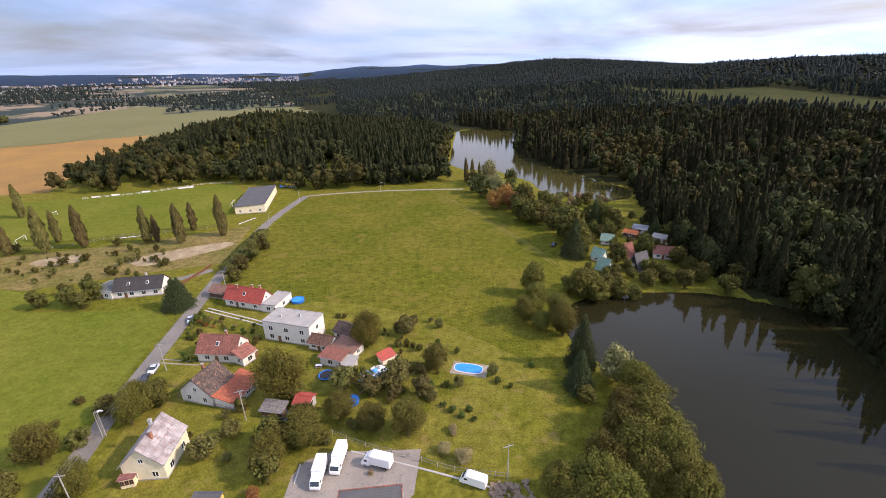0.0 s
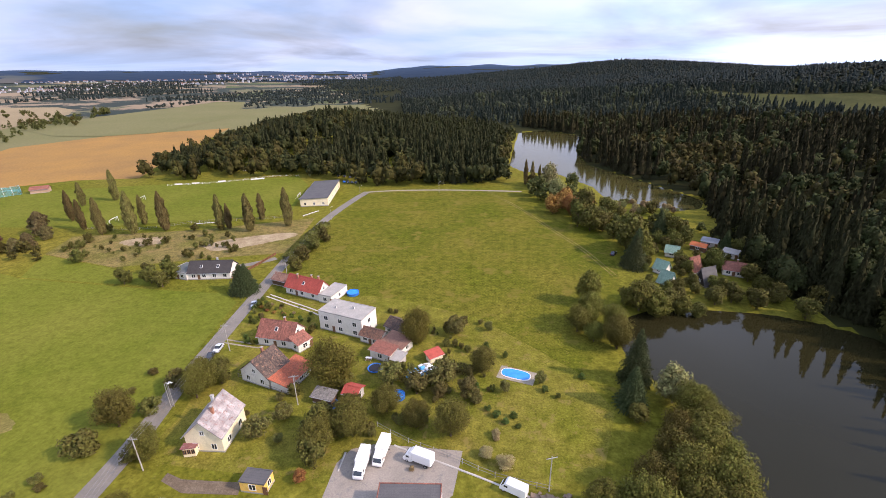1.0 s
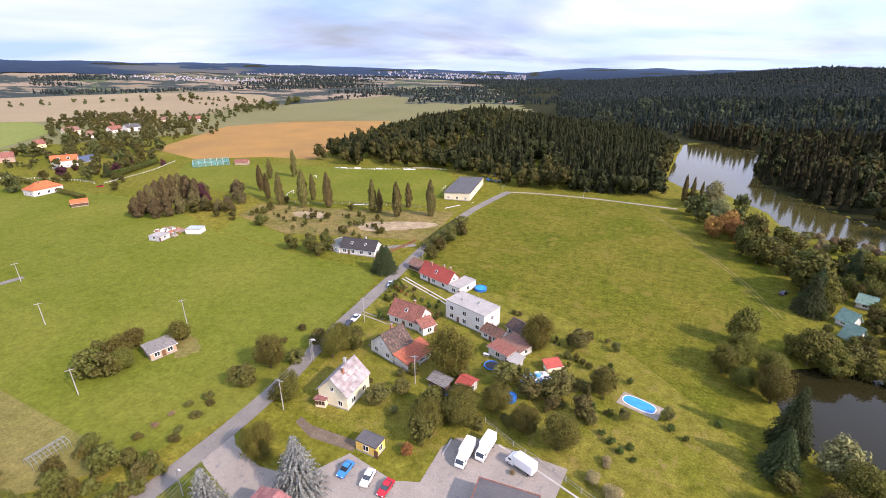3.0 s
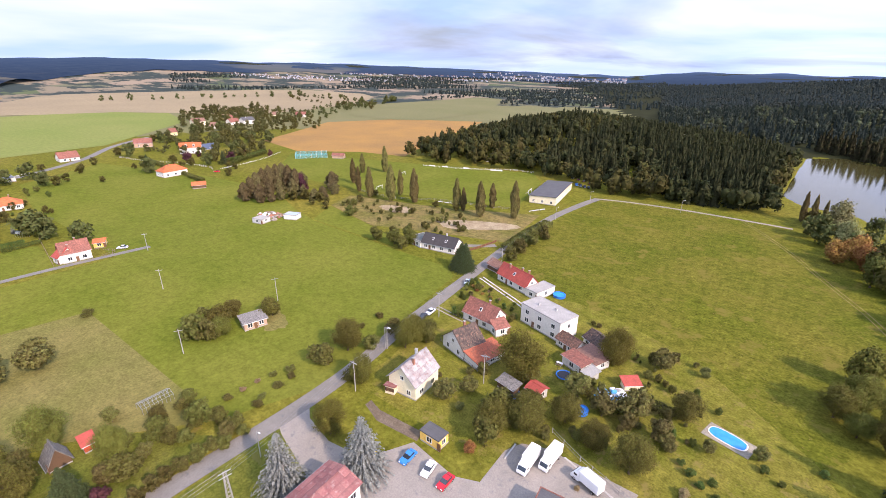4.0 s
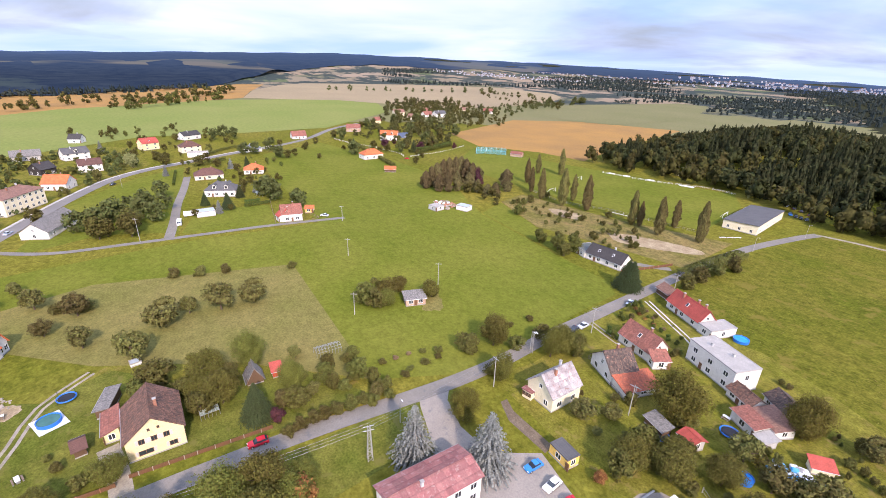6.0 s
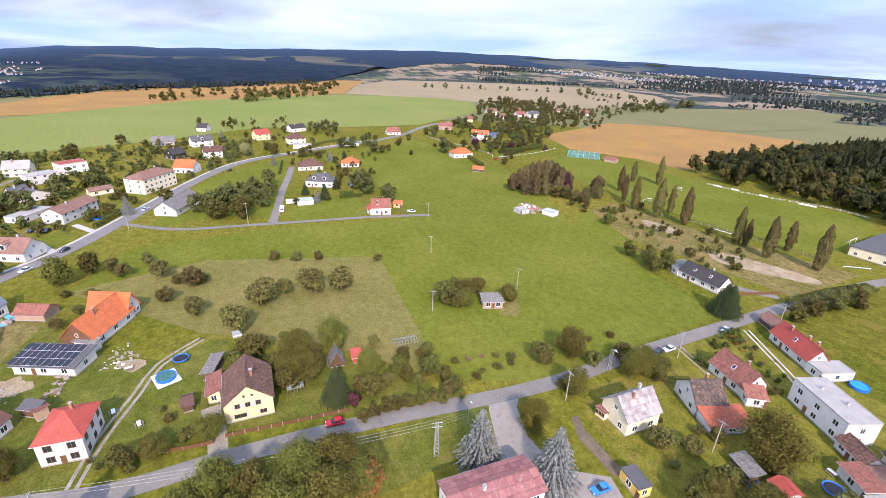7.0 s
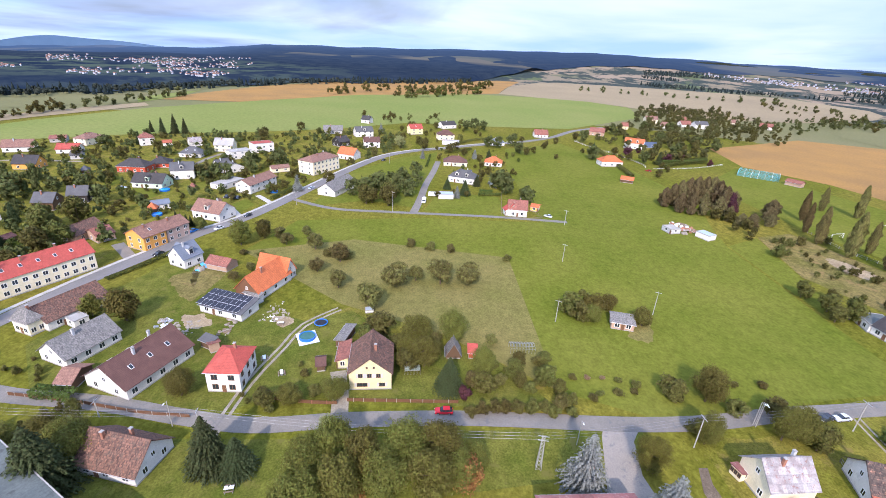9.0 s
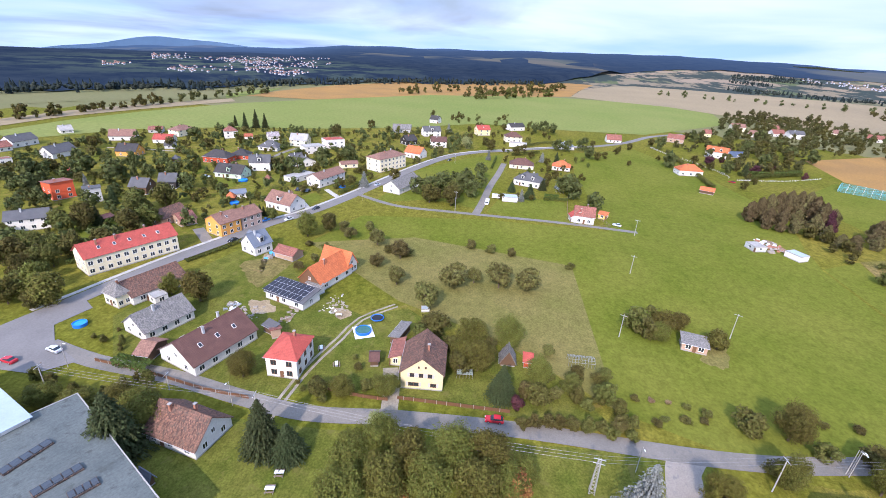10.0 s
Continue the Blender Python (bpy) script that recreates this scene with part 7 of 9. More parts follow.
def far_trees(seed, label, x, y, small, large):
    """Far single trees and copses as one mesh."""
    rng = np.random.default_rng(seed)
    w = rng.uniform(small, large, len(x))
    forest("far_trees", label, np.stack([x, y, land(x, y)], 1), w * rng.uniform(0.8, 1.2, len(x)), w, [round_crown(s + 9, 9, 22, 0.080, 0.05) for s in range(4)],
           rng.integers(0, 4, len(x)), "leaf_garden_tree" if seed % 2 else "leaf_village")


def tree_row(seed, a, b, count, size):
    """Trees along a field edge."""
    rng = np.random.default_rng(seed)
    t = (np.arange(count) + rng.uniform(0.0, 1.0, count)) / count
    far_trees(seed, "row of trees along a field edge", a[0] + (b[0] - a[0]) * t + rng.uniform(-5, 5, count), a[1] + (b[1] - a[1]) * t + rng.uniform(-5, 5, count),
              size * 0.5, size * 1.4)


def copse(seed, poly, count, small, large):
    """Far trees inside an outline, clear of houses and roads."""
    rng = np.random.default_rng(seed)
    lo, hi = np.min(poly, 0), np.max(poly, 0)
    p = rng.uniform(lo, hi, (count * 4, 2))
    p = p[inside_depth(p[:, 0], p[:, 1], poly) > 0][:count]
    p = np.array([q for q in p if clear_of(q[0], q[1], 2.0)])
    far_trees(seed, "dense garden trees of the far hamlet", p[:, 0], p[:, 1], small, large)


def right_wood(x, y):
    """East of the pond and the lake, and behind it."""
    r, az = np.hypot(x, y), np.degrees(np.arctan2(-x, y))
    edge = np.interp(y, [-60, 0, 60, 104, 121, 138, 160, 225, 250, 290, 330, 373, 430, 520, 600], [86, 91, 101, 112, 115, 108, 102, 104, 112, 112, 93, 70, 70, 88, 28])
    return (x > edge - 5) & (r < 620) & (az > -60) & shore_free(x, y)




def hill_wood(x, y, lo, hi):
    """The wooded hills behind the lake, open at the clearing."""
    r, az = np.hypot(x, y), np.degrees(np.arctan2(-x, y))
    return (r > lo) & (r < hi) & (az < 12) & (az > -50) & ((r < 1330) | (az > -33)) & (inside_depth(x, y, CLEARING) < -4) & (inside_depth(x, y, WOOD) < -6)


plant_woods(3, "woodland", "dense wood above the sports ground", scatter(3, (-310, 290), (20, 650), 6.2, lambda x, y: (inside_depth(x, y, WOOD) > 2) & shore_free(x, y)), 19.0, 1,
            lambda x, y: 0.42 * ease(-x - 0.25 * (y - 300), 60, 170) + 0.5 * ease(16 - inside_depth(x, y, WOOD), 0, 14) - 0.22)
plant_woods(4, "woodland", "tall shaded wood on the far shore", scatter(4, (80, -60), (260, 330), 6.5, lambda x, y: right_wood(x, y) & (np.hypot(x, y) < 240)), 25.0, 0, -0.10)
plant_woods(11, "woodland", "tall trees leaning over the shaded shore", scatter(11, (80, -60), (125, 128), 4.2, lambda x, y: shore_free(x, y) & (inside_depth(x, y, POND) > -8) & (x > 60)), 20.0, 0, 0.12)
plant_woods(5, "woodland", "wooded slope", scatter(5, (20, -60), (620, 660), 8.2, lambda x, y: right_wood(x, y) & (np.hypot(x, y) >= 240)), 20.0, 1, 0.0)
# the wood_hill and wood_far leaves below hold distance haze in their colour
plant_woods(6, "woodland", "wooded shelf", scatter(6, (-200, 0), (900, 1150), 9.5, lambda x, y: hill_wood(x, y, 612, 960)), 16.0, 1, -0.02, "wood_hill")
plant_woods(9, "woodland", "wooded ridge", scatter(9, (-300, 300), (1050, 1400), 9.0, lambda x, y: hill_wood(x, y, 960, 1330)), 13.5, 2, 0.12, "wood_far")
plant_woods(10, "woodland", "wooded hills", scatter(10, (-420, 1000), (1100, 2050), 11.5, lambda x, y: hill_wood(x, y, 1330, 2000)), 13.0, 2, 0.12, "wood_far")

copse(22, [(-466, 176), (-594, 265), (-801, 362), (-785, 456), (-687, 523), (-569, 439), (-536, 354), (-395, 252), (-359, 195), (-384, 190)], 300, 4, 11)
copse(26, [(-253, -307), (-327, -300), (-382, -260), (-412, -170), (-440, -105), (-455, -30), (-393, -10), (-331, -45), (-262, -77), (-200, -98), (-172, -106), (-159, -120), (-141, -156), (-124, -166)], 230, 3.0, 8)
copse(27, [(-253, -307), (-327, -300), (-382, -260), (-412, -170), (-440, -105), (-455, -30), (-393, -10), (-331, -45), (-262, -77), (-200, -98), (-172, -106), (-159, -120), (-141, -156), (-124, -166)], 560, 1.4, 4.5)
tree_row(1, (-349, -413), (-499, -380), 26, 9)
tree_row(2, (-499, -380), (-676, -340), 18, 10)
tree_row(3, (-816, -57), (-1095, 149), 26, 16)
tree_row(4, (-1162, 352), (-1013, 756), 18, 10)
tree_row(5, (-961, 678), (-633, 622), 14, 9)
tree_row(6, (-657, 571), (-708, 783), 16, 12)
tree_row(7, (-778, -166), (-985, -23), 14, 12)
tree_row(8, (-743, 362), (-743, 460), 16, 12)
tree_row(9, (-781, -40), (-940, 107), 16, 12)
tree_row(10, (-1030, 755), (-755, 725), 14, 10)
copse(61, [(-683, 331), (-783, 446), (-817, 516), (-683, 480), (-559, 456), (-489, 400), (-466, 318), (-457, 279), (-373, 245), (-357, 194), (-371, 188), (-486, 228)], 170, 4, 10)
copse(62, [(-710, 553), (-739, 644), (-751, 814), (-690, 747), (-631, 580), (-559, 456), (-588, 446)], 70, 4, 9)


def grass_tufts(seed, label, lo, hi, count, size, material, keep):
    """Tufts of taller grass and weeds, each a few blades leaning outward."""
    rng = np.random.default_rng(seed)
    p = rng.uniform(lo, hi, (count * 3, 2))
    thick = blend_noise(p[:, 0], p[:, 1], 0.05, seed) + rng.normal(0, 0.25, len(p))
    p = p[keep(p[:, 0], p[:, 1]) & (thick > 0)][:count]
    n = len(p)
    root = np.stack([p[:, 0], p[:, 1], land(p[:, 0], p[:, 1]) + 0.03], 1)
    vs = []
    for k in range(5):
        a = k * 1.26 + rng.uniform(0, 1, n)
        out = np.stack([np.cos(a), np.sin(a), 0 * a], 1)
        side = np.stack([-np.sin(a), np.cos(a), 0 * a], 1)
        s = size * rng.uniform(0.5, 1.4, (n, 1))
        vs.append(np.stack([root + side * s * 0.55, root - side * s * 0.55, root + out * s * 0.9 + (0, 0, 1) * s * rng.uniform(0.12, 0.35, (n, 1))], 1))
    v = np.stack(vs, 1).reshape(-1, 3)
    tagged(new("grass_tufts", mesh_np("grass_tufts", v, np.arange(len(v)).reshape(-1, 3), material)), label, "grass", kind="stuff")


YARD = [(-73, 42), (-73, 48), (-64, 47), (-57, 48), (-53, 51), (-49, 58), (-37, 56), (-32, 58), (-32, 68), (-30, 72), (-25, 74), (-16, 74), (-6, 74), (-7, 63), (-24, 45), (-40, 35), (-52, 36)]


def open_meadow(x, y):
    dry = np.maximum(inside_depth(x, y, POND), inside_depth(x, y, LAKE)) < -2
    dry = dry & (inside_depth(x, y, YARD) < -1)
    return dry & (inside_depth(x, y, WOOD) < 0) & np.array([clear_of(a, b, 0.6) for a, b in zip(x, y)])


grass_tufts(51, "weedy tufts in the meadow", (-75, 60), (60, 300), 5200, 0.24, "tuft_green", open_meadow)
grass_tufts(52, "dry grass tufts in the meadow", (-75, 60), (60, 300), 2600, 0.22, "tuft_dry", open_meadow)


for kind, rows in FAR_ROWS.items():
    far = np.array(rows)
    forest("far_trees", "garden trees and shrubs of the village", np.stack([far[:, 0], far[:, 1], land(far[:, 0], far[:, 1])], 1), far[:, 3], far[:, 2],
           [round_crown(s + 30, 14, 34, 0.056, 0.04) for s in range(5)], np.arange(len(far)) % 5, "leaf_village" if kind == "broadleaf" else "leaf_" + kind)


def foot_of_hills(x, y):
    r, az = np.hypot(x, y), np.degrees(np.arctan2(-x, y))
    foot = np.interp(az, [79, 85, 92, 102, 115, 123, 131, 150], [1700, 1270, 1130, 1040, 890, 815, 790, 760])
    return (az > 82) & (az < 142) & (r > foot - 35) & (r < foot + 25)


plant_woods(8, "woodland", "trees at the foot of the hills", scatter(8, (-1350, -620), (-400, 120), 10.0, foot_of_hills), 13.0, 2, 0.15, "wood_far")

# ---- far town ----
def far_town(seed, label, bearings, distances, count, size, lift=0.0):
    """Small far houses, walls below and roofs above, as one mesh each."""
    rng = np.random.default_rng(seed)
    knots = rng.uniform(0, 1, (16, 2))
    spot = np.clip(knots[rng.integers(0, 16, count)] + rng.normal(0, 0.07, (count, 2)), 0, 1)
    az, r = np.radians(bearings[0] + (bearings[1] - bearings[0]) * spot[:, 0]), distances[0] + (distances[1] - distances[0]) * spot[:, 1]
    x, y = -r * np.sin(az), r * np.cos(az)
    z = (far_height(x, y) if bearings[0] > 80 else land(x, y)) + lift
    walls, roofs = bmesh.new(), bmesh.new()
    for px, py, pz in zip(x, y, z):
        l, w, h = size * rng.uniform(0.7, 1.6), size * rng.uniform(0.6, 0.9), size * rng.uniform(0.4, 0.7)
        box(walls, px - l / 2, py - w / 2, pz - 3 - lift, px + l / 2, py + w / 2, pz + h)
        box(roofs, px - l / 2 - 0.5, py - w / 2 - 0.5, pz + h, px + l / 2 + 0.5, py + w / 2 + 0.5, pz + h + w * 0.35, w * 0.42)
    # wall_far carries painted haze, not the walls' own white
    tagged(new("far_town_walls", mesh_bm("far_town_walls", walls, "wall_far")), label + ", pale walls", "town", kind="stuff")
    tagged(new("far_town_roofs", mesh_bm("far_town_roofs", roofs, "roof_browntile")), label + ", brown roofs", "town", kind="stuff")


far_town(1, "distant town houses on the plain", (30, 60), (1900, 2330), 330, 4.2, 2.0)
far_town(3, "distant town blocks on the plain", (16, 34), (2100, 2900), 160, 5.0, 6.0)
far_town(2, "distant village on the wooded slope", (112, 127), (960, 1620), 380, 3.3, 0.4)
far_town(4, "distant hamlet on the wooded slope", (128.6, 131.2), (1100, 1210), 34, 3.0, 0.4)
far_town(5, "distant houses above the village", (109.5, 114), (1240, 1700), 60, 3.4, 0.4)
def distant_woods(x, y):
    r, az = np.hypot(x, y), np.degrees(np.arctan2(-x, y))
    lumps = np.sin(x * 0.009) + np.cos(y * 0.008 + x * 0.004) + 0.7 * np.sin(x * 0.021 - y * 0.017)
    open_land = (inside_depth(x, y, PALE) > -8) | (inside_depth(x, y, STRAW) > -8)
    return (r > 1000) & (r < 2200) & (az >= 12) & (az < 66) & (lumps > np.interp(az, [12, 19, 40, 50, 66], [-1.2, -0.3, 0.1, 0.6, 0.8])) & ~open_land


PALE = [(-560, 520), (-657, 573), (-700, 740), (-675, 907), (-661, 1040), (-590, 1040), (-520, 900), (-440, 719), (-439, 546), (-488, 519)]
STRAW = [(-1173, 199), (-1357, 304), (-1424, 381), (-1400, 520), (-1361, 648), (-1295, 803), (-1186, 919), (-968, 932), (-880, 880), (-800, 790), (-750, 700), (-700, 560), (-695, 400), (-884, 301)]
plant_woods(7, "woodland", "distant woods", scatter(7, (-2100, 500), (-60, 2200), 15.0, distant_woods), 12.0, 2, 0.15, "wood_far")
# ---- vehicles ----
for name, colour in {"white": (0.78, 0.78, 0.77), "silver": (0.50, 0.53, 0.56), "blue": (0.03, 0.20, 0.55), "red": (0.42, 0.02, 0.03),
                     "dark": (0.03, 0.035, 0.045), "paleblue": (0.42, 0.50, 0.60)}.items():
    mat("paint_" + name, colour, colour, rough=0.25, grain=0.04, spec=0.6)
mat("tyre", (0.02, 0.02, 0.02), rough=0.9, grain=0.1)
mat("plastic_blue", (0.02, 0.17, 0.55), (0.02, 0.13, 0.45), rough=0.45, grain=0.08)
mat("pool_water", (0.01, 0.22, 0.66), (0.02, 0.27, 0.70), 0.6, rough=0.08, grain=0.05, spec=0.6)
mat("plastic_white", (0.75, 0.76, 0.77), rough=0.5, grain=0.08)
mat("glasshouse", (0.16, 0.20, 0.17), (0.22, 0.26, 0.23), 0.8, rough=0.15, grain=0.1, spec=0.7)
mat("pool_green", (0.03, 0.10, 0.09), (0.04, 0.13, 0.11), 0.6, rough=0.08, grain=0.05, spec=0.6)
mat("plastic_yellow", (0.70, 0.52, 0.02), rough=0.5, grain=0.06)
mat("tarp_blue", (0.07, 0.32, 0.60), (0.10, 0.38, 0.62), 0.6, rough=0.5, grain=0.2)
mat("tarp_white", (0.66, 0.68, 0.70), (0.55, 0.58, 0.62), 0.6, rough=0.6, grain=0.2)
mat("net_turquoise", (0.10, 0.36, 0.42), (0.12, 0.42, 0.48), 0.4, 9.0, 0.8, grain=0.5)
mat("solar", (0.010, 0.012, 0.020), (0.014, 0.016, 0.026), 1.0, rough=0.3, grain=0.05, spec=0.35)
mat("rubble", (0.34, 0.30, 0.245), (0.24, 0.21, 0.17), 0.8, 3.0, 0.95, 0.5, grain=0.5, island=0.5)
mat("mesh_black", (0.02, 0.022, 0.03), rough=0.8, grain=0.1)


def wheel_mesh(r):
    bm = tube(bmesh.new(), (0, -0.1, 0), (0, 0.1, 0), r, sides=14)
    return mesh_bm("tyre", bm, "tyre")


def rim_mesh(r):
    bm = tube(bmesh.new(), (0, -0.11, 0), (0, 0.11, 0), r * 0.6, sides=10)
    return mesh_bm("rim", bm, "steel")


def profile_body(name, outline, width, material, inset=0.0):
    """A body by its side outline (x, z), pulled across the width, with softened edges."""
    bm = bmesh.new()
    n = len(outline)
    sides = [[bm.verts.new((x, s * (width / 2 - (inset if z > 0.95 else 0)), z)) for x, z in outline] for s in (-1, 1)]
    bm.faces.new(sides[0])
    bm.faces.new(sides[1][::-1])
    for i in range(n):
        bm.faces.new((sides[0][i], sides[1][i], sides[1][(i + 1) % n], sides[0][(i + 1) % n]))
    bmesh.ops.recalc_face_normals(bm, faces=bm.faces)
    bmesh.ops.bevel(bm, geom=bm.edges[:], offset=0.06, segments=2, affect="EDGES")
    return mesh_bm(name, bm, material)


def wheels(base, places, r):
    for x, y in places:
        w = part("wheel", once(("tyre", r), wheel_mesh, r), base, pose(x, y, r))
        part("rim", once(("rim", r), rim_mesh, r), w, Matrix())


def thing(name, x, y, turn, label, category, z=None, group="", kind=""):
    base = new(name)
    z = float(land(np.array([x]), np.array([y]))[0]) if z is None else z
    base.matrix_world = pose(x, y, z, 0, 0, turn)
    return tagged(base, label, category, group, kind)


def car(x, y, turn, paint, label, estate=False, z=0.0):
    """A passenger car with its front along its own x."""
    base = thing("car", x, y, turn, label, "car", z=z + 0.06 + float(land(np.array([x]), np.array([y]))[0]))
    back = -2.0 if estate else -1.5
    lower = [(-2.1, 0.25), (2.1, 0.25), (2.15, 0.6), (1.9, 0.78), (0.95, 0.9), (-2.0, 0.92), (-2.12, 0.6)]
    part("body", once(("car_body", paint), profile_body, "body", lower, 1.75, "paint_" + paint), base)
    cab = [(0.95, 0.88), (0.25, 1.38), (back + 0.55, 1.42), (back, 0.9)]
    glass = part("cabin_glass", once(("car_glass", estate), profile_body, "cabin_glass", cab, 1.5, "glass_pane", 0.06), base)
    roof = [(0.22, 1.38), (0.15, 1.44), (back + 0.6, 1.47), (back + 0.5, 1.40)]
    part("roof", once(("car_roof", paint, estate), profile_body, "roof", roof, 1.38, "paint_" + paint), glass)
    wheels(base, [(1.3, 0.8), (1.3, -0.8), (-1.3, 0.8), (-1.3, -0.8)], 0.31)
    for s in (-0.6, 0.6):
        part("headlight", once("headlight", lambda: block("headlight", (0.1, 0.35, 0.14), "plastic_white")), base, pose(2.1, s, 0.58))
        part("tail_light", once("tail_light", lambda: block("tail_light", (0.08, 0.22, 0.2), "paint_red")), base, pose(-2.1, s, 0.62))


def box_truck(x, y, turn, label):
    """A white delivery truck: cab at the front, a tall box behind."""
    base = thing("box_truck", x, y, turn, label, "truck", z=0.06, group="delivery trucks in the yard")
    cab = [(1.2, 0.35), (3.2, 0.35), (3.25, 0.9), (3.1, 1.25), (2.55, 2.1), (2.2, 2.25), (1.2, 2.25)]
    body = part("cab", once("truck_cab", profile_body, "cab", cab, 2.0, "paint_white"), base)
    screen = [(3.02, 1.36), (2.62, 2.02), (2.58, 2.0), (2.98, 1.34)]
    part("windscreen", once("truck_screen", profile_body, "windscreen", [(3.16, 1.28), (2.66, 2.02), (2.56, 1.98), (3.02, 1.26)], 1.75, "glass_pane"), body)
    part("side_window", once("truck_side", lambda: block("side_window", (0.75, 2.03, 0.55), "glass_pane")), body, pose(2.1, 0, 1.4))
    part("box", once("truck_box", lambda: block("box", (4.5, 2.2, 2.35), "paint_white")), base, pose(-1.1, 0, 0.95))
    part("deflector", once("truck_fair", profile_body, "deflector", [(1.25, 2.2), (2.2, 2.25), (1.6, 2.95), (1.25, 3.1)], 1.7, "paint_white"), base)
    part("chassis", once("truck_chassis", lambda: block("chassis", (6.0, 1.4, 0.3), "tyre")), base, pose(-0.2, 0, 0.5))
    wheels(base, [(2.3, 0.9), (2.3, -0.9), (-2.0, 0.9), (-2.0, -0.9)], 0.38)


def panel_van(x, y, turn, label, name="van"):
    base = thing(name, x, y, turn, label, "van", z=0.06)
    out = [(-2.7, 0.35), (2.6, 0.35), (2.65, 0.8), (2.3, 1.15), (1.65, 2.05), (1.2, 2.4), (-2.6, 2.4), (-2.7, 2.2)]
    body = part("body", once("van_body", profile_body, "body", out, 1.95, "paint_white"), base)
    part("windscreen", once("van_screen", profile_body, "windscreen", [(2.34, 1.18), (1.74, 2.0), (1.62, 1.96), (2.18, 1.15)], 1.72, "glass_pane"), body)
    part("side_window", once("van_side", lambda: block("side_window", (0.8, 1.98, 0.5), "glass_pane")), body, pose(1.3, 0, 1.35))
    wheels(base, [(1.8, 0.85), (1.8, -0.85), (-1.6, 0.85), (-1.6, -0.85)], 0.35)


# ---- poles, lamps, wires ----
def power_pole(x, y, turn, h, label="concrete power pole with a crossbar", pair=False):
    base = thing("power_pole", x, y, turn, label, "power pole", group="power poles")
    for s in ((-0.6, 0.6) if pair else (0,)):
        part("post", once(("post", h), lambda: mesh_bm("post", tube(bmesh.new(), (0, 0, -0.4), (0, 0, h), 0.14, 0.09, 8), "concrete_pole")), base, pose(s, 0, 0))
    arm = part("crossbar", once("crossbar", lambda: block("crossbar", (2.2, 0.12, 0.12), "steel")), base, pose(0, 0, h - 0.5))
    for s in (-0.95, 0, 0.95):
        part("insulator", once("insulator", lambda: mesh_bm("insulator", tube(bmesh.new(), (0, 0, 0), (0, 0, 0.28), 0.07, 0.05, 6), "frame_brown")), arm, pose(s, 0, 0.12))


def lattice_pole(x, y, turn, h):
    base = thing("lattice_mast", x, y, turn, "grey steel lattice power mast beside the lane", "power pole")
    w = 0.55
    corner = [(-w, -w), (w, -w), (w, w), (-w, w)]
    for cx, cy in corner:
        part("leg", mesh_bm("leg", tube(bmesh.new(), (cx, cy, -0.2), (cx * 0.45, cy * 0.45, h), 0.06, 0.05, 5), "concrete_pole"), base)
    for k in range(9):
        z0, z1 = h * k / 9, h * (k + 1) / 9
        bm = bmesh.new()
        for i in range(4):
            a, b = corner[i], corner[(i + 1) % 4]
            s0, s1 = 1 - 0.55 * k / 9, 1 - 0.55 * (k + 1) / 9
            tube(bm, (a[0] * s0, a[1] * s0, z0), (b[0] * s1, b[1] * s1, z1), 0.035, sides=4)
            tube(bm, (b[0] * s0, b[1] * s0, z0), (a[0] * s1, a[1] * s1, z1), 0.035, sides=4)
        part("brace", mesh_bm("brace", bm, "concrete_pole"), base)
    for z in (h - 0.2, h - 1.3):
        part("crossbar", once("crossbar", lambda: block("crossbar", (2.2, 0.12, 0.12), "steel")), base, pose(0, 0, z))


def street_lamp(x, y, turn, h=7.0):
    base = thing("street_lamp", x, y, turn, "slim pale street lamp beside the lane", "street lamp", group="street lamps")
    part("pole", once(("lamp", h), lambda: mesh_bm("pole", tube(bmesh.new(), (0, 0, -0.2), (0, 0, h), 0.10, 0.06, 8), "concrete_pole")), base)
    part("arm", once("lamp_arm", lambda: mesh_bm("arm", tube(bmesh.new(), (0, 0, 0), (0.9, 0, 0.25), 0.05, 0.04, 6), "concrete_pole")), base, pose(0, 0, h - 0.05))
    part("lamp_head", once("lamp_head", lambda: block("lamp_head", (0.6, 0.25, 0.12), "plastic_white", 0.03)), base, pose(1.1, 0, h + 0.15))


def wires(points, spread, label="overhead power lines between poles"):
    """Three sagging cables from support to support."""
    base = thing("power_line", points[0][0], points[0][1], 0, label, "power line", z=0)
    o = Vector((points[0][0], points[0][1], 0))
    for a, b in zip(points, points[1:]):
        a, b = Vector(a), Vector(b)
        side = (b - a).cross(Vector((0, 0, 1))).normalized()
        for s in (-spread, 0, spread):
            bm = bmesh.new()
            rings = []
            for k in range(9):
                t = k / 8
                p = a.lerp(b, t) + side * s - Vector((0, 0, 1.1 * 4 * t * (1 - t) * (b - a).length / 60)) - o
                rings.append([bm.verts.new(p + side * 0.022 * c + Vector((0, 0, 0.022 * d))) for c, d in ((1, 0), (0, 1), (-1, 0), (0, -1))])
            for p, q in zip(rings, rings[1:]):
                for k in range(4):
                    bm.faces.new((p[k], p[(k + 1) % 4], q[(k + 1) % 4], q[k]))
            part("cable", mesh_bm("cable", bm, "wire"), base)


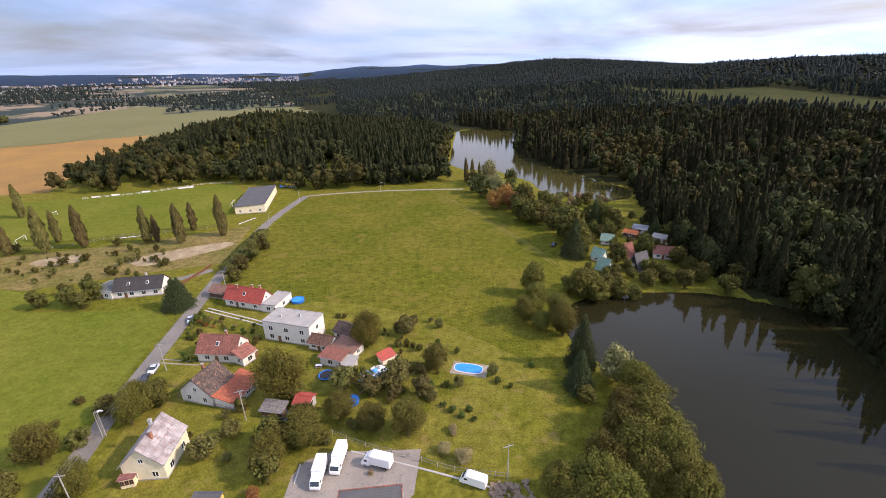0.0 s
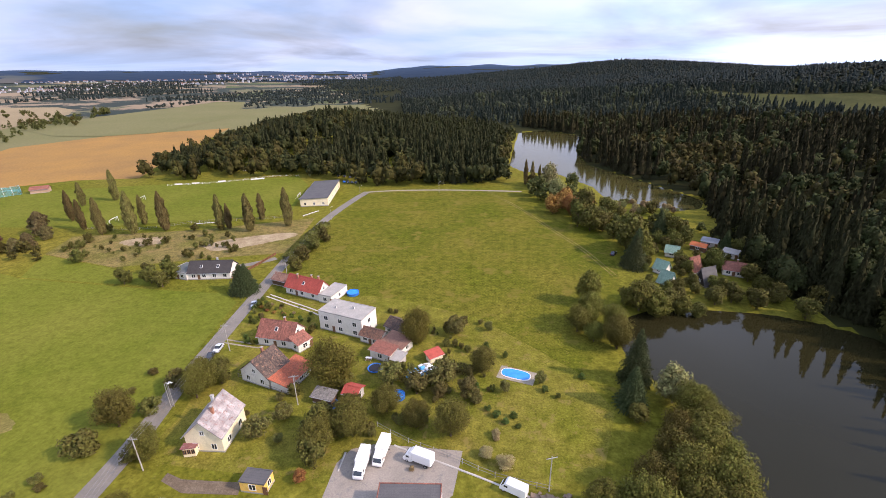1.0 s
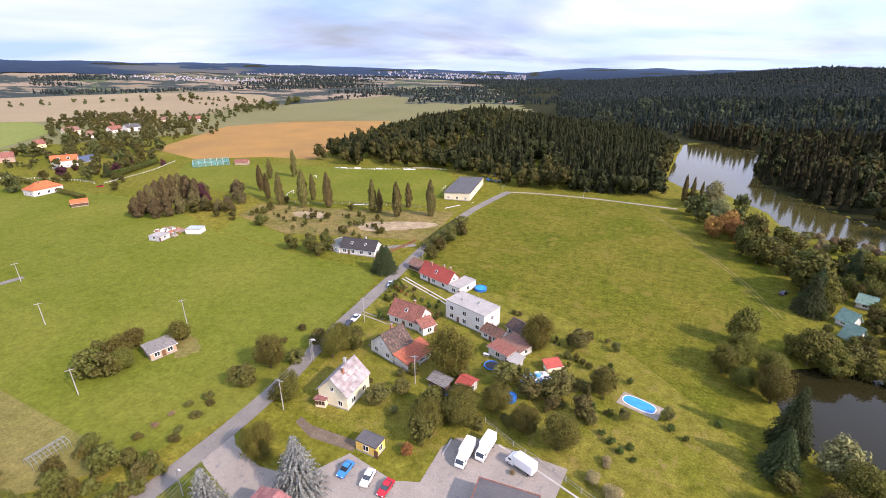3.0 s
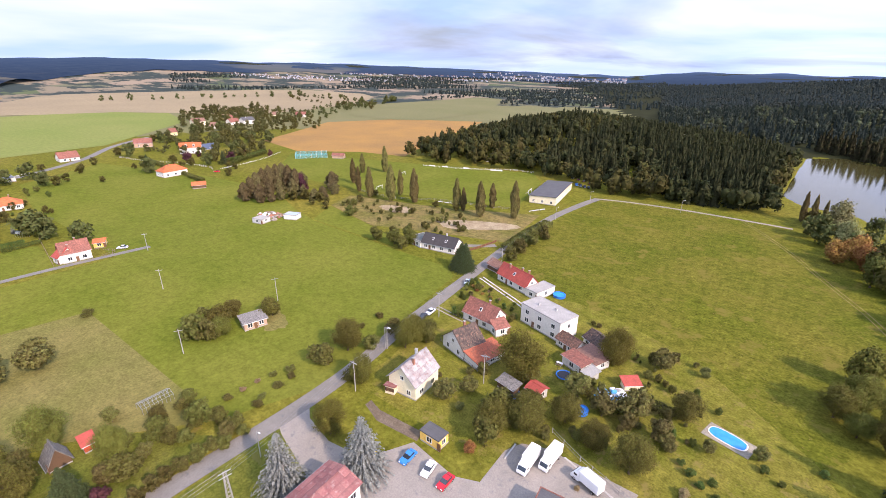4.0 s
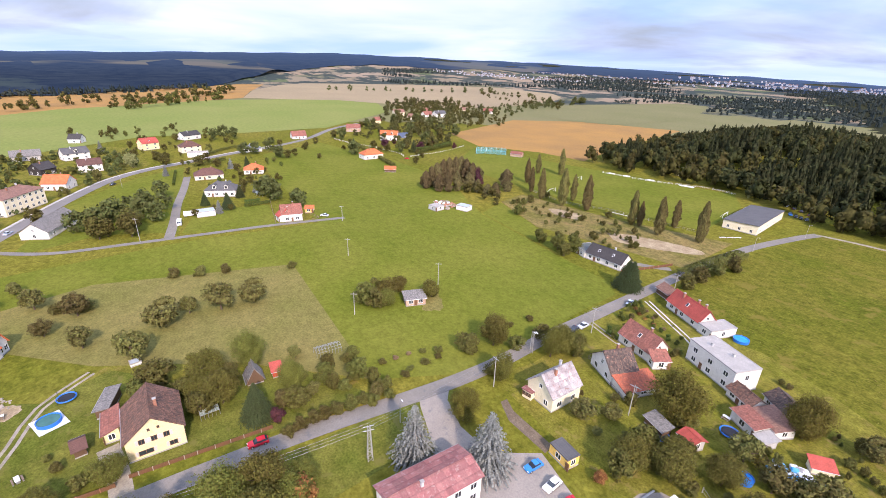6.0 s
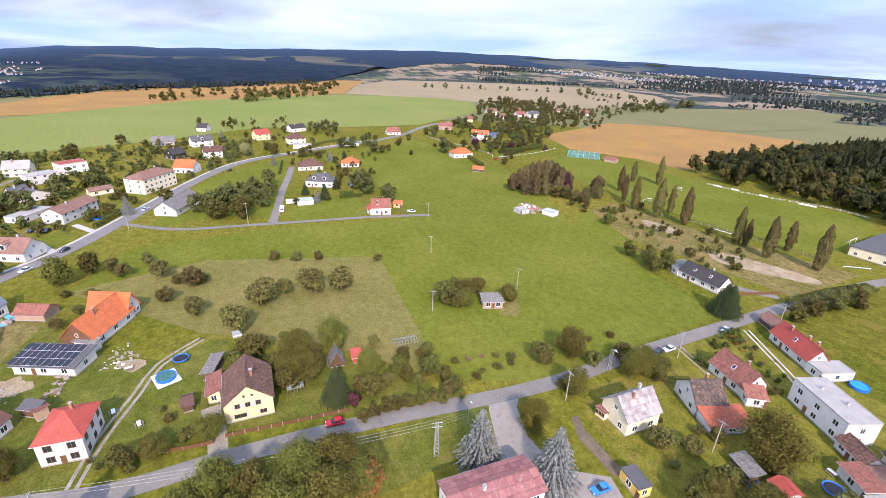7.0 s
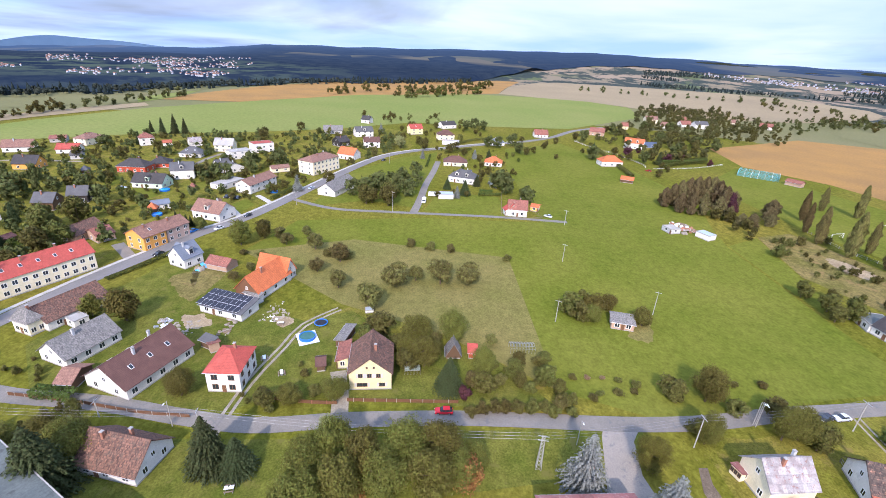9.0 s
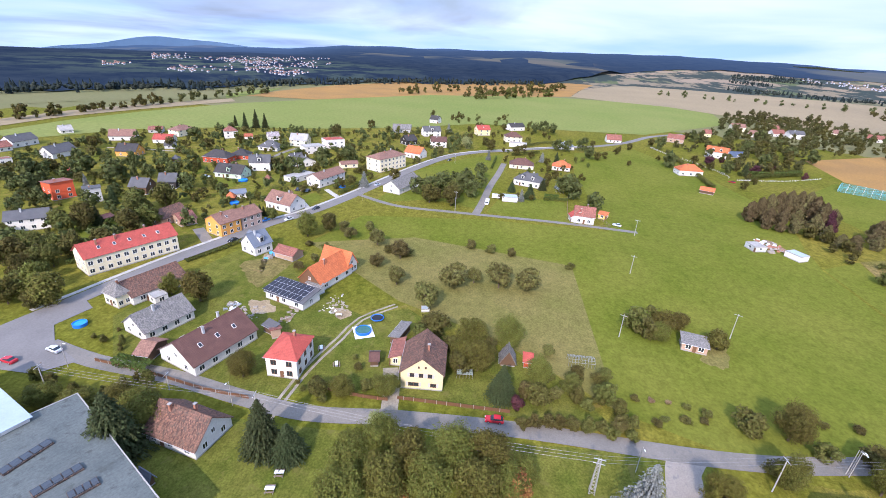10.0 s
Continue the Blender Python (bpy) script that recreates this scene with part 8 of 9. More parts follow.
# ---- fences, hedges ----
def fence(points, h, gap, post, rail, label, slats=False):
    """Posts along a line with rails or boards between them."""
    line = smooth_line(points, gap)
    base = thing("fence", line[0][0], line[0][1], 0, label, "fence")
    o = line[0]
    post_me = once(("fence_post", h, post), lambda: mesh_bm("post", box(bmesh.new(), -0.07, -0.07, -0.3, 0.07, 0.07, h), post))
    for p, q in zip(line, line[1:]):
        d = q - p
        if np.hypot(*d) < 0.4:
            continue
        a = math.degrees(math.atan2(d[1], d[0]))
        z = float(land(np.array([p[0]]), np.array([p[1]]))[0])
        part("post", post_me, base, pose(p[0] - o[0], p[1] - o[1], z - base.location.z, 0, 0, a))
        n = round(float(np.hypot(*d)), 1)
        if slats:
            me = once(("boards", h, n, rail), board_mesh, n, h, rail)
        else:
            me = once(("rail", h, n, rail), rail_mesh, n, h, rail)
        part("panel" if slats else "rail", me, base, pose(p[0] - o[0], p[1] - o[1], z - base.location.z, 0, 0, a))


def rail_mesh(n, h, material):
    bm = bmesh.new()
    for z in (h * 0.35, h * 0.9):
        box(bm, 0, -0.03, z - 0.035, n, 0.03, z + 0.035)
    return mesh_bm("rail", bm, material)


def board_mesh(n, h, material):
    """One panel of boards: a plate whose face steps in and out from board to gap."""
    k = max(3, int(n / 0.22))
    xs, ys = [], []
    for i in range(k):
        for x, y in ((0.0, 0.035), (0.72, 0.035), (0.72, 0.0), (1.0, 0.0)):
            xs.append(n * (i + x) / k)
            ys.append(y)
    bm = bmesh.new()
    front = [[bm.verts.new((x, -y, z)) for x, y in zip(xs, ys)] for z in (0.08, h * 0.95)]
    back = [[bm.verts.new((x, 0.03, z)) for x in xs] for z in (0.08, h * 0.95)]
    for i in range(len(xs) - 1):
        bm.faces.new((front[0][i], front[0][i + 1], front[1][i + 1], front[1][i]))
        bm.faces.new((front[1][i], front[1][i + 1], back[1][i + 1], back[1][i]))
        bm.faces.new((back[0][i + 1], back[0][i], back[1][i], back[1][i + 1]))
    return mesh_bm("panel", bm, material)


def hedge(points, wide, high, label="clipped green hedge", kind="hedge"):
    """A row of leaf clumps filling a long block."""
    line = smooth_line(points, 1.0)
    rng = np.random.default_rng(int(abs(line[0][0]) * 10) + len(line))
    base = thing("hedge", line[0][0], line[0][1], 0, label, "hedge")
    n = int(len(line) * (wide + 2 * high) * 16)
    i = rng.integers(0, len(line) - 1, n)
    t = rng.uniform(0, 1, (n, 1))
    c = line[i] * (1 - t) + line[i + 1] * t - line[0]
    d = line[i + 1] - line[i]
    side = np.stack([-d[:, 1], d[:, 0]], 1) / (np.linalg.norm(d, axis=1)[:, None] + 1e-6)
    s = rng.uniform(-1, 1, (n, 1))
    z = high * np.sqrt(rng.uniform(0, 1, (n, 1)))
    edge = rng.uniform(0, 1, (n, 1)) < 0.5
    s = np.where(edge, np.sign(s) * rng.uniform(0.85, 1.05, (n, 1)), s)
    z = np.where(edge, z, high * rng.uniform(0.9, 1.05, (n, 1)))
    p = np.concatenate([c + side * s * wide / 2, z], 1)
    v, f = leaf_quads(rng, p, np.concatenate([side * s * 0.6, z / high], 1), 0.20)
    part("leaves", mesh_np("leaves", v, f, "leaf_" + kind), base)


# ---- garden things ----
def round_pool(x, y, r, label, h=0.9, water_material="pool_water"):
    base = thing("pool", x, y, 0, label, "pool")
    bm = bmesh.new()
    ring = 28
    for r0, z0, r1, z1 in ((r, 0, r + 0.03, h), (r + 0.03, h, r + 0.06, h + 0.06), (r + 0.06, h + 0.06, r - 0.12, h + 0.05), (r - 0.12, h + 0.05, r - 0.14, h - 0.25)):
        va = [bm.verts.new((rr * math.cos(k * math.tau / ring), rr * math.sin(k * math.tau / ring), z)) for rr, z in ((r0, z0), (r1, z1)) for k in range(ring)]
        for k in range(ring):
            bm.faces.new((va[k], va[(k + 1) % ring], va[ring + (k + 1) % ring], va[ring + k]))
    part("rim", mesh_bm("rim", bm, "plastic_blue"), base)
    bm = tube(bmesh.new(), (0, 0, 0), (0, 0, h - 0.15), r - 0.13, sides=ring)
    part("pool_water", mesh_bm("pool_water", bm, water_material), base)


def trampoline(x, y, r, label):
    base = thing("trampoline", x, y, 0, label, "trampoline")
    part("mat", mesh_bm("mat", tube(bmesh.new(), (0, 0, 0.72), (0, 0, 0.76), r - 0.3, sides=24), "mesh_black"), base)
    bm = bmesh.new()
    pts = [Vector((r * math.cos(k * math.tau / 24), r * math.sin(k * math.tau / 24), 0.76)) for k in range(24)]
    for k in range(24):
        tube(bm, pts[k], pts[(k + 1) % 24], 0.16, sides=6)
    part("pad", mesh_bm("pad", bm, "plastic_blue"), base)
    for k in range(6):
        a = k * math.tau / 6
        part("leg", once(("tramp_leg"), lambda: mesh_bm("leg", tube(bmesh.new(), (0, 0, 0), (0, 0, 2.2), 0.04, sides=6), "mesh_black")), base,
             pose(r * math.cos(a), r * math.sin(a), 0))


def oval_pool(x, y, turn, length, width):
    base = thing("swimming_pool", x, y, turn, "oval blue swimming pool in a paved terrace", "pool")
    part("terrace", block("terrace", (length + 2.2, width + 1.8, 0.12), "gravel"), base, pose(0.3, -0.2, 0.0))

    def oval(a, b, z0, z1, name, material, hole=0.0):
        bm = bmesh.new()
        outer, inner = [], []
        for k in range(36):
            c, s = math.cos(k * math.tau / 36), math.sin(k * math.tau / 36)
            px, py = a * abs(c) ** 0.7 * (1 if c > 0 else -1), b * abs(s) ** 0.7 * (1 if s > 0 else -1)
            outer.append((px, py))
        lo = [bm.verts.new((px, py, z0)) for px, py in outer]
        hi = [bm.verts.new((px, py, z1)) for px, py in outer]
        for k in range(36):
            bm.faces.new((lo[k], lo[(k + 1) % 36], hi[(k + 1) % 36], hi[k]))
        bm.faces.new(hi)
        return mesh_bm(name, bm, material)

    part("rim", oval(length / 2 + 0.25, width / 2 + 0.25, 0, 0.2, "rim", "plastic_white"), base)
    part("pool_water", oval(length / 2, width / 2, 0.1, 0.27, "pool_water", "pool_water"), base)
    for s in (-0.25, 0.25):
        part("ladder", mesh_bm("ladder", tube(bmesh.new(), (length / 2 + 0.2, s, 0.1), (length / 2 - 0.1, s, 1.0), 0.03, sides=6), "steel"), base)


def greenhouse(x, y, turn, length, width, h, label, glazed=True):
    base = thing("greenhouse", x, y, turn, label, "greenhouse")
    hl, hw = length / 2, width / 2
    n = max(3, int(length / 0.8))
    for k in range(n + 1):
        px = -hl + length * k / n
        bm = bmesh.new()
        for a, b in (((px, -hw, 0), (px, -hw, h * 0.7)), ((px, hw, 0), (px, hw, h * 0.7)), ((px, -hw, h * 0.7), (px, 0, h)), ((px, hw, h * 0.7), (px, 0, h))):
            tube(bm, a, b, 0.045, sides=5)
        part("rib", mesh_bm("rib", bm, "steel"), base)
    for py, z in ((-hw, h * 0.7), (hw, h * 0.7), (0, h), (-hw * 0.5, h * 0.85), (hw * 0.5, h * 0.85)):
        part("purlin", mesh_bm("purlin", tube(bmesh.new(), (-hl, py, z), (hl, py, z), 0.04, sides=5), "steel"), base)
    if glazed:
        for s in (-1, 1):
            bm = bmesh.new()
            slab(bm, ((-hl, s * hw, h * 0.7 - 0.03), (hl, s * hw, h * 0.7 - 0.03), (hl, 0, h - 0.03), (-hl, 0, h - 0.03)), 0.02)
            part("pane", mesh_bm("pane", bm, "glasshouse"), base)


def pile(name, x, y, w, d, h, material, count, label, category, seed=1, size=0.6):
    """A heap of uneven blocks or folded sheets."""
    rng = random.Random(seed)
    base = thing(name, x, y, 0, label, category)
    for k in range(count):
        px, py = rng.uniform(-w / 2, w / 2), rng.uniform(-d / 2, d / 2)
        s = size * rng.uniform(0.5, 1.3)
        z = max(0.0, h * (1 - (px / w) ** 2 * 3 - (py / d) ** 2 * 3) - 0.5) * rng.random()
        bm = box(bmesh.new(), -s, -s * 0.7, -0.1, s, s * 0.7, s * rng.uniform(0.4, 0.8), s * 0.15)
        for v in bm.verts:
            v.co += Vector((rng.uniform(-0.15, 0.15), rng.uniform(-0.15, 0.15), rng.uniform(-0.1, 0.1))) * s
        m = material if isinstance(material, str) else material[k % len(material)]
        part("piece", mesh_bm("piece", bm, m), base, pose(px, py, z, rng.uniform(-14, 14), rng.uniform(-14, 14), rng.uniform(0, 360)))


def bin_box(x, y, turn, colour, label):
    base = thing("waste_bin", x, y, turn, label, "bin", z=0.06, group="waste bins at the yard")
    part("body", once(("bin", colour), lambda: block("body", (1.2, 0.9, 1.1), colour, -0.08)), base)
    part("lid", once(("bin_lid", colour), lambda: block("lid", (1.4, 1.1, 0.12), colour)), base, pose(0, 0, 1.1))


def goal(x, y, turn):
    base = thing("football_goal", x, y, turn, "white football goal on the pitch", "goal", group="football goals")
    for s in (-3.66, 3.66):
        part("post", once("goal_post", lambda: mesh_bm("post", tube(bmesh.new(), (0, 0, 0), (0, 0, 2.44), 0.1, sides=8), "plastic_white")), base, pose(s, 0, 0))
        part("stay", once("goal_stay", lambda: mesh_bm("stay", tube(bmesh.new(), (0, 0, 2.4), (0, 1.8, 0), 0.05, sides=6), "plastic_white")), base, pose(s, 0, 0))
    part("crossbar", once("goal_bar", lambda: mesh_bm("crossbar", tube(bmesh.new(), (-3.7, 0, 2.44), (3.7, 0, 2.44), 0.1, sides=8), "plastic_white")), base)


def netted_court(x, y, turn, length, width, h):
    """A play court inside tall turquoise netting on posts."""
    base = thing("netted_court", x, y, turn, "small ball court fenced with tall turquoise netting", "court")
    hl, hw = length / 2, width / 2
    for a, b in (((-hl, -hw), (hl, -hw)), ((-hl, hw), (hl, hw)), ((-hl, -hw), (-hl, hw)), ((hl, -hw), (hl, hw))):
        n = max(2, int(math.hypot(b[0] - a[0], b[1] - a[1]) / 4))
        for k in range(n + 1):
            px, py = a[0] + (b[0] - a[0]) * k / n, a[1] + (b[1] - a[1]) * k / n
            part("post", once(("court_post", h), lambda: mesh_bm("post", tube(bmesh.new(), (0, 0, 0), (0, 0, h), 0.08, sides=6), "plastic_white")), base, pose(px, py, 0))
        bm = bmesh.new()
        m = int(math.hypot(b[0] - a[0], b[1] - a[1]) / 0.5)
        for k in range(m):
            t = k / m
            tube(bm, (a[0] + (b[0] - a[0]) * t, a[1] + (b[1] - a[1]) * t, 0.1), (a[0] + (b[0] - a[0]) * t, a[1] + (b[1] - a[1]) * t, h - 0.1), 0.05, sides=4)
        for k in range(8):
            z = 0.2 + (h - 0.4) * k / 7
            tube(bm, (a[0], a[1], z), (b[0], b[1], z), 0.05, sides=4)
        part("net", mesh_bm("net", bm, "net_turquoise"), base)


def solar_roof(x, y, turn, length, width, z0, z1, cols, rows):
    """Dark panels with pale frames on a shed roof."""
    base = thing("solar_array", x, y, turn, "dark blue solar panels with pale frames on the shed roof", "solar panels", z=0)
    slope = math.degrees(math.atan2(z1 - z0, width))
    for i in range(cols):
        for j in range(rows):
            px, py = -length / 2 + length * (i + 0.5) / cols, -width / 2 + width * (j + 0.5) / rows
            z = z0 + (z1 - z0) * (j + 0.5) / rows
            w, d = length / cols - 0.10, width / rows - 0.10
            p = part("panel_frame", once(("pv_frame", w, d), lambda: block("panel_frame", (w + 0.08, d + 0.08, 0.05), "plastic_white")), base, pose(px, py, z, slope, 0, 0))
            part("panel", once(("pv", w, d), lambda: block("panel", (w, d, 0.05), "solar")), p, pose(0, 0, 0.03))


def skylight_strip(x, y, turn, length, z):
    """A long raised rooflight with dark panes between ribs."""
    base = thing("rooflight", x, y, turn, "long raised rooflight with dirty panes", "rooflight", z=z)
    part("curb", block("curb", (length, 2.0, 0.35), "roof_darktile"), base)
    n = max(4, int(length / 1.4))
    for k in range(n):
        part("pane", once(("strip_pane", round(length / n, 2)), lambda: block("pane", (length / n - 0.12, 1.7, 0.12), "glass_pane", 0.03)), base, pose(-length / 2 + length * (k + 0.5) / n, 0, 0.34))


def porch(x, y, turn):
    """A glazed porch with a ribbed red awning roof."""
    base = thing("porch", x, y, turn, "small cream porch with ribbed rust-red awning", "porch")
    part("wall", block("wall", (2.6, 1.5, 2.2), "wall_cream"), base)
    part("awning", mesh_bm("awning", box(bmesh.new(), -1.6, -1.3, 2.2, 1.6, 0.9, 2.35), "roof_rustmetal"), base, pose(0, 0, 0, -9, 0, 0))
    for k in range(3):
        add_window(base, pose(-0.85 + 0.85 * k, -0.75, 0.9), 0.75, 1.1, True)


def balcony(x, y, turn, z, length):
    base = thing("balcony", x, y, turn, "concrete balcony with grey metal railing", "balcony", z=z)
    part("slab", block("slab", (length, 1.5, 0.18), "roof_concrete"), base)
    bm = bmesh.new()
    h = length / 2 - 0.06
    tube(bm, (-h, -0.7, 1.1), (h, -0.7, 1.1), 0.04, sides=6)
    part("handrail", mesh_bm("handrail", bm, "steel"), base)
    for k in range(int(length / 0.5) + 1):
        part("baluster", once("baluster", lambda: mesh_bm("baluster", tube(bmesh.new(), (0, 0, 0.15), (0, 0, 1.1), 0.03, sides=5), "steel")), base, pose(-h + 2 * h * k / int(length / 0.5), -0.7, 0))
    for s in (-h, h):
        part("column", mesh_bm("column", box(bmesh.new(), s - 0.1, -0.7, -z, s + 0.1, -0.5, 0), "wall_white"), base)


def stand(x, y, turn, label):
    """A low roofed spectator shelter with benches."""
    base = thing("spectator_stand", x, y, turn, label, "stand")
    part("roof", mesh_bm("roof", box(bmesh.new(), -5, -1.8, 2.9, 5, 1.8, 3.05), "roof_brown"), base, pose(0, 0, 0, 4, 0, 0))
    part("back_wall", mesh_bm("back_wall", box(bmesh.new(), -4.8, 1.4, 0, 4.8, 1.6, 2.9), "timber"), base)
    for s in (-4.7, -1.6, 1.6, 4.7):
        part("post", once("stand_post", lambda: mesh_bm("post", box(bmesh.new(), -0.08, -1.5, 0, 0.08, -1.34, 2.8), "timber")), base, pose(s, 0, 0))
    for k in range(3):
        part("bench", once("stand_bench", lambda: block("bench", (9.2, 0.4, 0.12), "plastic_white")), base, pose(0, -1.0 + 0.7 * k, 0.45 + 0.3 * k))


def bench_row(x, y, turn, n, label):
    base = thing("bench", x, y, turn, label, "bench", group="benches at the pitch")
    for k in range(n):
        part("plank", once("plank", lambda: block("plank", (3.4, 0.5, 0.12), "plastic_white")), base, pose(k * 3.8, 0, 0.5))
        for s in (-1.3, 1.3):
            part("leg", once("bench_leg", lambda: block("leg", (0.12, 0.45, 0.5), "concrete_pole")), base, pose(k * 3.8 + s, 0, 0))


def board_sign(x, y, turn, w, label):
    base = thing("advertising_board", x, y, turn, label, "sign", group="boards along the pitch")
    part("board", once(("adboard", w), lambda: block("board", (w, 0.08, 0.9), "plastic_white")), base, pose(0, 0, 0.25))
    for s in (-w * 0.4, w * 0.4):
        part("post", once("ad_post", lambda: block("post", (0.08, 0.08, 1.0), "steel")), base, pose(s, 0.1, 0))


def garden_table(x, y, turn):
    base = thing("garden_table", x, y, turn, "white garden table with benches on the lawn", "table")
    part("tabletop", once("gt_top", lambda: block("tabletop", (1.8, 0.8, 0.06), "plastic_white")), base, pose(0, 0, 0.7))
    for s in (-0.7, 0.7):
        part("leg", once("gt_leg", lambda: block("leg", (0.08, 0.6, 0.7), "steel")), base, pose(s, 0, 0))
    for s in (-0.75, 0.75):
        part("seat", once("gt_seat", lambda: block("seat", (1.8, 0.3, 0.05), "timber")), base, pose(0, s, 0.43))
        for q in (-0.7, 0.7):
            part("support", once("gt_sup", lambda: block("support", (0.08, 0.25, 0.43), "steel")), base, pose(q, s, 0))


box_truck(-26.2, 67.4, -91, 'white box delivery truck parked on the grey yard')
box_truck(-22.9, 70.9, -95, 'white box delivery truck parked beside another on the yard')
box_truck(-14.9, 70.1, 162, 'white box delivery truck parked along the yard kerb')
panel_van(4.6, 65.1, 157, 'white panel van parked at the yard edge')
car(-47.0, 53.8, -89, 'blue', 'bright blue car in the parking yard')
car(-41.7, 54.0, -82, 'white', 'white car in the parking yard')
car(-37.2, 53.6, -91, 'red', 'dark red car in the parking yard')
car(-80.7, 104.3, -83, 'silver', 'silver car parked on the lane verge')
car(-80.6, 100.1, -74, 'dark', 'dark car parked close to a hedge')
car(-83.5, 130.4, -68, 'paleblue', 'pale blue car driving on the lane')
car(-80.8, 6.3, -90, 'red', 'dark red estate car on the grass verge', True)
car(-118.9, 322.1, 102, 'paleblue', 'car parked beside the sports hall')
car(-113.6, 319.9, 101, 'dark', 'car parked beside the sports hall')
car(-108.7, 317.7, 101, 'dark', 'car parked beside the sports hall')
car(-103.0, 313.9, 100, 'dark', 'car parked beside the sports hall')
car(-257.8, -65.6, 158, 'paleblue', 'pale blue car on the village street')
car(-335.9, -30.8, -27, 'dark', 'dark car on the village street')
car(-207.9, -84.4, -24, 'dark', 'dark car on the village street', True)
car(-161.9, -102.0, -23, 'dark', 'black car parked on the village street')
car(-186.3, -100.2, -24, 'blue', 'blue car in a front yard')
car(-190.3, -90.7, -30, 'silver', 'silver car beside the street')
car(-85.8, -107.9, -104, 'silver', 'silver car at the street corner')
car(-80.0, -114.7, -99, 'red', 'red car turning at the junction')
car(-223.0, 65.7, -125, 'silver', 'silver car beside the red-roofed house')
car(-337.8, 171.5, -140, 'red', 'red car on a garden path')
car(-289.0, -71.9, -35, 'dark', 'dark car behind the apartment house')
car(-235.9, -105.5, -3, 'dark', 'dark car in a courtyard')
car(-235.8, -102.2, -4, 'dark', 'dark car in a courtyard')
car(-234.5, -99.1, -4, 'dark', 'dark car in a courtyard')
panel_van(-240.3, 0.1, -6, 'white delivery van on the side lane')
panel_van(-252.3, 5.3, 89, 'long white camper van on the lawn')
car(-109.2, 305.1, -63, 'blue', 'blue car parked in the shade behind the sports hall')
car(-105.9, 303.9, -64, 'dark', 'dark car parked in the shade behind the sports hall')
car(-102.7, 302.8, -64, 'dark', 'dark car parked in the shade behind the sports hall')
car(-99.8, 302.4, -64, 'dark', 'dark car parked in the shade behind the sports hall')
car(-252.0, -156.9, 68, 'silver', 'silver car parked in a village drive')
car(-235.2, -104.2, 151, 'dark', 'dark car parked before a white house')
car(-234.1, -100.5, 151, 'dark', 'dark car parked before a white house')
car(-244.1, -164.6, 108, 'paleblue', 'pale blue car by a green house')
power_pole(-121.8, 43.6, 60, 8)
power_pole(-127.5, 78.3, 60, 9)
power_pole(-167.9, 58.4, 60, 8)
power_pole(-211.8, 71.4, 60, 8)
power_pole(-222.6, -15.9, 60, 11)
power_pole(-59.1, 33.0, 20, 9)
power_pole(-49.8, 89.0, 20, 5)
power_pole(-47.4, 84.1, 20, 9)
power_pole(11.4, 65.9, 20, 9)
lattice_pole(-65.5, 25.5, 80, 9)
power_pole(-77.7, -70.5, 0, 5)
street_lamp(-78.5, 80.8, 0)
street_lamp(-77.9, 80.6, 0)
street_lamp(-75.4, -53.5, 0)
street_lamp(-80.8, -99.5, 90)
street_lamp(-89.2, 223.9, 0)
street_lamp(-86.4, 268.5, 0)
street_lamp(-38.4, 281.7, 0)
street_lamp(-107.0, -127.0, 90)
street_lamp(-227.8, -66.4, 90)
street_lamp(-328.2, -25.8, 0)
street_lamp(-71.8, 35.5, 0)
street_lamp(-78.5, 80.3, 0)
wires([(-71, -95, 8.5), (-71, -45, 8.5), (-65.5, 25.5, 8.9), (-71.5, 62, 8.6), (-77, 104, 8.6), (-80, 150, 8.6)], 0.8)
power_pole(-71, -95, 5, 9)
power_pole(-71, -45, 5, 9)
power_pole(-71.5, 62, 5, 9)
power_pole(-77, 104, 5, 9)
power_pole(-80, 150, 5, 9)
fence([(-26, 79), (-18, 75), (-9, 72), (1, 68), (12, 66)], 1.5, 3.0, "concrete_pole", "wire", "thin wire fence on posts behind the yard kerb")
fence([(-84, -34), (-83, -25), (-83, -19)], 1.1, 2.4, "brickwork", "frame_brown", "brown wooden fence between low brick posts", True)
fence([(-84, -17), (-84, -5), (-84, 4), (-84, 10)], 1.1, 2.4, "concrete_pole", "frame_brown", "brown picket fence along the lane", True)
fence([(-213, 200), (-184, 201), (-159, 214), (-132, 220), (-114, 226)], 1.4, 4.0, "concrete_pole", "wire", "pale fence posts along the football ground")
fence([(-233, 289), (-198, 300), (-169, 319), (-149, 321)], 1.1, 4.0, "plastic_white", "plastic_white", "white rail around the football pitch")
fence([(-231, 58), (-221, 62), (-218, 56)], 1.2, 2.0, "timber", "timber", "dark wooden garden fence rails")
fence([(-223, 41), (-266, 47)], 1.4, 2.5, "timber", "timber", "brown wooden garden fence rails")
fence([(-455, 149), (-418, 157), (-396, 168), (-361, 176), (-348, 174)], 1.3, 2.5, "plastic_white", "kerb", "pale wall with white posts along the lane")
fence([(-346, 179), (-355, 217), (-373, 252)], 0.8, 3.0, "plastic_white", "plastic_white", "low white wall along the sports field")
fence([(-103, 150), (-99, 165), (-97, 175)], 1.2, 2.0, "brickwork", "frame_brown", "brick post fence beside the lane", True)
fence([(-84, -95), (-82, -79), (-79, -63), (-78, -51)], 1.1, 2.5, "concrete_pole", "frame_brown", "low fence along the front gardens", True)
fence([(-68, 93), (-57, 89), (-51, 87)], 1.2, 2.5, "timber", "wire", "old grey wooden fence posts")
hedge([(-350, 188), (-365, 212), (-377, 239)], 3, 3, "tall clipped green hedge beside the lawn", "hedge")
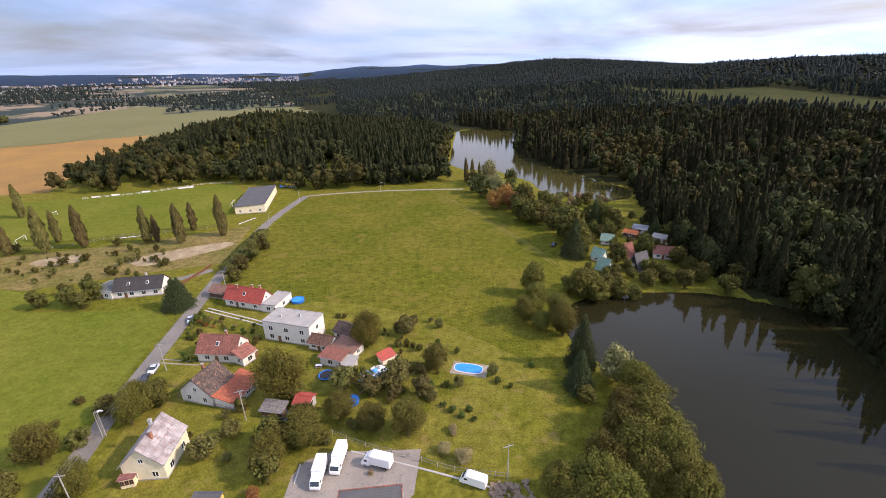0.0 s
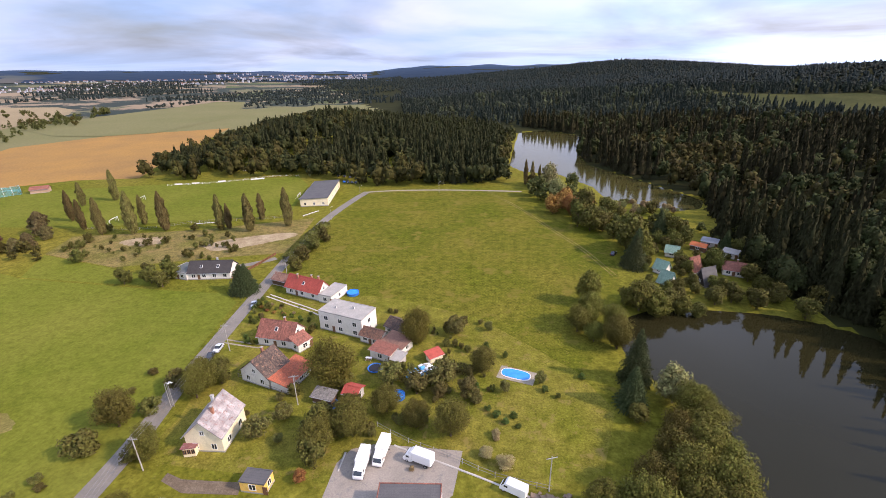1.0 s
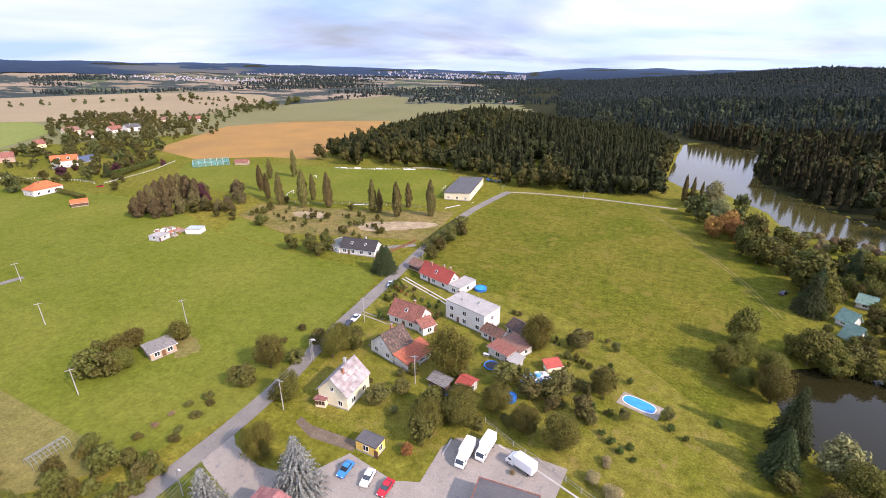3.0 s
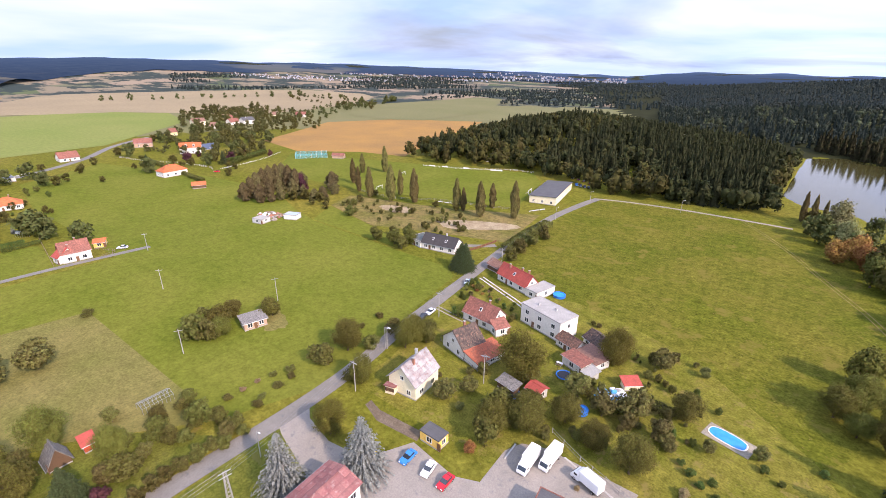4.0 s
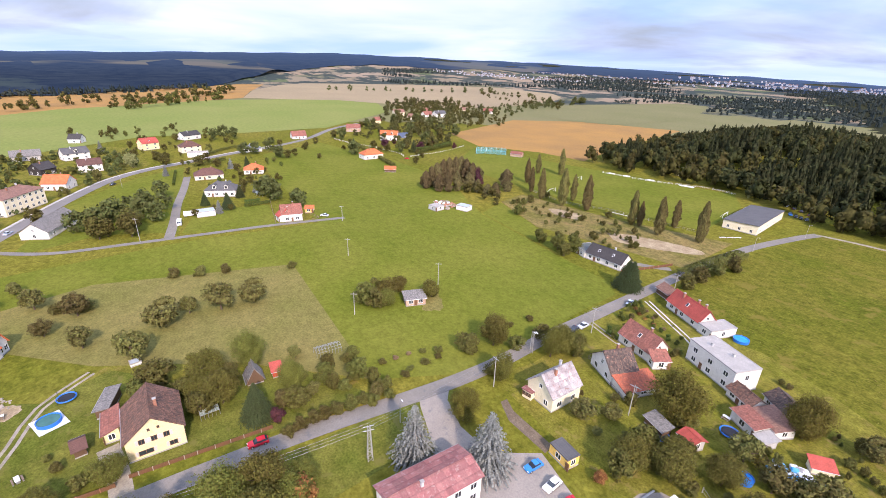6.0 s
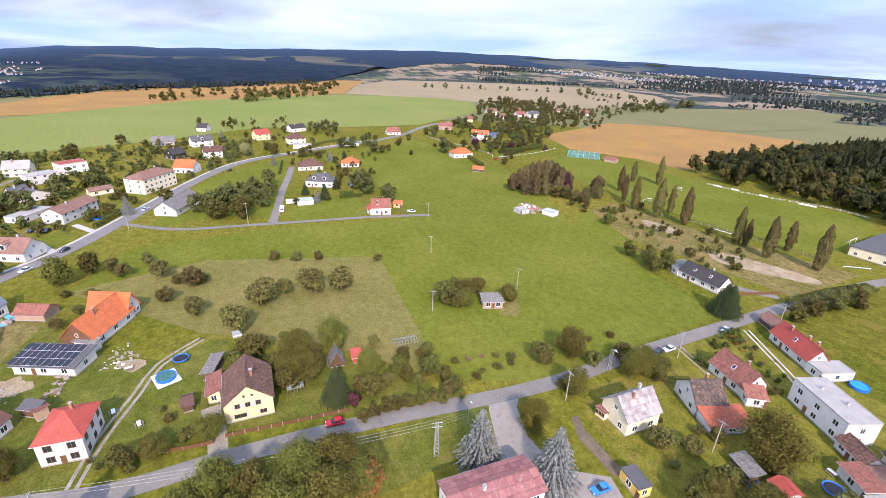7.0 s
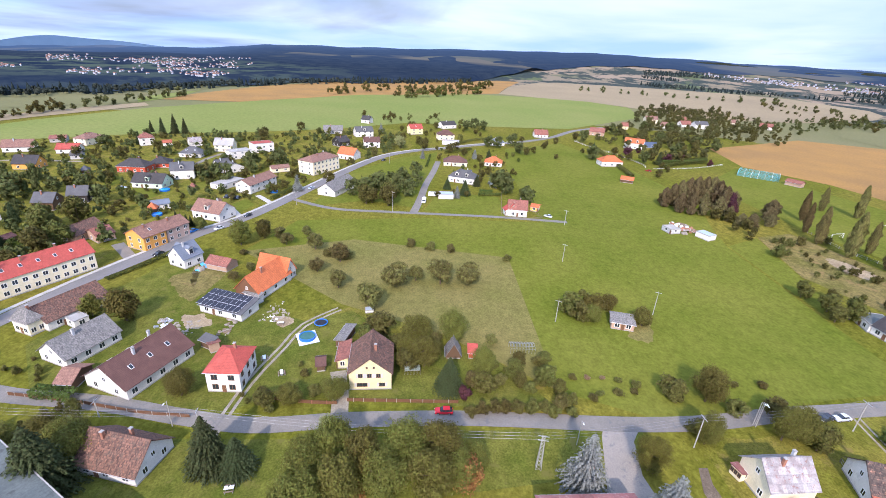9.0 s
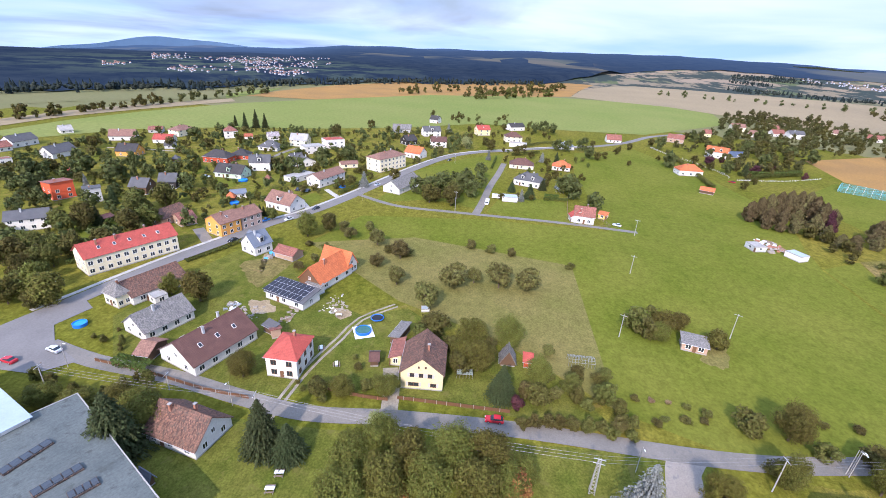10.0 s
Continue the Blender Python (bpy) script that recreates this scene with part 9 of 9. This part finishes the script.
hedge([(-365, 195), (-368, 215), (-379, 240)], 3, 3.5, "tall clipped yellow-green hedge", "hedge")
hedge([(-256, 32), (-258, 46)], 1.5, 1.8, "clipped dark green garden hedge", "hedge")
hedge([(-114, 153), (-104, 153)], 1.6, 1.8, "dark clipped hedge below the white house", "hedge")
hedge([(-87, 166), (-88, 183), (-88, 195), (-87, 210)], 5, 3.5, "loose hedge of shrubs along the lane", "shrub")
hedge([(-130, -146), (-138, -137), (-147, -131)], 2, 1.5, "clipped dark green garden hedge", "hedge")
hedge([(-140, -108), (-155, -101), (-168, -96)], 1.5, 1.2, "low hedge along the street", "hedge")
hedge([(-320, 1), (-358, 4)], 1.2, 1.6, "clipped dark green garden hedge", "hedge")
hedge([(-438, 159), (-315, 149)], 3, 2.5, "garden shrubs behind the villa", "shrub")
hedge([(-29, 101), (-19, 94), (-11, 101), (-5, 100)], 3, 1.6, "row of garden shrubs", "shrub")
hedge([(-84, -89), (-83, -79)], 3, 2.4, "green hedge before the brown-roofed house", "hedge")
hedge([(-236, -289), (-250, -289), (-264, -287)], 1.6, 2.0, "clipped dark green garden hedge", "hedge")
hedge([(-133, -162), (-143, -158)], 1.6, 2.0, "clipped dark green garden hedge", "hedge")
hedge([(-295, -281), (-310, -287)], 1.6, 2.0, "clipped dark green garden hedge", "hedge")
hedge([(-305, -218), (-306, -231)], 1.6, 2.0, "clipped dark green garden hedge", "hedge")
hedge([(-275, -132), (-294, -125), (-307, -120)], 1.6, 2.0, "clipped dark green garden hedge", "hedge")
hedge([(-258, -161), (-268, -151)], 1.6, 2.0, "clipped dark green garden hedge", "hedge")
hedge([(-373, -167), (-385, -151)], 1.6, 2.0, "clipped dark green garden hedge", "hedge")
hedge([(-234, -81), (-255, -75)], 1.6, 2.0, "clipped dark green garden hedge", "hedge")
hedge([(-259, -178), (-285, -196)], 1.6, 2.0, "clipped dark green garden hedge", "hedge")
hedge([(-326, -182), (-334, -159)], 1.6, 2.0, "clipped dark green garden hedge", "hedge")
hedge([(-333, -260), (-355, -251)], 1.6, 1.6, "clipped dark green garden hedge", "hedge")
hedge([(-371, 16), (-377, 27), (-387, 39)], 2, 2.2, "clipped dark green garden hedge", "hedge")
hedge([(-361, 186), (-373, 212), (-387, 245)], 2.5, 3, "tall clipped green hedge beside the lawn", "hedge")
hedge([(-261, 33), (-261, 41)], 2, 2.4, "clipped dark green garden hedge", "hedge")
hedge([(-396, 18), (-430, 43), (-445, 64)], 2, 2, "loose hedge of shrubs along the street", "shrub")
oval_pool(5.9, 101.1, -15, 7.5, 3.6)
round_pool(-51.5, 141.8, 2.2, "round blue above-ground pool by the meadow")
round_pool(-109.5, -32.4, 2.3, "round blue pool on a white sheet", water_material="pool_green")
round_pool(-23.5, 89.3, 1.8, "round blue paddling pool under trees")
round_pool(-97.3, -111.2, 1.8, "small blue paddling pool on the lawn")
round_pool(-247.9, -84.1, 2.0, "round pale blue garden pool")
round_pool(-301.1, 35.1, 1.6, "round blue garden pool")
trampoline(-31.9, 99.4, 2.0, "round trampoline with blue padding on the grass")
trampoline(-116.7, -30.0, 1.9, "round trampoline with blue padding on the grass")
trampoline(-39.2, 84.4, 1.9, "round trampoline with blue padding on the grass")
trampoline(-168.8, -109.9, 1.7, "round trampoline with blue padding on the grass")
pile("tarpaulin_heap", -18.9, 99.8, 8, 6, 1.4, ("tarp_blue", "tarp_white", "tarp_blue", "tarp_white", "roof_concrete"), 42, "heap of stores under blue and white tarpaulins", "heap", 3, 0.8)
pile("rubble_heap", -112.3, -69.1, 9, 7, 0.8, "rubble", 40, "heap of pale building rubble and stones", "rubble", 5, 0.4)
pile("rubble_heap", -121.0, -43.6, 7, 5, 0.8, "rubble", 26, "scattered stones and timber on the lawn", "rubble", 5, 0.4)
pile("log_pile", 11.8, 63.3, 8, 4, 1.4, "timber", 40, "heap of old brown timber beside the yard", "wood", 8, 0.7)
pile("scrap_heap", -212.7, 134.1, 16, 9, 1.8, ("rubble", "timber", "plastic_white", "brickwork", "roof_concrete"), 46, "clutter of building material and crates in the meadow", "clutter", 4, 1.1)
bin_box(-53.7, 48.4, 20, "plastic_yellow", "large waste container at the yard edge")
bin_box(-53.1, 49.7, 20, "plastic_yellow", "large waste container at the yard edge")
bin_box(-54.5, 46.9, 20, "roof_slate", "large waste container at the yard edge")
greenhouse(-106.0, 29.6, 90, 7, 3.4, 2.4, "pale greenhouse frame at the orchard edge", False)
greenhouse(-95.4, -1.6, 95, 4, 2.4, 2.0, "small glass greenhouse in the garden")
greenhouse(-276.0, 44.3, 60, 5, 5, 3, "white dome tent in a garden")
netted_court(-334, 256, 52, 27, 14, 4)
goal(-223, 252, 101)
goal(-125, 265, 101)
goal(-207, 211, 101)
solar_roof(-123.7, -61.0, 70, 15.4, 8.0, 2.95, 4.05, 9, 3)
skylight_strip(-50.6, -77.0, 164, 7.8, 7.06)
skylight_strip(-47.3, -67.8, 152, 7.1, 7.06)
skylight_strip(-46.5, -62.3, 147, 4.3, 7.06)
porch(-64.1, 67.1, 15)
balcony(-39.2, 119.9, 84, 2.9, 5)
stand(-194.5, 332.7, 23, 'brown roofed spectator shelter at the wood edge')
bench_row(-157.4, 211.5, 16, 4, 'row of white benches beside the pitch')
bench_row(-106.0, 229.0, 61, 3, 'white benches beside the sports hall')
board_sign(-226.3, 291.5, 21, 5.0, 'white advertising board along the pitch')
board_sign(-215.8, 295.3, 21, 5.0, 'white advertising board along the pitch')
board_sign(-199.2, 301.3, 21, 5.0, 'white advertising board along the pitch')
board_sign(-178.4, 308.7, 21, 5.0, 'white advertising board along the pitch')
board_sign(-174.2, 310.2, 21, 5.0, 'white advertising board along the pitch')
garden_table(-59.8, -35.1, 100)
garden_table(-56.2, -35.3, 100)
garden_table(-116.2, -42.0, 100)
garden_table(-35.0, 103.8, -2)
pile("tarpaulin_heap", -152.0, -80.3, 5, 4, 1.2, ("tarp_blue", "timber", "tarp_blue", "rubble"), 22, "building rubbish under a blue tarpaulin", "heap", 13, 0.9)
pile("rubble_heap", -114.8, -56.9, 10, 3, 0.7, ("rubble", "timber", "rubble"), 40, "boards and rubble along the white shed", "rubble", 14, 0.5)
pile("rubble_heap", -123.4, -46.3, 12, 5, 0.4, ("rubble", "plastic_white", "rubble"), 34, "pale stones scattered over the lawn", "rubble", 15, 0.35)
pile("clutter_heap", -115.1, -75.9, 5, 3, 1.2, ("tarp_white", "rubble", "steel"), 20, "grey sheeted clutter behind the long house", "clutter", 16, 0.7)
garden_table(-99.4, -41.4, 20)
garden_table(-93.5, -35.1, 20)
round_pool(-243.3, -141.6, 2.6, "round pale blue pool in a village garden")
round_pool(-205.1, -125.4, 2.2, "round blue pool behind the orange house")
round_pool(-293.7, -121.5, 1.8, "round blue pool in a hedged garden")
car(49.0, 186.2, 60, 'dark', 'dark estate car parked at the meadow edge', True)
sheet_ob = thing("ground_sheet", -109.5, -32.4, 25, "white plastic sheet spread under the garden pool", "sheet")
part("sheet", block("sheet", (6.4, 5.6, 0.04), "tarp_white"), sheet_ob, pose(0, 0, 0.06))
